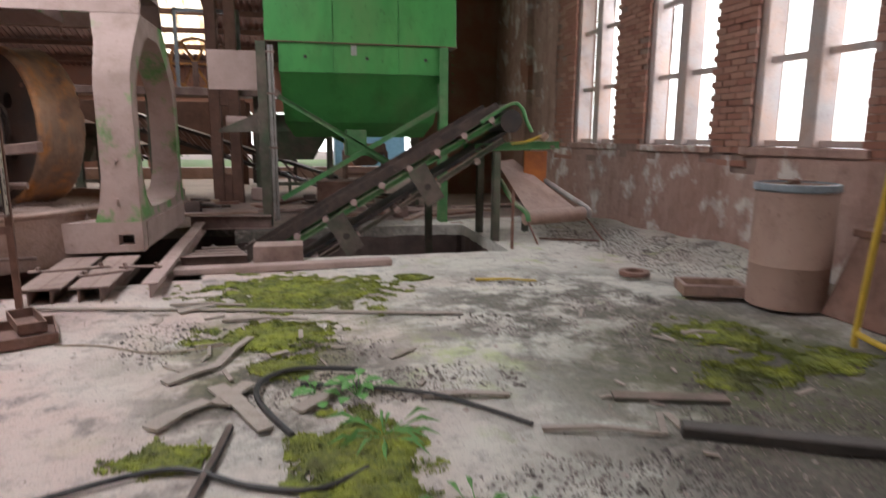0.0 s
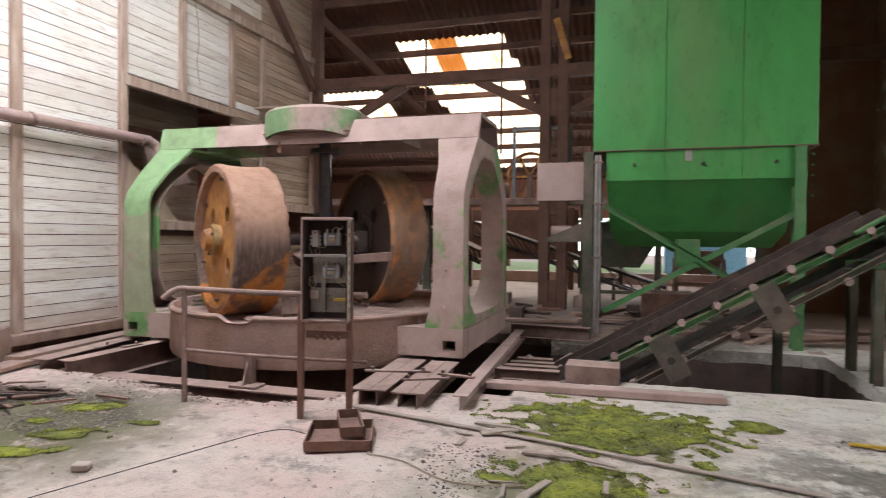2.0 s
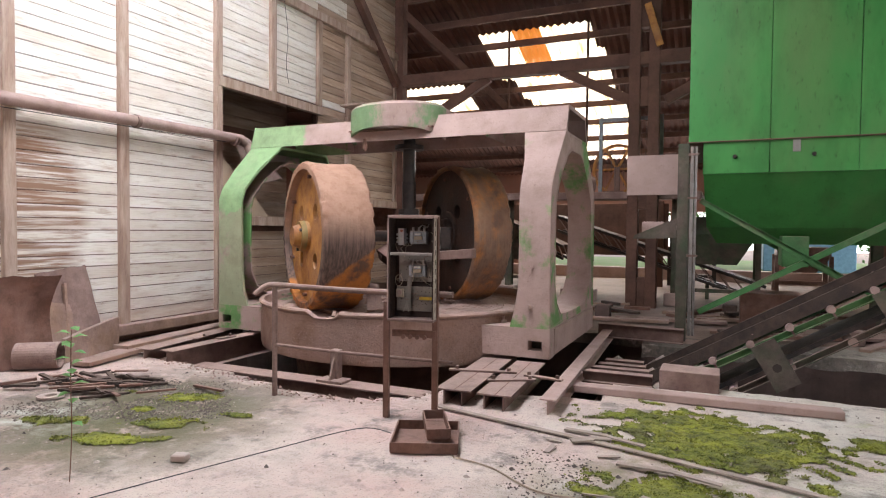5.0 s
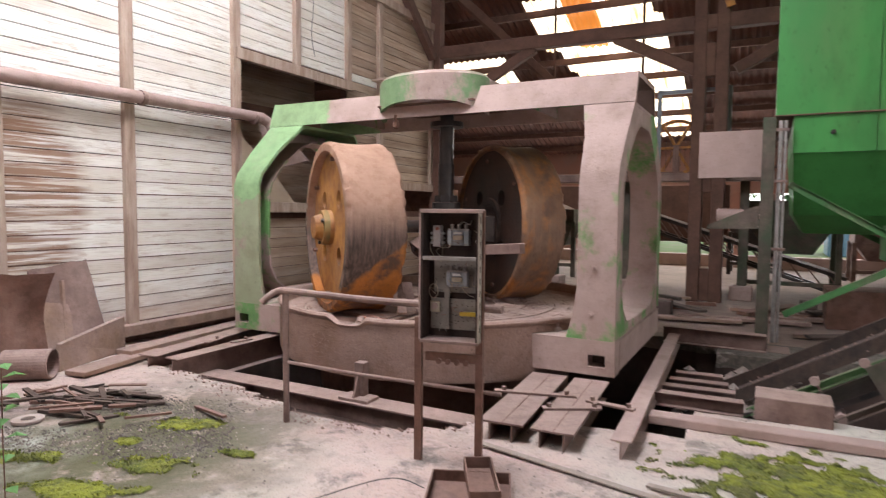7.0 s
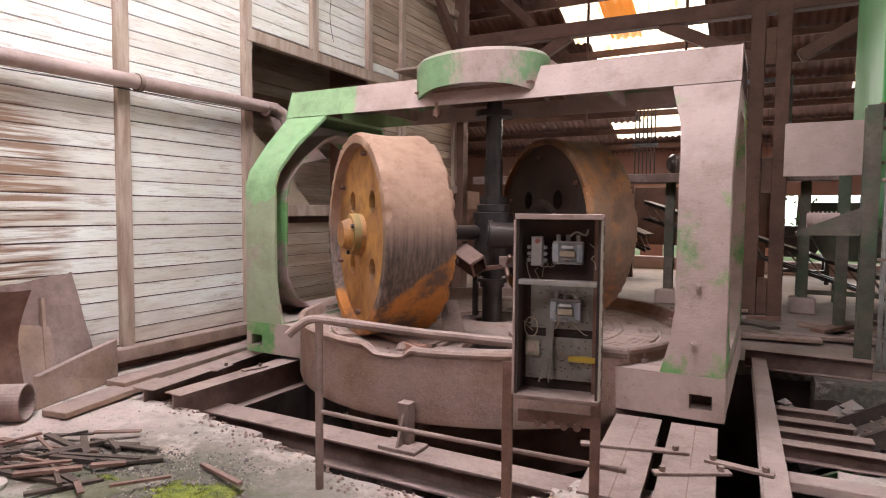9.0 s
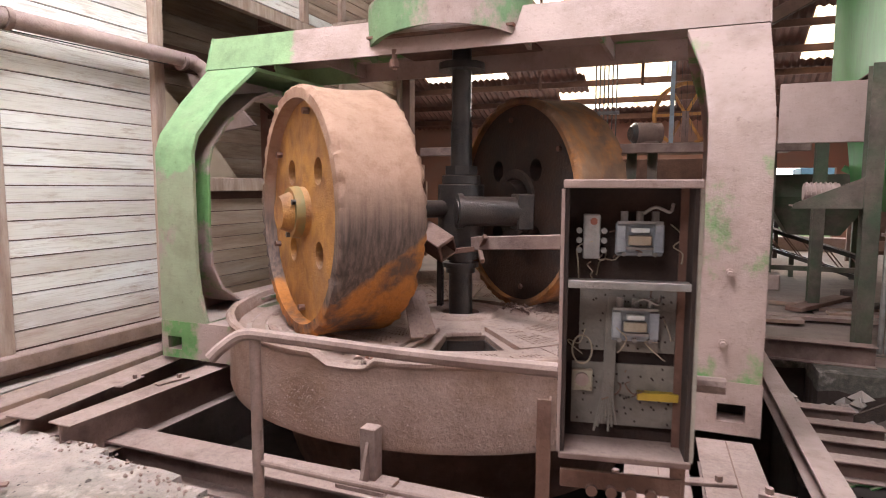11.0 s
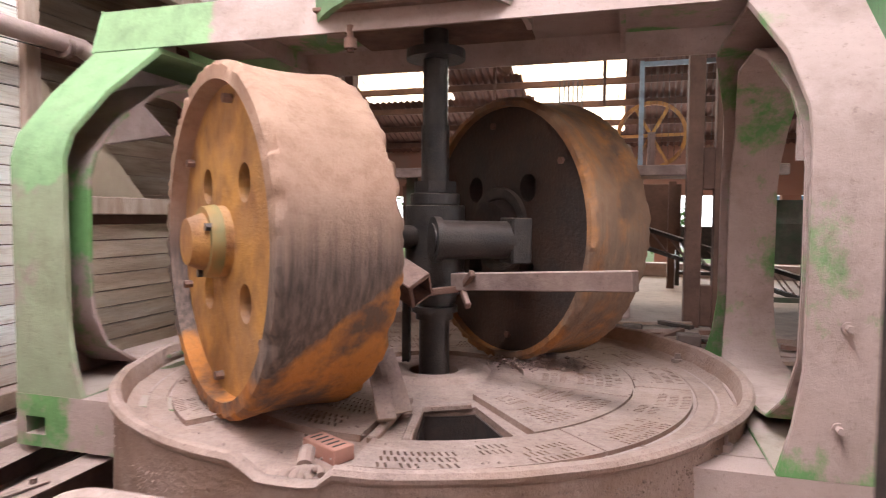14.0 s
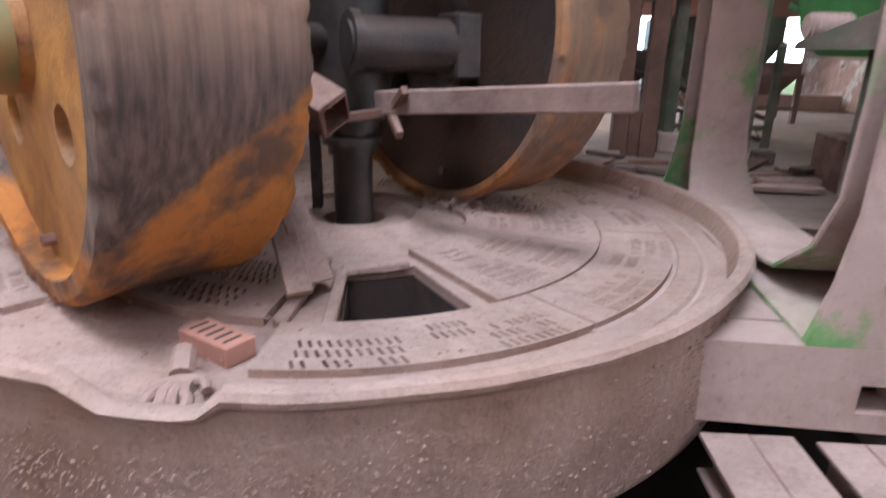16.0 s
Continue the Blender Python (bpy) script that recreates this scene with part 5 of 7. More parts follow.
# ---------------------------------------------------------------- inclined conveyor over the pit
conv = thing("belt_conveyor", "dirty green inclined belt conveyor rising out of the pit", "conveyor")
C0, C1 = Vector((0.42, 9.6, -0.05)), Vector((3.5, 9.6, 1.74))
cd = (C1 - C0).normalized()
cu = Vector((-cd.z, 0, cd.x))
start = C0 - cd * 0.9
for y in (9.28, 9.92):
    off = Vector((0, y - 9.6, 0))
    part("side_rail", section(B(), start + off - cu * 0.04, C1 + off - cu * 0.04, channel(0.05, 0.07, 0.008)), M_green, conv)
    part("skirt_board", bar(B(), start + off + cu * 0.145, C1 + off + cu * 0.145 - cd * 0.15, 0.03, 0.13), M_crust, conv, "brown crusted skirt board")
    part("lower_rail", section(B(), start + off - cu * 0.42, C1 + off - cu * 0.30 - cd * 0.3, channel(0.05, 0.07, 0.008)), M_darkgreen, conv)
part("belt", bar(B(), start - cu * -0.10, C1 + cu * 0.10, 0.56, 0.016), M_rubber, conv, "black rubber belt under clay crumbs")
part("return_belt", bar(B(), start - cu * 0.26, C1 - cu * 0.2, 0.54, 0.05), M_rubber, conv)
L = (C1 - start).length
k = 0
d = 0.35
while d < L - 0.1:
    c = start + cd * d + cu * 0.05
    ro = part("idler_roller", rod(B(), c + Vector((0, -0.38, 0)), c + Vector((0, 0.38, 0)), 0.042, seg=12), M_portal, conv, "", True)
    part("idler_bracket", bar(B(), c + Vector((0, -0.35, 0)), c + Vector((0, -0.35, 0)) - cu * 0.1, 0.05, 0.02), M_steel, conv)
    d += 0.42
d = 0.6
while d < L - 0.3:
    c = start + cd * d - cu * 0.33
    part("return_roller", rod(B(), c + Vector((0, -0.36, 0)), c + Vector((0, 0.34, 0)), 0.045, seg=12), M_portal, conv, "", True)
    d += 0.62
part("head_drum", rod(B(), (3.46, 9.22, 1.60), (3.46, 9.98, 1.60), 0.15, seg=28), M_oil, conv, "", True)
part("head_guard", pipe(B(), [tuple(C1 + Vector((-0.45, -0.36, -0.16))), tuple(C1 + Vector((-0.05, -0.36, 0.08))), tuple(C1 + Vector((0.1, -0.36, 0.04))), tuple(C1 + Vector((0.18, -0.36, -0.14))), tuple(C1 + Vector((0.26, -0.36, -0.28)))], 0.026), M_green, conv)
for d, h in ((1.72, 0.0), (2.95, 0.0)):
    c = start + cd * d - cu * 0.24 + Vector((0, -0.40, 0))
    pl = [c + cd * i * 0.13 + cu * j * 0.26 for i, j in ((-1, -1), (1, -1), (1, 1), (-1, 1))]
    g = part("gusset_plate", poly(B(), pl, (0, 0.014, 0)), M_darkgreen, conv, "square steel gusset with round hole")
    # dark disc painted in place of an open hole
    part("hole", rod(B(), c - cu * 0.03 + Vector((0, -0.004, 0)), c - cu * 0.03 + Vector((0, 0.01, 0)), 0.045, seg=16), M_dark, conv)
for x, y in ((3.32, 9.2), (3.32, 9.98), (2.55, 9.98)):
    zt = 1.2 if x > 3 else 0.75
    part("post", section(B(), (x, y, -0.9 if x < 3.2 else -0.02), (x, y, zt), channel(0.09, 0.12, 0.01)), M_darkgreen, conv)
bm = B()
for i in range(620):
    d = random.uniform(0.2, L - 0.25)
    c = start + cd * d + cu * (0.115 + 0.02 * random.random()) + Vector((0, random.gauss(0, 0.12), 0))
    s = random.uniform(0.005, 0.018)
    crumb(bm, c, s)
tagged(part("clay_spill", bm, M_crumb, conv), kind="stuff")

table = thing("transfer_table", "green steel channel frame under the conveyor head", "table")
for y in (9.35, 9.95):
    part("channel", section(B(), (3.0, y, 1.20), (4.2, y, 1.24), channel(0.06, 0.1, 0.008)), M_green, table)
for x in (3.1, 4.1):
    part("crossbar", bar(B(), (x, 9.33, 1.26), (x, 9.98, 1.26), 0.06, 0.05), M_steel, table)
part("lever", pipe(B(), [(3.5, 9.33, 1.31), (3.7, 9.33, 1.33), (3.95, 9.33, 1.42)], 0.022), M_pebble, table, "yellow lever")
part("knob", rod(B(), (3.93, 9.33, 1.36), (4.0, 9.33, 1.44), 0.055, seg=14), M_wood, table, "", True)
part("leg", section(B(), (4.02, 9.95, 0.0), (4.02, 9.95, 1.22), channel(0.08, 0.1, 0.01)), M_darkgreen, table)
ob_ = thing("orange_sheet", "rusty orange steel sheet hanging under the frame", "sheet")
part("sheet", bev(box(B(), 3.80, 4.14, 9.62, 9.64, 0.66, 1.2), 0.003), M_orange, ob_)

chute = thing("discharge_chute", "dust-covered tapered belt chute with a roll at its foot", "chute")
bm = B()
a = [bm.verts.new(p) for p in ((3.42, 9.7, 1.05), (3.72, 9.85, 1.08), (4.42, 9.15, 0.42), (3.66, 8.98, 0.38))]
bm.faces.new(a)
ext = bmesh.ops.extrude_face_region(bm, geom=bm.faces[:])
bmesh.ops.translate(bm, verts=[g for g in ext["geom"] if isinstance(g, bmesh.types.BMVert)], vec=(0.02, 0.03, -0.03))
part("apron", bm, M_pan, chute)
part("roll", rod(B(), (3.6, 8.98, 0.34), (4.5, 9.14, 0.36), 0.1, seg=24), M_pan, chute, "", True)
part("side_bar", pipe(B(), [(4.05, 9.75, 0.85), (4.35, 9.35, 0.6), (4.56, 9.1, 0.42), (4.56, 9.08, 0.3)], 0.038), M_galv, chute)
part("side_bar", pipe(B(), [(3.42, 9.5, 0.8), (3.5, 9.2, 0.55), (3.6, 8.95, 0.42), (3.62, 8.9, 0.3)], 0.036), M_green, chute)
for a, b in (((4.52, 9.1, 0.32), (4.68, 8.85, 0.02)), ((3.62, 8.92, 0.3), (3.7, 8.75, 0.02)), ((3.9, 9.2, 0.02), (4.6, 8.8, 0.03)), ((3.42, 9.6, 0.0), (3.42, 9.6, 1.03))):
    part("stay", rod(B(), a, b, 0.014, seg=8), M_rust, chute)
tagged(part("guard_post", bev(bar(B(), (3.3, 8.62, -0.01), (3.3, 8.62, 0.75), 0.035, 0.035), 0.004), M_rust), "thin rusty upright at the pit corner", "post")


# ---------------------------------------------------------------- guard rail and control cabinet
rail = thing("guard_rail", "dusty pink steel pipe guard rail at the pit edge", "railing")
part("post", rod(B(), (-3.02, 6.43, -0.02), (-3.02, 6.43, 1.0), 0.024), M_steel, rail, "", True)
part("top_rail", pipe(B(), [(-3.16, 6.32, 0.93), (-3.12, 6.36, 0.98), (-3.06, 6.41, 1.02), (-2.9, 6.43, 1.02), (-2.2, 6.43, 1.01), (-1.24, 6.45, 1.02)], 0.026), M_steel, rail, "", True)
part("mid_rail", pipe(B(), [(-3.02, 6.43, 0.47), (-2.3, 6.44, 0.46), (-1.24, 6.46, 0.47)], 0.014), M_steel, rail, "", True)

cab = thing("control_cabinet", "open dusty electrical cabinet on rusty angle iron posts", "cabinet", (-1.52, 6.25, 0), 10.0)
W, D, Z0, Z1 = 0.372, 0.15, 0.83, 1.63
h = W / 2
for x in (-h - 0.012, h + 0.03):
    part("post", section(B(), (x - 0.02, 0.10, -0.02), (x - 0.02, 0.10, 1.645 if x > 0 else 0.95), [(0, 0), (0.045, 0), (0.045, 0.006), (0.006, 0.006), (0.006, 0.045), (0, 0.045)]), M_rust, cab, "rusty angle iron post")
part("lower_bracket", bev(bar(B(), (-h, 0.10, 0.70), (h, 0.10, 0.70), 0.012, 0.06), 0.003), M_rust, cab)
for k in range(4):
    part("clip", rod(B(), (-h + 0.1 + 0.06 * k, 0.09, 0.675), (-h + 0.1 + 0.06 * k, 0.07, 0.675), 0.018, seg=10), M_rust, cab)
# back and sides carry the shade of a deeper box in their colour
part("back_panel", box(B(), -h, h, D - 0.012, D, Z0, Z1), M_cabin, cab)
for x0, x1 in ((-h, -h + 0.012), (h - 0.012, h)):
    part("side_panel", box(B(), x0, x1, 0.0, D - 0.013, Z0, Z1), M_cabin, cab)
part("top_panel", bev(box(B(), -h - 0.006, h + 0.006, -0.012, D, Z1, Z1 + 0.025), 0.003), M_portal, cab)
part("bottom_panel", bev(box(B(), -h - 0.004, h + 0.004, -0.01, D, Z0 - 0.02, Z0), 0.003), M_steel, cab)
part("divider", bev(box(B(), -h + 0.013, h - 0.013, -0.004, 0.05, 1.335, 1.358), 0.002), M_galv, cab)
part("edge_strip", box(B(), h + 0.001, h + 0.011, -0.006, 0.05, Z0, Z1 - 0.002), M_lath, cab)
part("edge_strip", box(B(), -h - 0.011, -h - 0.001, -0.006, 0.09, Z0, Z1 - 0.002), M_portal, cab)
for k in range(10):
    part("slot", box(B(), -h - 0.013, -h - 0.0115, 0.03, 0.055, Z0 + 0.06 + 0.075 * k, Z0 + 0.10 + 0.075 * k), M_dark, cab)
    part("slot", box(B(), h + 0.0115, h + 0.013, 0.006, 0.02, Z0 + 0.06 + 0.075 * k, Z0 + 0.10 + 0.075 * k), M_dark, cab)
for x0, x1, z0, z1 in ((-h + 0.05, h - 0.03, 1.12, 1.33), (-h + 0.03, h - 0.03, 0.88, 1.08)):
    pl = part("mounting_plate", box(B(), x0, x1, D - 0.03, D - 0.022, z0, z1), M_plate, cab, "grey-beige perforated mounting plate")
    for i in range(46):
        x, z = random.uniform(x0 + 0.01, x1 - 0.01), random.uniform(z0 + 0.01, z1 - 0.01)
        part("hole", rod(B(), (x, D - 0.034, z), (x, D - 0.029, z), 0.0035, seg=6), M_dark, pl)


def contactor(x, z):
    """A relay block with coil cover, terminal screws and side cheeks."""
    c = part("contactor", bev(box(B(), x - 0.068, x + 0.068, 0.09, D - 0.012, z - 0.05, z + 0.05), 0.004), M_plastic, cab, "grey relay block with pale cover")
    part("cover", bev(box(B(), x - 0.034, x + 0.034, 0.068, 0.089, z - 0.016, z + 0.014), 0.003), M_cream, c)
    part("nameplate", bev(box(B(), x - 0.026, x + 0.026, 0.064, 0.088, z + 0.022, z + 0.036), 0.002), mat("label_white", simple((0.6, 0.58, 0.55), 0.6)), c)
    for dx in (-0.055, 0.055):
        part("cheek", bev(box(B(), x + dx - 0.014, x + dx + 0.014, 0.072, 0.089, z - 0.038, z + 0.046), 0.003), M_plastic, c)
    part("lip", box(B(), x - 0.066, x + 0.066, 0.078, 0.0895, z - 0.03, z - 0.022), M_galv, c)
    part("lip", box(B(), x - 0.066, x + 0.066, 0.078, 0.0895, z + 0.048, z + 0.056), M_galv, c)
    for k in range(3):
        part("terminal", rod(B(), (x - 0.045 + 0.045 * k, 0.10, z + 0.05), (x - 0.045 + 0.045 * k, 0.10, z + 0.085), 0.011, seg=8), M_galv, c)
        part("screw", rod(B(), (x - 0.045 + 0.045 * k, 0.075, z - 0.044), (x - 0.045 + 0.045 * k, 0.09, z - 0.044), 0.007, seg=8), M_galv, c)
    return c


contactor(0.035, 1.475)
contactor(0.03, 1.21)
sw = part("overload_switch", bev(box(B(), -h + 0.055, -h + 0.105, 0.07, D - 0.013, 1.415, 1.55), 0.003), M_galv, cab, "grey metal switch with a red button")
part("button", rod(B(), (-h + 0.085, 0.06, 1.53), (-h + 0.085, 0.07, 1.53), 0.011, seg=12), mat("red_button", simple((0.30, 0.09, 0.055), 0.6)), sw)
for z in (1.44, 1.47, 1.5):
    for x in (-h + 0.043, -h + 0.117):
        part("terminal", rod(B(), (x, 0.08, z), (x, 0.11, z), 0.009, seg=8), M_galv, sw)
so = part("socket", bev(box(B(), -h + 0.03, -h + 0.095, 0.10, D - 0.031, 0.99, 1.06), 0.004), M_cream, cab)
part("ring", rod(B(), (-h + 0.062, 0.088, 1.03), (-h + 0.062, 0.10, 1.03), 0.021, seg=16), M_portal, so)
part("terminal_strip", bev(box(B(), 0.045, h - 0.02, D - 0.06, D - 0.032, 0.975, 1.0), 0.002), M_pebble, cab, "yellow terminal strip")
for k in range(14):
    x = random.uniform(-h + 0.04, h - 0.05)
    z = random.uniform(1.0, 1.58)
    pts = [(x, 0.12, z)]
    for j in range(4):
        pts.append((max(-h + 0.02, min(h - 0.02, pts[-1][0] + random.uniform(-0.05, 0.05))), random.uniform(0.06, 0.14), max(Z0 + 0.03, pts[-1][2] - random.uniform(-0.01, 0.06))))
    part("wire", pipe(B(), pts, 0.0022, 5, 4), M_cream if k % 3 else M_rust, cab)
for k in range(7):
    part("loom_wire", pipe(B(), [(-0.05 + 0.004 * k, 0.11, 1.30), (-0.055 + 0.005 * k, 0.10, 1.15), (-0.06 + 0.005 * k, 0.09, 1.0), (-0.085 + 0.011 * k, 0.07 + 0.006 * (k % 3), 0.875 + 0.012 * (k % 4))], 0.0035, 6, 4), M_plate, cab)
part("wire_loop", pipe(B(), [(-h + 0.06 + 0.03 * math.sin(t), 0.08, 1.13 + 0.045 * math.cos(t)) for t in [0.6 * i for i in range(12)]], 0.003, 5, 3), M_cream, cab)
for x, z in ((0.075, 1.575), (0.05, 1.30)):
    part("lead", pipe(B(), [(x - 0.03, 0.08, z - 0.02), (x, 0.06, z), (x + 0.04, 0.06, z - 0.015), (x + 0.05, 0.07, z + 0.01)], 0.005, 6, 4), M_galv, cab)

# rusty trays at the post's foot
for n, (x, y, rz, tilt, w, l) in enumerate(((-1.2, 5.9, 22, 0, 0.46, 0.5), (-1.17, 6.0, 30, 14, 0.16, 0.46))):
    t = thing("steel_tray", "shallow rusty steel tray lying on the floor", "tray", (x, y, 0.01 if n == 0 else 0.02), rz, "trays by the post")
    z0 = 0.0 if n == 0 else 0.055
    hgt = 0.075
    part("bottom", box(B(), -w / 2, w / 2, -l / 2, l / 2, z0, z0 + 0.008), M_rust, t)
    for sx in (-1, 1):
        part("side", box(B(), sx * w / 2 - 0.005, sx * w / 2 + 0.005, -l / 2, l / 2, z0 + 0.008, z0 + hgt), M_rust, t)
    for sy in (-1, 1):
        part("end", box(B(), -w / 2, w / 2, sy * l / 2 - 0.005, sy * l / 2 + 0.005, z0 + 0.008, z0 + hgt), M_rust, t)


# ---------------------------------------------------------------- beams round the pit
def beam(name, label, a, b, pts, m, group="", cat="beam"):
    o = part(name, bev(section(B(), a, b, pts), 0.003), m)
    return tagged(o, label, cat, group)


G = "steel beams over the pit"
for xa, xb, wt in ((-1.42, -1.52, 0.33), (-1.04, -1.13, 0.31)):
    bm = B()
    for dx, zc, w_, h_ in ((0.0, 0.125, wt, 0.014), (-0.085, 0.05, 0.012, 0.135), (0.085, 0.05, 0.012, 0.135), (0.0, -0.024, wt * 0.9, 0.012)):
        bar(bm, (xa + dx, 6.88, zc), (xb + dx, 8.32, zc), w_, h_)
    pair = tagged(part("steel_beam", bm, M_steel), "wide dusty pink box beam of two joined channels", "beam", G)
    part("seam", bar(B(), (xa + 0.01, 6.885, 0.1335), (xb + 0.01, 8.315, 0.1335), 0.006, 0.004), M_rust, pair)
beam("steel_beam", "long pale dusty I-beam beside the mill", (-0.585, 6.95, -0.02), (-0.78, 11.3, -0.02), ibeam(0.14, 0.15), M_portal, G)
beam("steel_beam", "tall dusty I-beam reaching under the mill", (-5.03, 6.98, -0.16), (-5.02, 9.3, -0.16), ibeam(0.2, 0.29), M_steel, G)
beam("steel_beam", "dusty I-beam beside the plank wall", (-5.4, 6.98, -0.06), (-5.68, 8.9, -0.06), ibeam(0.24, 0.18), M_steel, G)
tagged(part("plank", bev(bar(B(), (-5.62, 6.35, 0.04), (-5.78, 7.35, 0.06), 0.26, 0.05), 0.006), M_wood), "loose dusty plank on the floor", "plank")
tagged(part("plank", bev(bar(B(), (-5.82, 7.0, 0.09), (-6.02, 9.2, 0.10), 0.24, 0.06), 0.006), M_wood), "thick dusty plank laid beside the beams", "plank")
for x, y, q in ((-5.3, 7.75, 12), (-5.03, 7.9, -14)):
    s = thing("clamp_strap", "dusty flat clamp bolted over a beam", "clamp", (x, y, 0.135), q)
    part("flat", bev(box(B(), -0.035, 0.035, -0.13, 0.13, 0.0, 0.015), 0.003), M_steel, s)
    part("bolt", rod(B(), (0, 0.06, 0.015), (0, 0.06, 0.045), 0.018, seg=6), M_steel, s)
for (x0, y0), (x1, y1) in (((-1.75, 7.55), (-1.1, 7.72)), ((-1.25, 7.3), (-0.85, 7.52)), ((-1.0, 7.66), (-0.62, 7.6))):
    s = thing("tie_flat", "dusty flat bar bolted across beams", "bar", ((x0 + x1) / 2, (y0 + y1) / 2, 0.133), math.degrees(math.atan2(y1 - y0, x1 - x0)))
    l = math.hypot(x1 - x0, y1 - y0)
    part("flat", bev(box(B(), -l / 2, l / 2, -0.03, 0.03, 0.0, 0.02), 0.003), M_steel, s)
    for x in (-0.38 * l, 0.38 * l):
        part("bolt", rod(B(), (x, 0, 0.02), (x, 0, 0.05), 0.02, seg=6), M_steel, s)
pg = thing("pit_girder", "wide dusty girder crossing the pit before the pan", "girder")
part("top_flange", bev(box(B(), -5.1, -1.2, 7.29, 7.55, -0.12, -0.10), 0.003), M_steel, pg)
part("web", box(B(), -5.1, -1.2, 7.41, 7.43, -0.30, -0.121), M_steel, pg)
part("bottom_flange", bev(box(B(), -5.1, -1.2, 7.29, 7.55, -0.32, -0.301), 0.003), M_steel, pg)
part("pier", box(B(), -3.2, -2.9, 7.3, 7.54, -1.5, -0.321), M_pitwall, pg)
br = thing("stop_bracket", "welded steel bracket standing on the pit girder", "bracket", (-3.05, 7.42, -0.10))
part("base", bev(box(B(), -0.16, 0.16, -0.1, 0.1, 0, 0.03), 0.004), M_steel, br)
part("upright", bev(box(B(), -0.05, 0.05, 0.0, 0.09, 0.03, 0.34), 0.005), M_steel, br)
part("rib", poly(B(), [(-0.01, -0.09, 0.03), (-0.01, 0.0, 0.03), (-0.01, 0.0, 0.26)], (0.02, 0, 0)), M_steel, br)
for k, y in enumerate((8.45, 8.9, 9.35, 9.85)):
    beam("short_beam", "short dusty I-beam bridging the pit", (-0.6, y, -0.04 - 0.05 * k), (0.1 - 0.08 * k, y + 0.02, -0.04 - 0.05 * k), ibeam(0.12, 0.12), M_steel, "short beams by the conveyor")
beam("steel_beam", "dusty I-beam lying behind the mill", (-0.9, 10.95, 0.02), (0.25, 11.0, 0.0), ibeam(0.16, 0.2), M_steel, G)
tagged(part("timber_beam", bev(bar(B(), (-0.55, 7.83, 0.04), (1.66, 7.92, 0.045), 0.16, 0.07), 0.008), M_portal), "long pale timber lying at the pit edge", "timber")
tagged(part("steel_box", bev(box(B(), 0.18, 0.72, 8.28, 8.62, 0.0, 0.19), 0.006), M_steel), "dusty sheet steel box beside the conveyor foot", "box")
tagged(part("lath", bev(bar(bar(B(), (-1.5, 6.72, 0.02), (0.2, 6.33, 0.022), 0.05, 0.014), (0.2, 6.33, 0.022), (1.95, 5.86, 0.022), 0.045, 0.013), 0.003), M_lath), "long split wooden lath on the floor", "lath")

# ---------------------------------------------------------------- things on the mill pan
bk = part("clay_brick", bev(box(B(), -0.12, 0.12, -0.0575, 0.0575, 0, 0.071), 0.004), mat("new_brick", simple((0.43, 0.21, 0.155), 0.9, other=(0.36, 0.17, 0.125), scale=9)))
bk.matrix_basis = pose(-3.31, 8.0, 0.4825, 0, 0, -27)
tagged(bk, "perforated orange clay brick resting on the pan", "brick")
for k in range(5):
    # thin dark inlays paint the shade in the brick's slots
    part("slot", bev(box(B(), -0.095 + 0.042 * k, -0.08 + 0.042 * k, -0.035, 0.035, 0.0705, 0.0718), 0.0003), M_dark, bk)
tagged(part("wedge_board", bev(bar(bar(B(), (-3.33, 8.62, 0.78), (-3.16, 8.36, 0.545), 0.10, 0.03), (-3.30, 8.66, 0.84), (-3.12, 8.48, 0.55), 0.12, 0.012), 0.004), M_wood), "broken board wedged under the roller", "board")
bm = B()
bmesh.ops.create_icosphere(bm, subdivisions=3, radius=0.062)
for v in bm.verts:
    v.co = Vector((v.co.x * 0.95, v.co.y * 1.1, v.co.z * 0.42)) * (1 + 0.35 * noise.noise(v.co * 26))
for k, (fx, fl) in enumerate(((-0.04, 0.05), (-0.015, 0.06), (0.01, 0.055), (0.034, 0.045))):
    pipe(bm, [(fx * 0.8, -0.03, 0.012), (fx * 1.1, -0.06 - 0.3 * fl, 0.022 - 0.004 * k), (fx * 1.4 + 0.006 * (k % 2), -0.06 - 0.72 * fl, 0.010), (fx * 1.5, -0.06 - fl, -0.004)], 0.0175, 8, 4)
pipe(bm, [(0.04, 0.0, 0.01), (0.075, -0.02, 0.022), (0.092, -0.055, 0.012)], 0.016, 8, 4)
pipe(bm, [(-0.01, 0.03, 0.01), (-0.02, 0.075, 0.03), (-0.028, 0.115, 0.045)], 0.036, 10, 4)
glove = part("work_glove", bm, M_crumb, None, "", True)
glove.matrix_basis = pose(-3.30, 7.76, 0.508, 0, 0, 8)
tagged(glove, "crumpled work glove stiff with pink clay dust", "glove")
bm = B()
for n in range(500):
    q, r = random.uniform(-2.9, 0.3), 1.972
    z = random.uniform(0.08, 0.54)
    if noise.noise(Vector((q * 3, z * 5, 0))) < -0.1:
        continue
    s = random.uniform(0.003, 0.010)
    crumb(bm, (CX + r * math.cos(q), CY + r * math.sin(q), z), s)
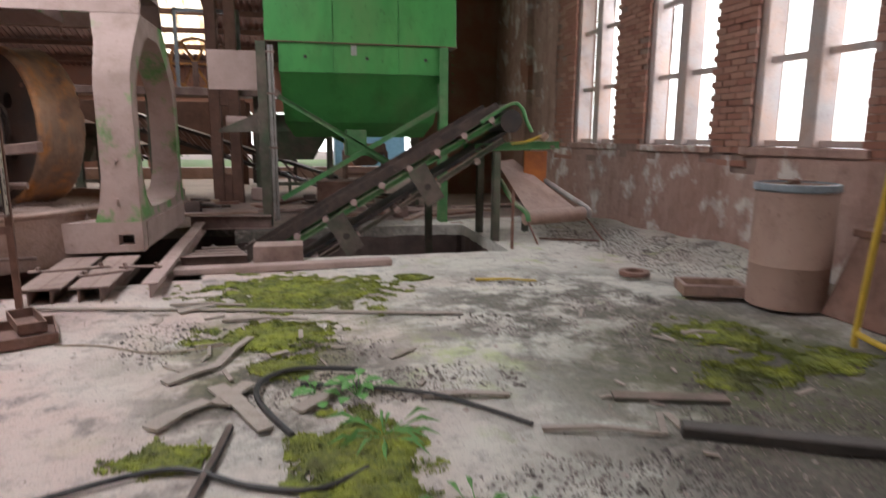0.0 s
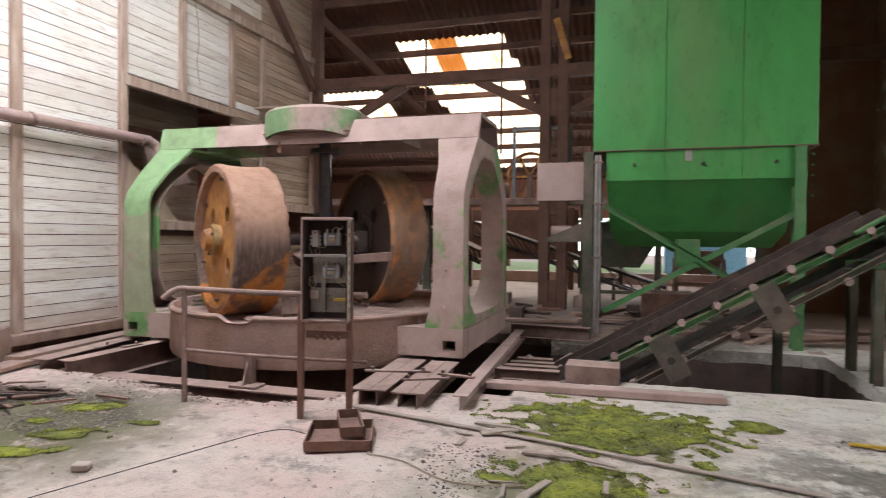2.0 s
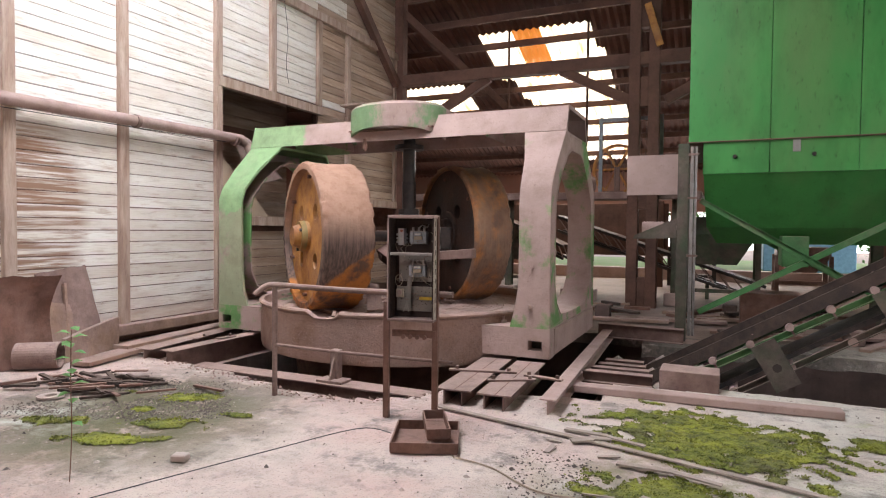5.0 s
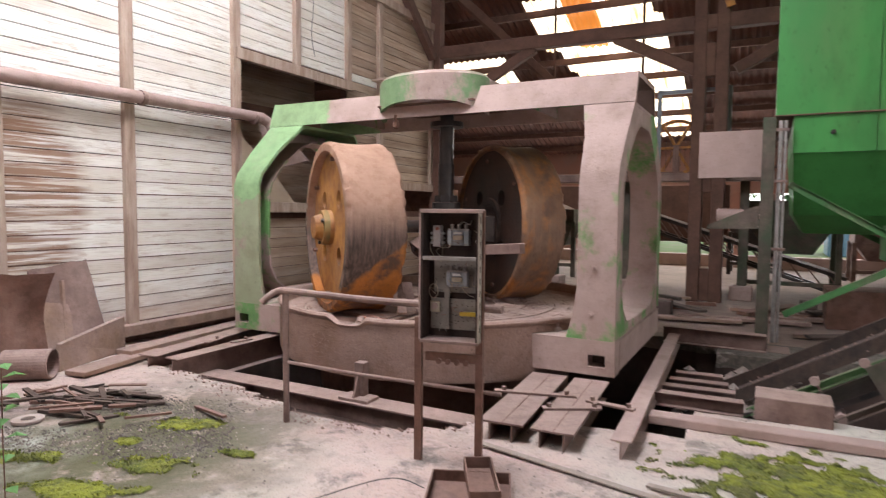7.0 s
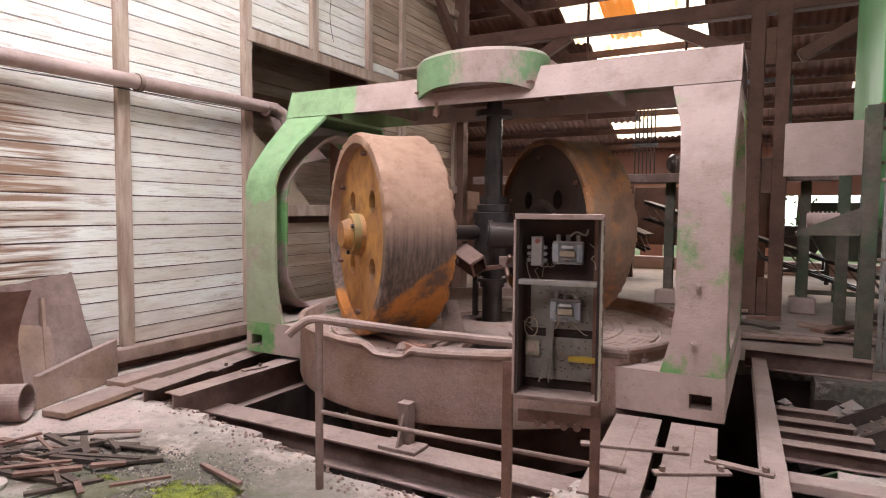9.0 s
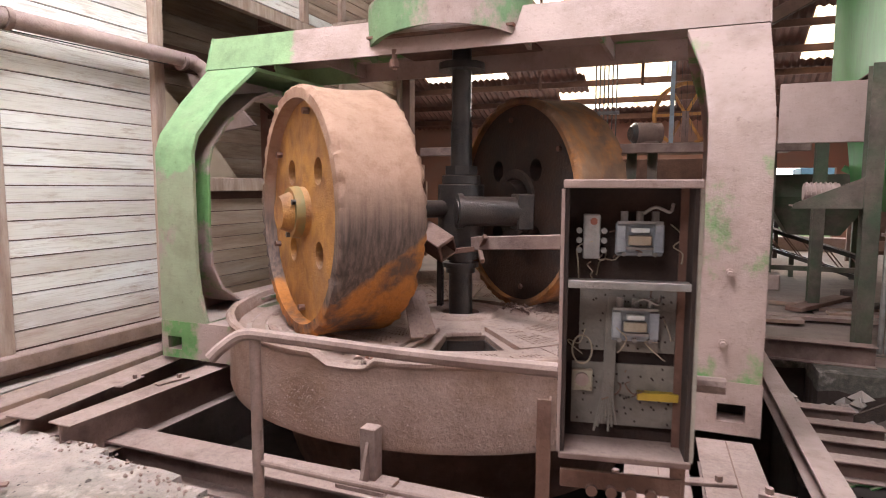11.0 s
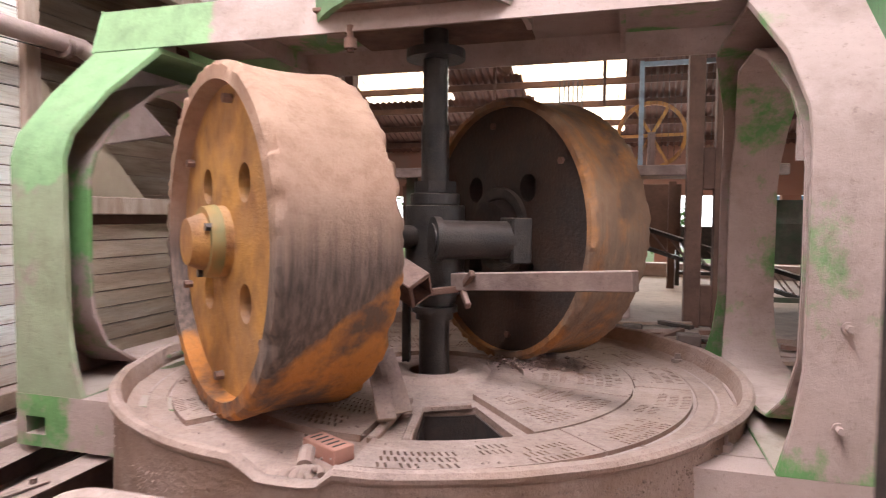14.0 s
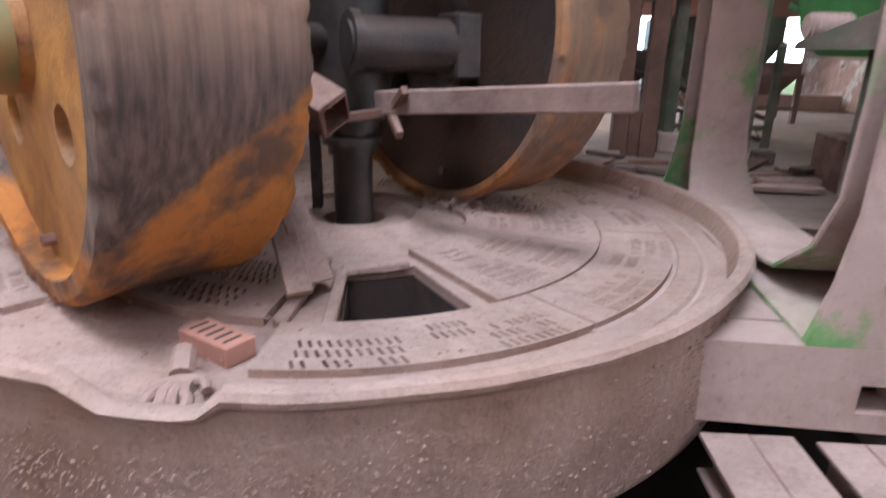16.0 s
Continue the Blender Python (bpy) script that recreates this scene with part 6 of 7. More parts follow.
for n in range(900):
    q, r = random.uniform(-math.pi, math.pi), random.choice((random.uniform(0.45, 1.6), random.uniform(1.62, 1.9)))
    if radians(-88) < q < radians(-50) and 0.6 < r < 1.36:
        continue
    s = random.uniform(0.004, 0.014)
    z = 0.511 if 1.335 < r < 1.66 else (0.516 if 0.62 < r < 1.33 else 0.486)
    crumb(bm, (CX + r * math.cos(q), CY + r * math.sin(q), z), s)
for n in range(420):
    crumb(bm, (-2.62 + random.gauss(0, 0.16), 9.9 + random.gauss(0, 0.09), 0.518 + 0.05 * random.random() ** 2), random.uniform(0.006, 0.02))
tagged(part("clay_crumbs", bm, M_crumb), "dry clay crumbs stuck to the pan", "clay", kind="stuff")

# ---------------------------------------------------------------- along the plank wall
wp = thing("wall_pipe", "dusty steel pipe running along the plank wall", "pipe")
part("run", pipe(B(), [(-6.42, -3.9, 2.90), (-6.42, 3, 2.92), (-6.42, 6.2, 2.93), (-6.42, 9.3, 2.97), (-6.4, 9.7, 2.95), (-6.36, 9.82, 2.82), (-6.34, 9.84, 2.5)], 0.075, 14), M_portal, wp, "", True)
for y in (5.2, 7.7, 9.5):
    part("collar", rod(B(), (-6.42, y, 2.945), (-6.42, y + 0.05, 2.945), 0.09, seg=16), M_steel, wp, "", True)
part("wire", pipe(B(), [(-6.49, 4.0, 2.86), (-6.5, 6.0, 2.84), (-6.49, 7.6, 2.87), (-6.48, 9.4, 2.9)], 0.006, 6), M_cable, wp)
fl = tagged(part("hanging_flex", pipe(B(), [(-6.5, 10.85, 5.6), (-6.5, 10.95, 5.0), (-6.5, 10.9, 4.5), (-6.5, 10.98, 4.15)], 0.004, 6), M_cable), "thin cable hanging down the planks", "cable")
tl = thing("tube_light", "broken white tube lamp high on the plank wall", "lamp")
part("casing", bev(bar(B(), (-6.5, 10.5, 5.80), (-5.8, 10.9, 5.95), 0.12, 0.06), 0.008), M_galv, tl)
def bent_sheet(p00, p10, p11, p01, curl, seed, m, label, thick=0.012):
    """A dented sheet between four corners, its top edge curling forward."""
    bm = B()
    n = 14
    c = [Vector(p) for p in (p00, p10, p11, p01)]
    nrm = (c[1] - c[0]).cross(c[3] - c[0]).normalized()
    if nrm.x < 0:
        nrm = -nrm
    g = []
    for i in range(n + 1):
        u = i / n
        row = []
        for j in range(n + 1):
            v = j / n
            p = c[0].lerp(c[1], u).lerp(c[3].lerp(c[2], u), v)
            p = p + nrm * (0.025 * noise.noise(Vector((u * 3, v * 3, seed))) + curl * max(0.0, v + 0.5 * u - 0.9) ** 2)
            p.z += 0.03 * v * noise.noise(Vector((u * 5, 0, seed)))
            p.z = max(p.z, 0.005)
            row.append(bm.verts.new(p))
        g.append(row)
    for i in range(n):
        for j in range(n):
            bm.faces.new((g[i][j], g[i + 1][j], g[i + 1][j + 1], g[i][j + 1]))
    ext = bmesh.ops.extrude_face_region(bm, geom=bm.faces[:])
    bmesh.ops.translate(bm, verts=[q for q in ext["geom"] if isinstance(q, bmesh.types.BMVert)], vec=nrm * thick)
    ob = part("leaning_sheet", bm, m, None, "", True)
    return tagged(ob, label, "sheet", "sheets against the wall")


bent_sheet((-6.3, 6.30, 0.0), (-6.3, 7.18, 0.0), (-6.52, 7.04, 1.06), (-6.5, 6.42, 0.98), 0.0, 3, M_steel, "dented dusty sheet leaning against the plank wall", 0.02)
bent_sheet((-6.12, 5.62, 0.0), (-6.2, 6.46, 0.0), (-6.36, 6.40, 0.93), (-6.3, 5.60, 1.0), 0.9, 7, M_rust, "brown rusted sheet with a curled corner leaning on others", 0.02)
bent_sheet((-6.22, 6.42, 0.0), (-6.24, 6.78, 0.0), (-6.38, 6.74, 0.60), (-6.38, 6.46, 0.66), 0.0, 12, M_wood, "small dusty board leaning against a larger sheet", 0.025)
tagged(part("batten_strip", bev(bar(B(), (-6.22, 6.64, 0.0), (-6.42, 6.72, 0.86), 0.05, 0.03), 0.004), M_wood), "narrow wooden strip leaning against the sheets", "batten")
tagged(part("rough_board", bev(poly(B(), [(-6.0, 6.38, 0.0), (-6.3, 7.3, 0.0), (-6.3, 7.3, 0.40), (-6.2, 6.98, 0.36), (-6.05, 6.43, 0.27)], (0.05, 0.02, 0)), 0.006), M_wood), "thick split board standing on edge", "board")
o = part("clay_pipe", lathe(B(), [(0.13, 0), (0.145, 0.0), (0.145, 0.42), (0.13, 0.42)], 32), M_steel)
o.matrix_basis = pose(-6.1, 5.98, 0.145, 90, 0, 128)
tagged(o, "short wide pipe lying on the floor", "pipe")
for n in range(46):
    c = Vector((-4.75 + random.gauss(0, 0.34), 5.85 + random.gauss(0, 0.17), 0.02 + 0.05 * random.random()))
    a = random.gauss(0.35, 0.5)
    l = random.uniform(0.06, 0.28)
    dv = Vector((math.cos(a), math.sin(a), random.uniform(-0.1, 0.1))) * l
    tagged(part("stick", bar(B(), c - dv, c + dv, random.uniform(0.015, 0.05), random.uniform(0.01, 0.03)), M_crust if n % 3 else M_rust), "short dusty brown stick in a heap", "stick", "heap of sticks")
tagged(part("washer", rod(lathe(B(), [(0.05, 0.0), (0.11, 0.0), (0.11, 0.02), (0.05, 0.02)], 24), (0, 0, 0), (0, 0, 0.001), 0.001, seg=3), M_gritlight), "flat round ring on the floor", "ring").matrix_basis = pose(-4.72, 5.45, 0.01)

# room behind the opening
tagged(part("back_room_wall", box(B(), -10.2, -10, 7.4, 15, 0, 7), M_brick), "brick wall of the room behind the opening", "wall", kind="structure")
tagged(part("back_room_side", box(B(), -10, WX - 0.17, 7.2, 7.4, 0, 8.2), M_brick), "brick side wall of the room behind", "wall", kind="structure")
hood = thing("sheet_hood", "folded pale brown sheet metal hood behind the opening", "hood")
part("hood", poly(B(), [(-7.2, 9.6, 0.0), (-7.2, 11.3, 0.0), (-7.2, 11.3, 1.7), (-7.2, 10.7, 2.3), (-7.2, 9.8, 2.95)], (-0.5, 0.2, 0)), mat("pale_sheet", simple((0.52, 0.40, 0.28), 0.7, other=(0.42, 0.31, 0.22), scale=2)), hood)
part("flap", poly(B(), [(-7.1, 10.6, 2.3), (-7.1, 11.5, 2.5), (-7.1, 10.9, 2.9), (-7.1, 10.3, 3.0)], (-0.03, 0.1, 0)), M_portal, hood)
tagged(part("high_beam", bar(B(), (-7.4, 8, 3.2), (-7.4, 14, 3.25), 0.2, 0.25), M_beam), "dark timber beam behind the opening", "beam")
cl = thing("brown_cladding", "dusty brown board cladding behind the opening", "cladding")
for k in range(20):
    part("board", bev(box(B(), -7.9, -7.86 + 0.006 * random.random(), 9.3, 12.6, 0.23 * k, 0.23 * k + 0.222), 0.004), M_bare, cl)
sl = thing("wall_ledge", "narrow plank shelf on the wall above the mill", "shelf")
part("board", bev(box(B(), -6.5, -5.9, 12.6, 14.6, 4.05, 4.09), 0.004), M_batten, sl)


# ---------------------------------------------------------------- window side of the hall
drum = thing("steel_drum", "tall pinkish dusty drum with a bluish lid", "drum", (4.62, 5.53, 0.04))
part("shell", lathe(B(), [(0.29, 0.0), (0.30, 0.01), (0.30, 0.34), (0.305, 0.35), (0.30, 0.36), (0.30, 0.99), (0.27, 0.99), (0.27, 0.0)], 48), M_drum, drum, "", True)
part("rim", lathe(B(), [(0.30, 0.94), (0.315, 0.95), (0.315, 1.0), (0.29, 1.005), (0.29, 0.94)], 48), M_bluegrey, drum, "bluish rim band", True)
part("lid", rod(B(), (0, 0, 0.95), (0, 0, 0.965), 0.285, seg=40), M_bluegrey, drum, "", True)
tagged(part("rusty_scrap", bev(bar(bar(B(), (4.47, 5.55, 1.07), (4.72, 5.48, 1.06), 0.10, 0.01), (4.55, 5.55, 1.02), (4.62, 5.52, 1.06), 0.05, 0.05), 0.002), M_rust), "rusty steel scrap lying on the drum", "scrap")
fb = thing("mould_frame", "open wooden mould frame lying on the floor", "frame", (4.22, 5.95, 0.05), -20)
for x0, x1, y0, y1 in ((-0.27, 0.27, -0.17, -0.13), (-0.27, 0.27, 0.13, 0.17), (-0.27, -0.23, -0.127, 0.127), (0.23, 0.27, -0.127, 0.127)):
    part("board", bev(box(B(), x0, x1, y0, y1, 0, 0.10), 0.006), M_wood, fb)
part("floor_sheet", box(B(), -0.228, 0.228, -0.127, 0.127, 0.02, 0.04), M_wood, fb)
tr = thing("feed_trough", "rust-brown tapered steel trough beside the wall", "trough", (4.95, 4.95, 0.03), 0)
bm = B()
lo = [bm.verts.new(p) for p in ((-0.25, -0.3, 0), (0.35, -0.3, 0), (0.35, 0.3, 0), (-0.25, 0.3, 0))]
hi = [bm.verts.new(p) for p in ((-0.02, -0.25, 0.62), (0.35, -0.25, 0.62), (0.35, 0.25, 0.62), (-0.02, 0.25, 0.62))]
for k in range(4):
    bm.faces.new((lo[k], lo[(k + 1) % 4], hi[(k + 1) % 4], hi[k]))
bm.faces.new(lo[::-1])
bm.faces.new(hi)
part("body", bev(bm, 0.006), M_rust, tr)
part("lip", bev(box(B(), -0.05, 0.37, -0.28, 0.28, 0.62, 0.68), 0.005), M_rust, tr)
yr = thing("yellow_rail", "worn yellow tubular guard rail", "railing")
part("tube", pipe(B(), [(4.36, 4.6, 0.0), (4.36, 4.6, 0.12), (4.36, 4.56, 0.6), (4.36, 4.5, 1.2)], 0.022), M_pebble, yr, "", True)
part("tube", pipe(B(), [(4.36, 4.6, 0.1), (4.4, 4.3, 0.05), (4.44, 3.9, 0.06), (4.44, 3.85, 1.2)], 0.022), M_pebble, yr, "", True)
tagged(part("iron_ring", lathe(B(), [(0.09, 0), (0.15, 0), (0.155, 0.02), (0.15, 0.045), (0.09, 0.045)], 32), M_rust), "flat rusty iron ring on the floor", "ring").matrix_basis = pose(4.0, 6.85, 0.02)
tagged(part("floor_beam", bev(bar(B(), (2.47, 3.74, 0.03), (3.75, 3.1, 0.04), 0.10, 0.06), 0.008), M_wetwood), "dark wet timber lying on the floor", "timber")
tagged(part("green_board", bev(bar(B(), (2.34, 4.17, 0.02), (2.92, 4.0, 0.022), 0.09, 0.025), 0.003), M_darkgreen), "mossy green board on the floor", "board")
for n, (a, b, w) in enumerate((((1.83, 3.9), (2.36, 3.72), 0.035), ((2.36, 6.98), (2.92, 6.80), 0.05), ((0.0, 4.28), (0.22, 4.55), 0.10), ((0.24, 4.75), (0.54, 4.15), 0.10), ((-0.05, 4.86), (0.2, 5.06), 0.09), ((0.2, 5.06), (0.36, 5.58), 0.06), ((0.28, 4.5), (0.42, 4.75), 0.11), ((0.12, 6.05), (0.75, 5.95), 0.05), ((-0.35, 6.6), (0.25, 6.45), 0.05), ((0.68, 4.35), (0.95, 4.62), 0.09), ((-0.25, 6.35), (0.0, 6.5), 0.08), ((3.35, 5.05), (3.6, 5.02), 0.05), ((1.35, 4.4), (1.8, 4.3), 0.06))):
    m = B()
    p0, p1 = Vector((*a, 0.02)), Vector((*b, 0.025))
    mid_ = (p0 + p1) / 2 + Vector((0.02 * math.sin(n * 2.1), 0.02 * math.cos(n * 1.7), 0.012))
    bar(m, p0, mid_, w, 0.014)
    bar(m, mid_, p1, w * 0.8, 0.012)
    tagged(part("wood_scrap", m, M_lath if n not in (1,) else M_pebble), "thin split wooden scrap on the floor", "scrap", "wood scraps on the floor")
tagged(part("half_brick", bev(box(B(), -0.05, 0.05, -0.04, 0.04, 0, 0.045), 0.008), M_gritlight), "broken pale half brick on the floor", "brick").matrix_basis = pose(-2.5, 4.87, 0.005, 0, 0, 20)
for n, pts in enumerate(([(-0.6, 3.55, 0.02), (-0.24, 3.76, 0.02), (0.18, 3.86, 0.03), (0.5, 3.68, 0.02), (0.77, 3.6, 0.02), (0.98, 3.72, 0.02)], [(1.8, 3.95, 0.02), (1.44, 4.34, 0.03), (1.07, 4.54, 0.03), (0.7, 4.66, 0.03)], [(1.03, 4.82, 0.03), (0.7, 4.9, 0.03), (0.5, 4.78, 0.03), (0.48, 4.5, 0.03), (0.66, 4.08, 0.02)])):
    tagged(part("cable", pipe(B(), pts, 0.013 if n != 2 else 0.016, 8, 8), M_cable, None, "", True), "black rubber cable lying across the floor", "cable", "cables on the floor")
tagged(part("strap", pipe(B(), [(0.37, 4.22, 0.02), (0.34, 3.95, 0.02), (0.28, 3.55, 0.02)], 0.02, 6), M_rubber), "dark rubber strap on the floor", "strap")
tagged(part("thin_wire", pipe(B(), [(-2.5, 4.2, 0.012), (-2.1, 5.2, 0.015), (-1.78, 5.9, 0.02), (-1.5, 5.92, 0.02)], 0.0035, 6), M_cable), "thin dark wire on the floor", "wire")
tagged(part("thin_wire", pipe(B(), [(-0.9, 5.7, 0.012), (-0.61, 5.64, 0.012), (-0.2, 5.4, 0.015), (0.25, 5.5, 0.012)], 0.006, 6), M_cream), "thin pale wire on the floor", "wire")


# ---------------------------------------------------------------- moss, weeds, grit
def blob(cx, cy, rx, ry, q=0.0):
    return (cx, cy, rx, ry, math.cos(radians(q)), math.sin(radians(q)))


def inside(blobs, x, y):
    best = -9.0
    for cx, cy, rx, ry, c, s in blobs:
        u, v = (x - cx) * c + (y - cy) * s, -(x - cx) * s + (y - cy) * c
        best = max(best, 1 - math.hypot(u / rx, v / ry))
    return best + 0.45 * noise.noise(Vector((x * 3.5, y * 3.5, 11))) + 0.25 * noise.noise(Vector((x * 11, y * 11, 3)))


MOSS = [blob(0.68, 6.92, 0.95, 0.72, -10), blob(0.5, 5.65, 0.55, 0.38), blob(0.6, 5.02, 0.25, 0.24), blob(0.95, 3.8, 0.38, 0.5), blob(1.75, 7.2, 0.25, 0.18), blob(0.15, 4.0, 0.25, 0.2), blob(-3.2, 5.35, 0.38, 0.17, 20), blob(-2.85, 5.75, 0.2, 0.09), blob(-4.05, 5.05, 0.34, 0.12, 20), blob(3.6, 5.0, 0.5, 0.4, -40), blob(3.3, 4.3, 0.4, 0.3), blob(3.9, 4.4, 0.5, 0.3), blob(1.3, 3.3, 0.35, 0.15), blob(-3.7, 5.55, 0.12, 0.08), blob(-3.6, 6.02, 0.42, 0.16, 35), blob(-4.2, 5.88, 0.14, 0.09), blob(-3.3, 4.92, 0.5, 0.14, 25)]
rnd = random.Random(5)
# a low uneven cushion over each mossy place, then its fine shoots
verts, faces, index = [], [], {}
step = 0.018
cells = set()
for cx, cy, rx, ry, c, s in MOSS:
    for i in range(int((cx - 1.6 * max(rx, ry)) / step), int((cx + 1.6 * max(rx, ry)) / step)):
        for j in range(int((cy - 1.6 * max(rx, ry)) / step), int((cy + 1.6 * max(rx, ry)) / step)):
            cells.add((i, j))
depth = {}


def cushion(i, j):
    if (i, j) not in depth:
        x, y = i * step, j * step
        f = inside(MOSS, x, y) - (0.30 if x < -1 or x > 2.7 else 0.14) + 0.22 * noise.noise(Vector((x * 26, y * 26, 2))) + 0.5 * noise.noise(Vector((x * 8, y * 8, 12)))
        depth[i, j] = -1 if in_pit(x, y) else f
    return depth[i, j]


for i, j in sorted(cells):
    if cushion(i, j) > 0.02:
        quad = []
        for a, b in ((i, j), (i + 1, j), (i + 1, j + 1), (i, j + 1)):
            if (a, b) not in index:
                index[a, b] = len(verts)
                x, y = a * step, b * step
                f = max(0.0, min(0.5, cushion(a, b)))
                z = ground_height(x, y) + 0.004 + 0.03 * f * (1 + 0.8 * noise.noise(Vector((x * 14, y * 14, 6)))) + 0.006 * rnd.random()
                verts.append((x + rnd.uniform(-0.005, 0.005), y + rnd.uniform(-0.005, 0.005), z))
            quad.append(index[a, b])
        faces.append(tuple(quad))
stuff_mesh("moss_bed", verts, faces, M_moss, "low bed of green moss on the damp floor", "moss")
verts, faces = [], []
for cx, cy, rx, ry, c, s in MOSS:
    for n in range(int(rx * ry * 42000)):
        x, y = cx + rnd.uniform(-1.5, 1.5) * rx, cy + rnd.uniform(-1.5, 1.5) * ry
        f = inside(MOSS, x, y)
        if f + 0.5 * noise.noise(Vector((x * 8, y * 8, 12))) < (0.24 if x < -1 or x > 2.7 else 0.08) or in_pit(x, y):
            continue
        z = ground_height(x, y) + 0.004 + 0.022 * min(0.5, f)
        hgt = rnd.uniform(0.005, 0.015)
        a = rnd.uniform(0, 6.28)
        b = len(verts)
        w = rnd.uniform(0.004, 0.008)
        dx, dy = math.cos(a) * w, math.sin(a) * w
        verts += [(x - dx, y - dy, z), (x + dx, y + dy, z), (x + rnd.gauss(0, 0.006), y + rnd.gauss(0, 0.006), z + hgt)]
        faces.append((b, b + 1, b + 2))
stuff_mesh("moss", verts, faces, M_moss, "fine moss shoots on the damp floor", "moss")

GRIT = [blob(2.7, 6.85, 0.5, 0.2, -15), blob(2.2, 5.6, 0.5, 0.25, -10), blob(3.3, 5.9, 0.45, 0.6, 20), blob(3.2, 4.9, 0.35, 0.5), blob(3.4, 3.9, 0.8, 0.6), blob(2.9, 3.2, 0.8, 0.5), blob(-0.2, 5.7, 0.4, 0.5), blob(0.85, 5.3, 0.5, 0.35), blob(0.8, 4.6, 0.5, 0.3), blob(-3.6, 5.6, 0.8, 0.35, 20), blob(-4.3, 5.2, 0.7, 0.3, 20), blob(1.5, 4.6, 0.5, 0.3), blob(4.9, 7.4, 0.6, 1.6), blob(4.7, 9.5, 0.7, 1.4), blob(2.0, 3.4, 0.7, 0.3), blob(-4.1, 6.2, 0.8, 0.3, 20), blob(-3.6, 5.95, 0.5, 0.3, 30)]
for dark, count, smin, smax in ((True, 7000, 0.002, 0.011), (False, 900, 0.002, 0.009)):
    bm = B()
    for cx, cy, rx, ry, c, s in GRIT:
        for n in range(int(rx * ry * count)):
            x, y = cx + rnd.uniform(-1.4, 1.4) * rx, cy + rnd.uniform(-1.4, 1.4) * ry
            if inside(GRIT, x, y) > 0.1 and not in_pit(x, y):
                crumb(bm, (x, y, ground_height(x, y) + 0.002), rnd.uniform(smin, smax) * (2.2 if rnd.random() < 0.04 else 1))
    for n in range(1500 if dark else 2200):
        x, y = rnd.uniform(-6.2, 5.4), rnd.uniform(2.4, 8.4)
        if not in_pit(x, y):
            crumb(bm, (x, y, ground_height(x, y) + 0.001), rnd.uniform(0.003, 0.010) * (2.5 if rnd.random() < 0.03 else 1))
    tagged(part("dark_grit" if dark else "pale_rubble", bm, M_grit if dark else M_gritlight), "dark grit and cinders scattered on the floor" if dark else "pale crumbs of plaster and stone on the floor", "grit" if dark else "rubble", kind="stuff")
for n in range(34):
    x, y = rnd.choice(((2.3, 4.2), (3.0, 4.0), (0.3, 5.2), (0.5, 4.6), (-0.1, 6.2), (3.2, 5.2), (1.2, 5.0)))
    x, y, a, l = x + rnd.gauss(0, 0.35), y + rnd.gauss(0, 0.3), rnd.uniform(0, 3.1), rnd.uniform(0.03, 0.12)
    if not in_pit(x, y):
        tagged(part("splinter", bar(B(), (x - l * math.cos(a), y - l * math.sin(a), 0.014), (x + l * math.cos(a), y + l * math.sin(a), 0.018), rnd.uniform(0.01, 0.04), 0.008), M_lath), "pale splinter of wood on the floor", "splinter", "splinters on the floor")
# stones tipped into the small pit
bm = B()
for n in range(260):
    crumb(bm, (rnd.uniform(-0.55, 0.6), rnd.uniform(9.2, 10.5), -0.42 + 0.12 * rnd.random() + 0.18 * rnd.random()), rnd.uniform(0.03, 0.09))
tagged(part("stone_fill", bm, M_gritlight), "loose stones filling the small pit", "stones", kind="stuff")
tagged(part("fill_bed", box(B(), -0.6, 0.7, 9.1, 10.6, -1.45, -0.42), M_dark), "packed soil under the loose stones", "soil", kind="structure")
# crumbling lip of the broken floor
bm = B()
for n in range(240):
    x = rnd.uniform(-5.2, -1.4)
    crumb(bm, (x, front_edge(x) - abs(rnd.gauss(0, 0.10)), rnd.uniform(0.0, 0.012)), rnd.uniform(0.005, 0.018))
tagged(part("broken_edge", bm, M_crumb), "crumbled concrete along the broken pit edge", "rubble", kind="stuff")

def leaf(bm, p, d, l, w, droop=0.3):
    d = Vector(d).normalized()
    s = d.cross(Vector((0, 0, 1))).normalized()
    p = Vector(p)
    q1 = p + d * l * 0.5 + s * w
    q2 = p + d * l * 0.5 - s * w
    q3 = p + d * l - Vector((0, 0, droop * l))
    m = p + d * l * 0.5 + Vector((0, 0, 0.08 * l))
    v = [bm.verts.new(x) for x in (p, q1, q3, q2, m)]
    for f in ((0, 1, 4), (1, 2, 4), (2, 3, 4), (3, 0, 4)):
        bm.faces.new([v[i] for i in f])


def weed(name, x, y, n, hgt, l, w, label):
    t = thing(name, label, "weed", (x, y, 0.0))
    for k in range(n):
        a = 2 * math.pi * k / n + rnd.uniform(-0.3, 0.3)
        zz = hgt * rnd.uniform(0.3, 1.0)
        r = rnd.uniform(0.02, 0.14)
        c = (r * math.cos(a), r * math.sin(a), zz)
        bm = B()
        bar(bm, (0, 0, 0), c, 0.004, 0.004)
        leaf(bm, c, (math.cos(a), math.sin(a), 0.25), l * rnd.uniform(0.7, 1.2), w)
        part("leaf", bm, M_leaf, t)
    return t


weed("broadleaf_weed", 1.0, 4.5, 14, 0.10, 0.10, 0.035, "bright green broadleaf weed growing through the floor")
weed("broadleaf_weed", 0.78, 4.55, 9, 0.06, 0.10, 0.04, "bright green broadleaf weed growing through the floor")
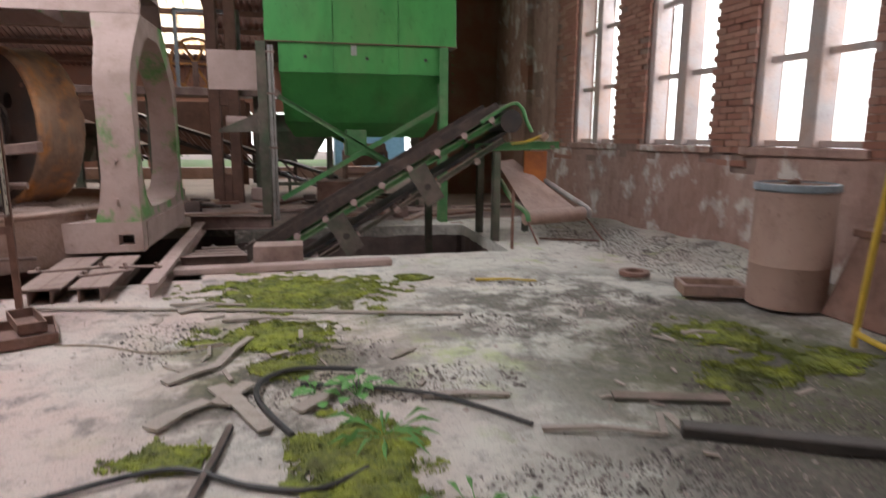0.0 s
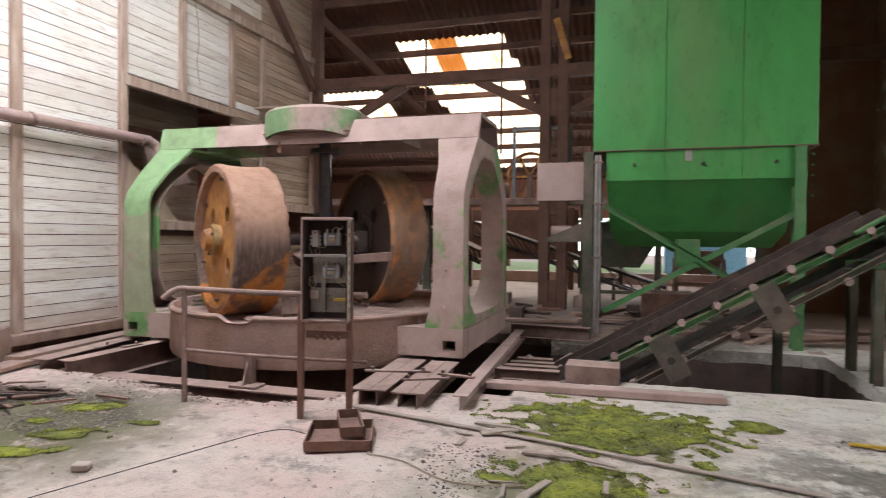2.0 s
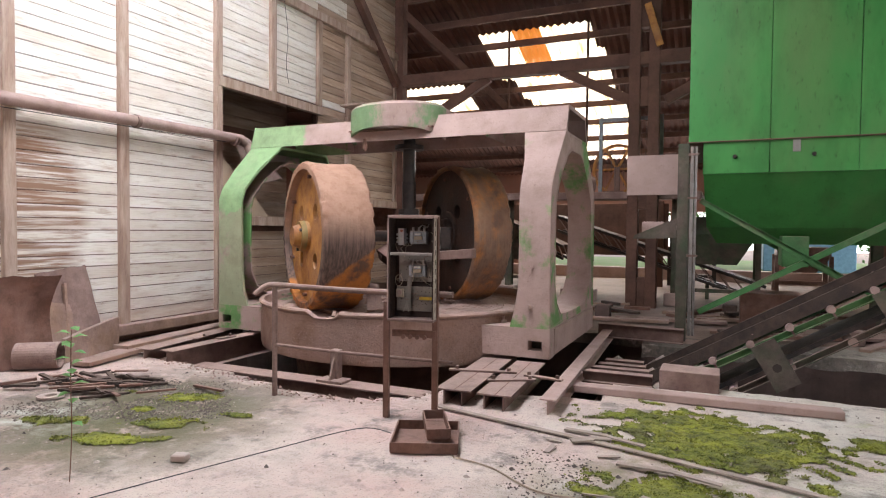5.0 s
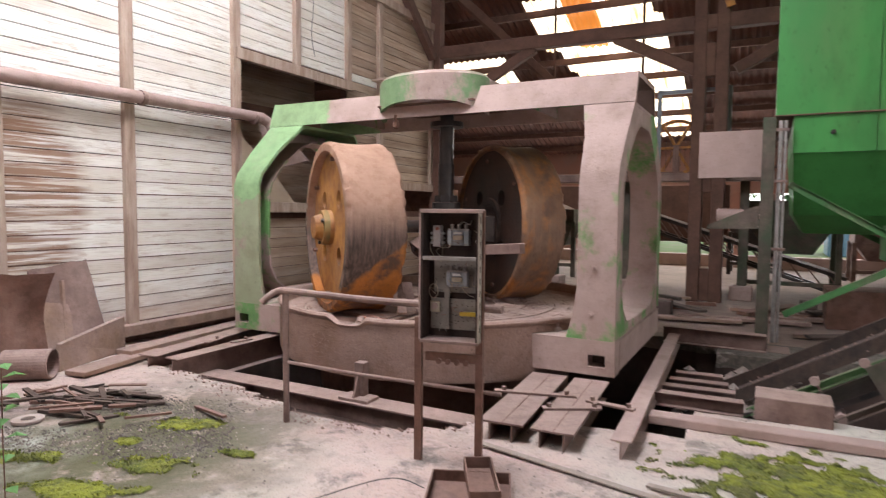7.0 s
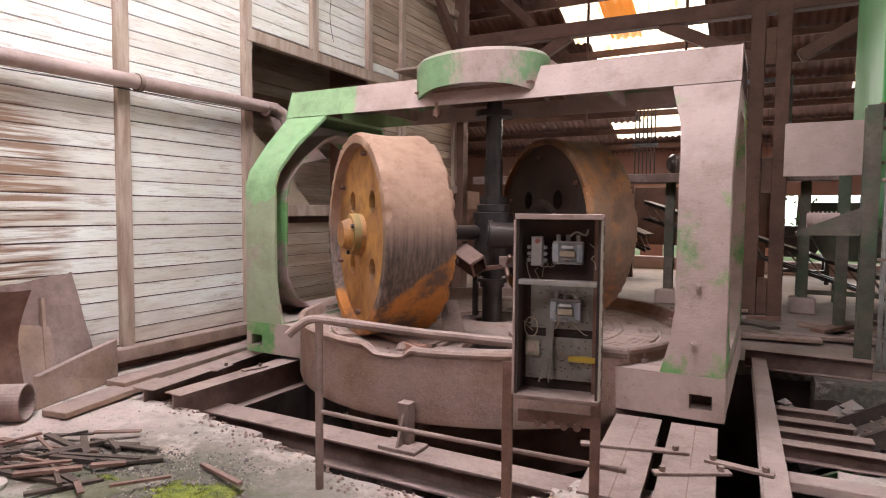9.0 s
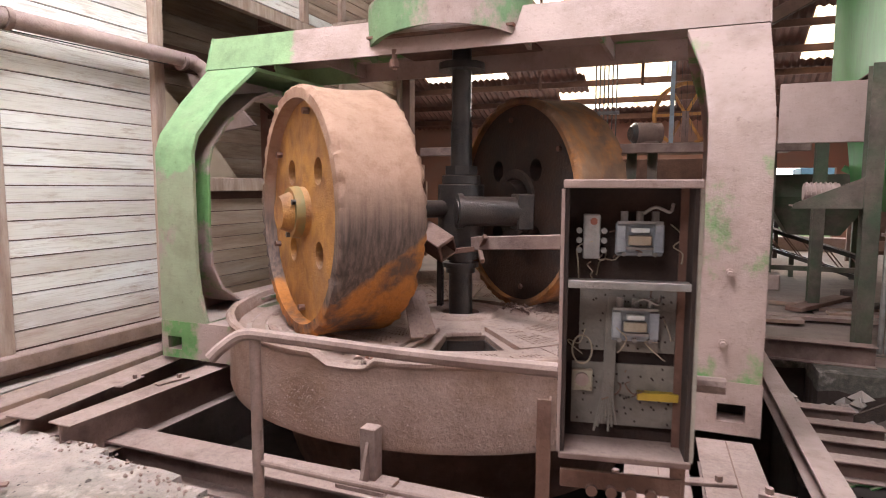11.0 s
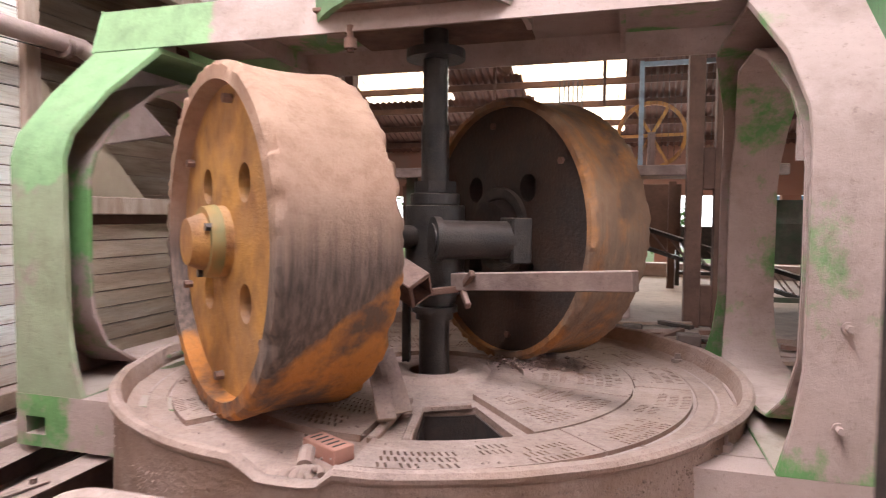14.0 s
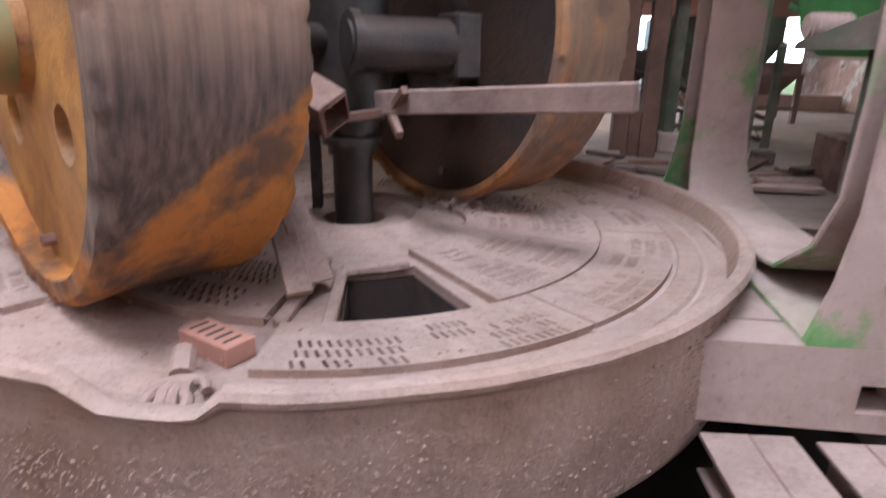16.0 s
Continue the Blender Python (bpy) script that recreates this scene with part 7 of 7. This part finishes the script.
weed("grass_tuft", 1.08, 4.02, 18, 0.05, 0.20, 0.010, "small tuft of green grass blades")
weed("grass_tuft", 1.35, 3.3, 14, 0.04, 0.15, 0.012, "small tuft of green grass blades")
sap = thing("sapling", "thin green sapling with a few leaves", "plant", (-2.83, 4.34, 0.0))
part("stem", pipe(B(), [(0, 0, 0), (0.01, 0.01, 0.3), (-0.01, 0.02, 0.6), (0.0, 0.02, 0.92)], 0.003, 6), M_rust, sap)
for k in range(14):
    zz = 0.35 + 0.6 * (k / 14) ** 0.6
    a = 2.4 * k
    bm = B()
    leaf(bm, (0, 0.02, zz), (math.cos(a), math.sin(a), 0.3), 0.10, 0.03)
    part("leaf", bm, M_leaf, sap)

# ---------------------------------------------------------------- behind the mill
plat = thing("machine_platform", "dusty timber and steel platform behind the mill", "platform")
part("edge_beam", bev(bar(B(), (-6.3, 15.45, 2.32), (0.3, 15.45, 2.30), 0.14, 0.16), 0.01), M_steel, plat)
part("deck", box(B(), -6.3, 0.3, 15.5, 18.2, 2.33, 2.38), M_wood, plat)
for x in (-5.6, -3.9, -2.4, -2.05, -0.2):
    part("post", section(B(), (x, 15.8, -0.02), (x, 15.8, 2.33), ibeam(0.16, 0.16)), M_darkgreen, plat)
    part("plinth", bev(box(B(), x - 0.2, x + 0.2, 15.6, 16.05, -0.02, 0.25), 0.02), M_portal, plat)
em = thing("electric_motor", "dusty electric motor on the platform", "motor")
part("body", rod(B(), (-2.35, 15.7, 2.58), (-1.95, 15.9, 2.58), 0.19, seg=24), M_steel, em, "", True)
part("end_bell", rod(B(), (-2.42, 15.66, 2.58), (-2.35, 15.7, 2.58), 0.12, 0.19, 24), M_oil, em, "", True)
part("foot", box(B(), -2.35, -1.95, 15.65, 15.95, 2.38, 2.44), M_steel, em)
fw = thing("flywheel", "yellow spoked flywheel behind a wire guard", "wheel", (-1.55, 16.6, 2.98))
wv = part("rim", lathe(B(), [(0.52, -0.05), (0.58, -0.05), (0.58, 0.05), (0.52, 0.05)], 40, "x"), M_wheelface, fw, "", True)
wv.matrix_basis = pose(0, 0, 0, 0, 0, 80)
for k in range(6):
    q = math.pi * k / 3
    sp = part("spoke", bar(B(), (0, 0, 0), (0, 0.53 * math.cos(q), 0.53 * math.sin(q)), 0.05, 0.05), M_wheelface, fw)
    sp.matrix_basis = pose(0, 0, 0, 0, 0, 80)
part("stand", box(B(), -0.3, 0.3, -0.08, 0.08, -0.6, -0.5), M_steel, fw)
part("leg", box(B(), -0.06, 0.06, -0.06, 0.06, -0.5, 0.05), M_steel, fw)
gf = thing("mesh_guard", "pale green angle frame with wire mesh", "guard")
for a, b in (((-1.75, 15.6, 2.38), (-1.75, 15.6, 4.0)), ((-0.5, 15.6, 2.38), (-0.5, 15.6, 4.0)), ((-1.75, 15.6, 3.95), (-0.5, 15.6, 3.95))):
    part("angle", bar(B(), a, b, 0.07, 0.07), M_bluegrey, gf)
for k in range(14):
    x = -1.7 + 1.15 * k / 13
    part("mesh_wire", bar(B(), (x, 15.62, 2.5), (x, 15.62, 3.9), 0.006, 0.006), M_oil, gf)
rods = thing("control_rods", "bundle of thin upright steel rods", "rods")
for k in range(6):
    part("rod", rod(B(), (-3.0 + 0.07 * k, 15.5, 2.3), (-3.0 + 0.07 * k, 15.5, 3.75), 0.012, seg=6), M_oil, rods)
part("clamp", box(B(), -3.05, -2.6, 15.47, 15.53, 2.9, 2.96), M_oil, rods)
for x in (-4.35, -2.35):
    tagged(part("hanger_rod", rod(B(), (x, 17.0, 3.6), (x, 17.0, roof_z(17.0)), 0.03, seg=8), M_beam), "thin dark rod hanging from the roof", "rod", "roof hanger rods")
lamp = thing("strip_lamp", "old wooden strip lamp hanging by the post", "lamp")
part("batten", bev(bar(B(), (-0.75, 14.9, 6.1), (-0.5, 14.95, 5.25), 0.14, 0.06), 0.006), M_wheelface, lamp)
part("bracket", bar(B(), (-0.62, 14.95, 5.7), (-0.62, 15.1, 5.7), 0.05, 0.05), M_beam, lamp)


def lattice_conveyor(name, a, b, label):
    """A far inclined conveyor with open latticed sides."""
    t = thing(name, label, "conveyor")
    A, Bv = Vector(a), Vector(b)
    n = 14
    for y in (-0.3, 0.3):
        o = Vector((0, y, 0))
        part("top_rail", bar(B(), A + o, Bv + o, 0.05, 0.07), M_oil, t)
        part("bottom_rail", bar(B(), A + o - Vector((0, 0, 0.35)), Bv + o - Vector((0, 0, 0.35)), 0.05, 0.07), M_oil, t)
        for k in range(n):
            p, q = A.lerp(Bv, k / n) + o, A.lerp(Bv, (k + 1) / n) + o
            part("lattice", bar(B(), p, q - Vector((0, 0, 0.35)), 0.025, 0.025), M_steel, t)
    part("belt", bar(B(), A + Vector((0, 0, 0.04)), Bv + Vector((0, 0, 0.04)), 0.5, 0.02), M_rubber, t)
    for f in (0.15, 0.75):
        p = A.lerp(Bv, f)
        part("trestle", bar(B(), (p.x, p.y, -0.02), (p.x, p.y, p.z - 0.3), 0.08, 0.08), M_darkgreen, t)
    return t


lattice_conveyor("lattice_conveyor", (-3.2, 18.0, 1.9), (1.6, 17.4, 0.35), "dark latticed conveyor sloping down to the yard")
lattice_conveyor("lattice_conveyor", (-6.0, 20.5, 2.1), (-3.4, 19.5, 1.1), "dark latticed conveyor under the platform")
for n, (x, y, w, d, h_, m) in enumerate(((0.6, 17.0, 1.6, 1.2, 1.9, M_darkgreen), (-0.1, 21.5, 1.2, 1.0, 1.4, M_oil), (-4.7, 18.5, 1.2, 1.0, 1.7, M_darkgreen), (-8.2, 17.5, 1.6, 1.2, 2.2, M_rust), (2.6, 20.5, 1.2, 1.0, 1.2, M_steel))):
    t = thing("crusher_hopper", "dark dusty machine hopper on a steel frame", "machine", (x, y, -0.02), 0, "machines in the back bay")
    bm = B()
    lo = [bm.verts.new(p) for p in ((-w / 4, -d / 4, h_ * 0.45), (w / 4, -d / 4, h_ * 0.45), (w / 4, d / 4, h_ * 0.45), (-w / 4, d / 4, h_ * 0.45))]
    hi = [bm.verts.new(p) for p in ((-w / 2, -d / 2, h_ * 0.8), (w / 2, -d / 2, h_ * 0.8), (w / 2, d / 2, h_ * 0.8), (-w / 2, d / 2, h_ * 0.8))]
    hh = [bm.verts.new(v.co + Vector((0, 0, h_ * 0.2))) for v in hi]
    for k in range(4):
        j = (k + 1) % 4
        bm.faces.new((lo[k], lo[j], hi[j], hi[k]))
        bm.faces.new((hi[k], hi[j], hh[j], hh[k]))
    bm.faces.new(lo[::-1])
    bm.faces.new(hh)
    part("hopper", bm, m, t)
    for sx in (-1, 1):
        for sy in (-1, 1):
            part("leg", box(B(), sx * w / 2 - 0.05, sx * w / 2 + 0.05, sy * d / 2 - 0.05, sy * d / 2 + 0.05, 0, h_ * 0.82), m, t)
    part("crossbar", bar(B(), (-w / 2, -d / 2, 0.3), (w / 2, -d / 2, 0.3), 0.08, 0.08), m, t)
for k in range(7):
    x, y = -2.2 + 1.1 * k + random.uniform(-0.2, 0.2), 12.2 + 0.45 * (k % 4)
    tagged(part("scrap_plank", bev(bar(B(), (x - 0.9, y, 0.03), (x + 0.9, y + random.uniform(-0.3, 0.3), 0.05), 0.2, 0.05), 0.006), M_wood if k % 2 else M_steel), "dusty plank lying behind the mill", "plank", "planks behind the mill")
clutter = random.Random(77)
for k in range(26):
    x, y, a, l = clutter.uniform(-2.3, 3.6), clutter.uniform(11.5, 15.0), clutter.gauss(0.1, 0.5), clutter.uniform(0.4, 1.3)
    dx, dy = l * math.cos(a) / 2, l * math.sin(a) / 2
    z0 = 0.02 + 0.05 * (k % 3)
    tagged(part("scrap_plank", bev(bar(B(), (x - dx, y - dy, z0), (x + dx, y + dy, z0 + clutter.uniform(0.0, 0.05)), clutter.uniform(0.08, 0.26), clutter.uniform(0.03, 0.06)), 0.005), (M_wood, M_rust, M_crust)[k % 3]), "dusty plank lying behind the mill", "plank", "planks behind the mill")
for k in range(9):
    x, y = clutter.uniform(-2.0, 3.2), clutter.uniform(12.0, 15.0)
    tagged(part("rubble_block", bev(box(B(), x - 0.13, x + 0.13, y - 0.1, y + 0.1, -0.02, clutter.uniform(0.1, 0.22)), 0.015), M_pitwall if k % 2 else M_steel), "dusty broken block on the dirty floor", "block", "blocks behind the mill")
tagged(part("wire_crate", bev(box(B(), 1.0, 1.9, 13.2, 13.9, -0.02, 0.55), 0.01), M_rust), "rusty crate standing under the hopper", "crate")
# added panel on posts that hides the bright yard under the platform
tagged(part("board_screen", bev(box(B(), -7.4, -0.7, 20.4, 20.5, 0.85, 2.35), 0.01), M_beam), "added dark panel that covers bright openings in the back bay", "screen", kind="structure")
for x in (-7.2, -4.0, -0.9):
    tagged(part("screen_post", box(B(), x - 0.08, x + 0.08, 20.25, 20.398, -0.02, 2.4), M_beam), "dark post of the added panel", "post", "screen posts", "structure")
tagged(part("low_wall", bev(box(B(), -6.3, 6, 23.2, 23.5, -0.02, 0.35), 0.02), M_portal), "low pale concrete kerb at the yard", "kerb", kind="structure")
tagged(part("blue_container", bev(box(B(), 2.2, 5.4, 30, 32, 0, 2.4), 0.03), M_blue), "blue steel container in the yard", "container")


def tree(x, y, hgt, seed):
    r = random.Random(seed)
    t = thing("tree", "leafy green tree beyond the yard", "tree", (x, y, -0.02), 0, "trees beyond the yard")
    part("trunk", rod(B(), (0, 0, 0), (0.1, 0, hgt * 0.6), 0.16, 0.06, 10), M_beam, t)
    for k in range(4):
        a = 1.6 * k
        part("limb", rod(B(), (0.05, 0, hgt * 0.35), (1.0 * math.cos(a), 1.0 * math.sin(a), hgt * 0.65), 0.06, 0.02, 8), M_beam, t)
    vs, fs = [], []
    cl = [(r.gauss(0, hgt * 0.16), r.gauss(0, hgt * 0.16), r.uniform(0.1, 0.95) * hgt, r.uniform(0.4, 0.9)) for k in range(20)]
    for n in range(2600):
        cx, cy, cz, cr = r.choice(cl)
        p = Vector((cx + r.gauss(0, cr * 0.5), cy + r.gauss(0, cr * 0.5), cz + r.gauss(0, cr * 0.45)))
        if p.z < 0.05:
            continue
        d1, d2 = Vector((r.gauss(0, 1), r.gauss(0, 1), r.gauss(0, 1))).normalized() * 0.12, Vector((r.gauss(0, 1), r.gauss(0, 1), r.gauss(0, 1))).normalized() * 0.07
        b = len(vs)
        vs += [p - d1, p + d2, p + d1, p - d2]
        fs.append((b, b + 1, b + 2, b + 3))
    me = bpy.data.meshes.new("crown")
    me.from_pydata([tuple(v) for v in vs], [], fs)
    me.materials.append(M_foliage)
    new("crown", me).parent = t


for n, (x, y, hgt) in enumerate(((-9, 33, 6), (-5.5, 34, 7), (-2.5, 36, 6), (0.3, 35, 7), (7, 36, 6), (-13, 32, 7))):
    tree(x, y, hgt, n)

# ---------------------------------------------------------------- bricks of the window wall
BL, BH = 0.25, 0.0755
piers = [(9.6, 10.45), (7.4, 8.02), (12.05, 12.8), (4.8, 5.85)]
shared = []
for k in range(6):
    bm = B()
    box(bm, -0.03, 0.0, 0.004, BL - 0.008, 0.004, BH - 0.006)
    for v in bm.verts:
        v.co += Vector((random.uniform(-0.005, 0.002), random.uniform(-0.004, 0.004), random.uniform(-0.002, 0.002)))
    me = bpy.data.meshes.new("brick")
    bmesh.ops.recalc_face_normals(bm, faces=bm.faces)
    bm.to_mesh(me)
    bm.free()
    me.materials.append(M_brick)
    shared.append(me)
rest = B()
count = 0
for n, (y0, y1) in enumerate(piers):
    for c in range(44):
        zz = SILL - 0.30 + c * BH
        if zz < SILL - 0.01 and random.random() < 0.45:
            continue
        y = y0 + (0.0 if c % 2 else -BL / 2) - 0.03
        while y < y1 - 0.05:
            yy = max(y, y0 - 0.05)
            ln = min(y + BL, y1 + 0.05) - yy
            if random.random() < 0.03:
                y += BL
                continue
            if n < 2 and count < 300 and abs(ln - BL) < 1e-4:
                o = new("brick", random.choice(shared))
                o.parent = wall_e
                o.matrix_basis = Matrix.Translation((EX + 0.018 + random.uniform(-0.006, 0.004), yy, zz))
                count += 1
            elif ln > 0.05:
                d = random.uniform(-0.006, 0.004)
                box(rest, EX - 0.012 + d, EX + 0.02, yy + 0.004, yy + ln - 0.006, zz + 0.004, zz + BH - 0.006)
            y += BL
tagged(part("bricks", rest, M_brick, wall_e), kind="stuff")
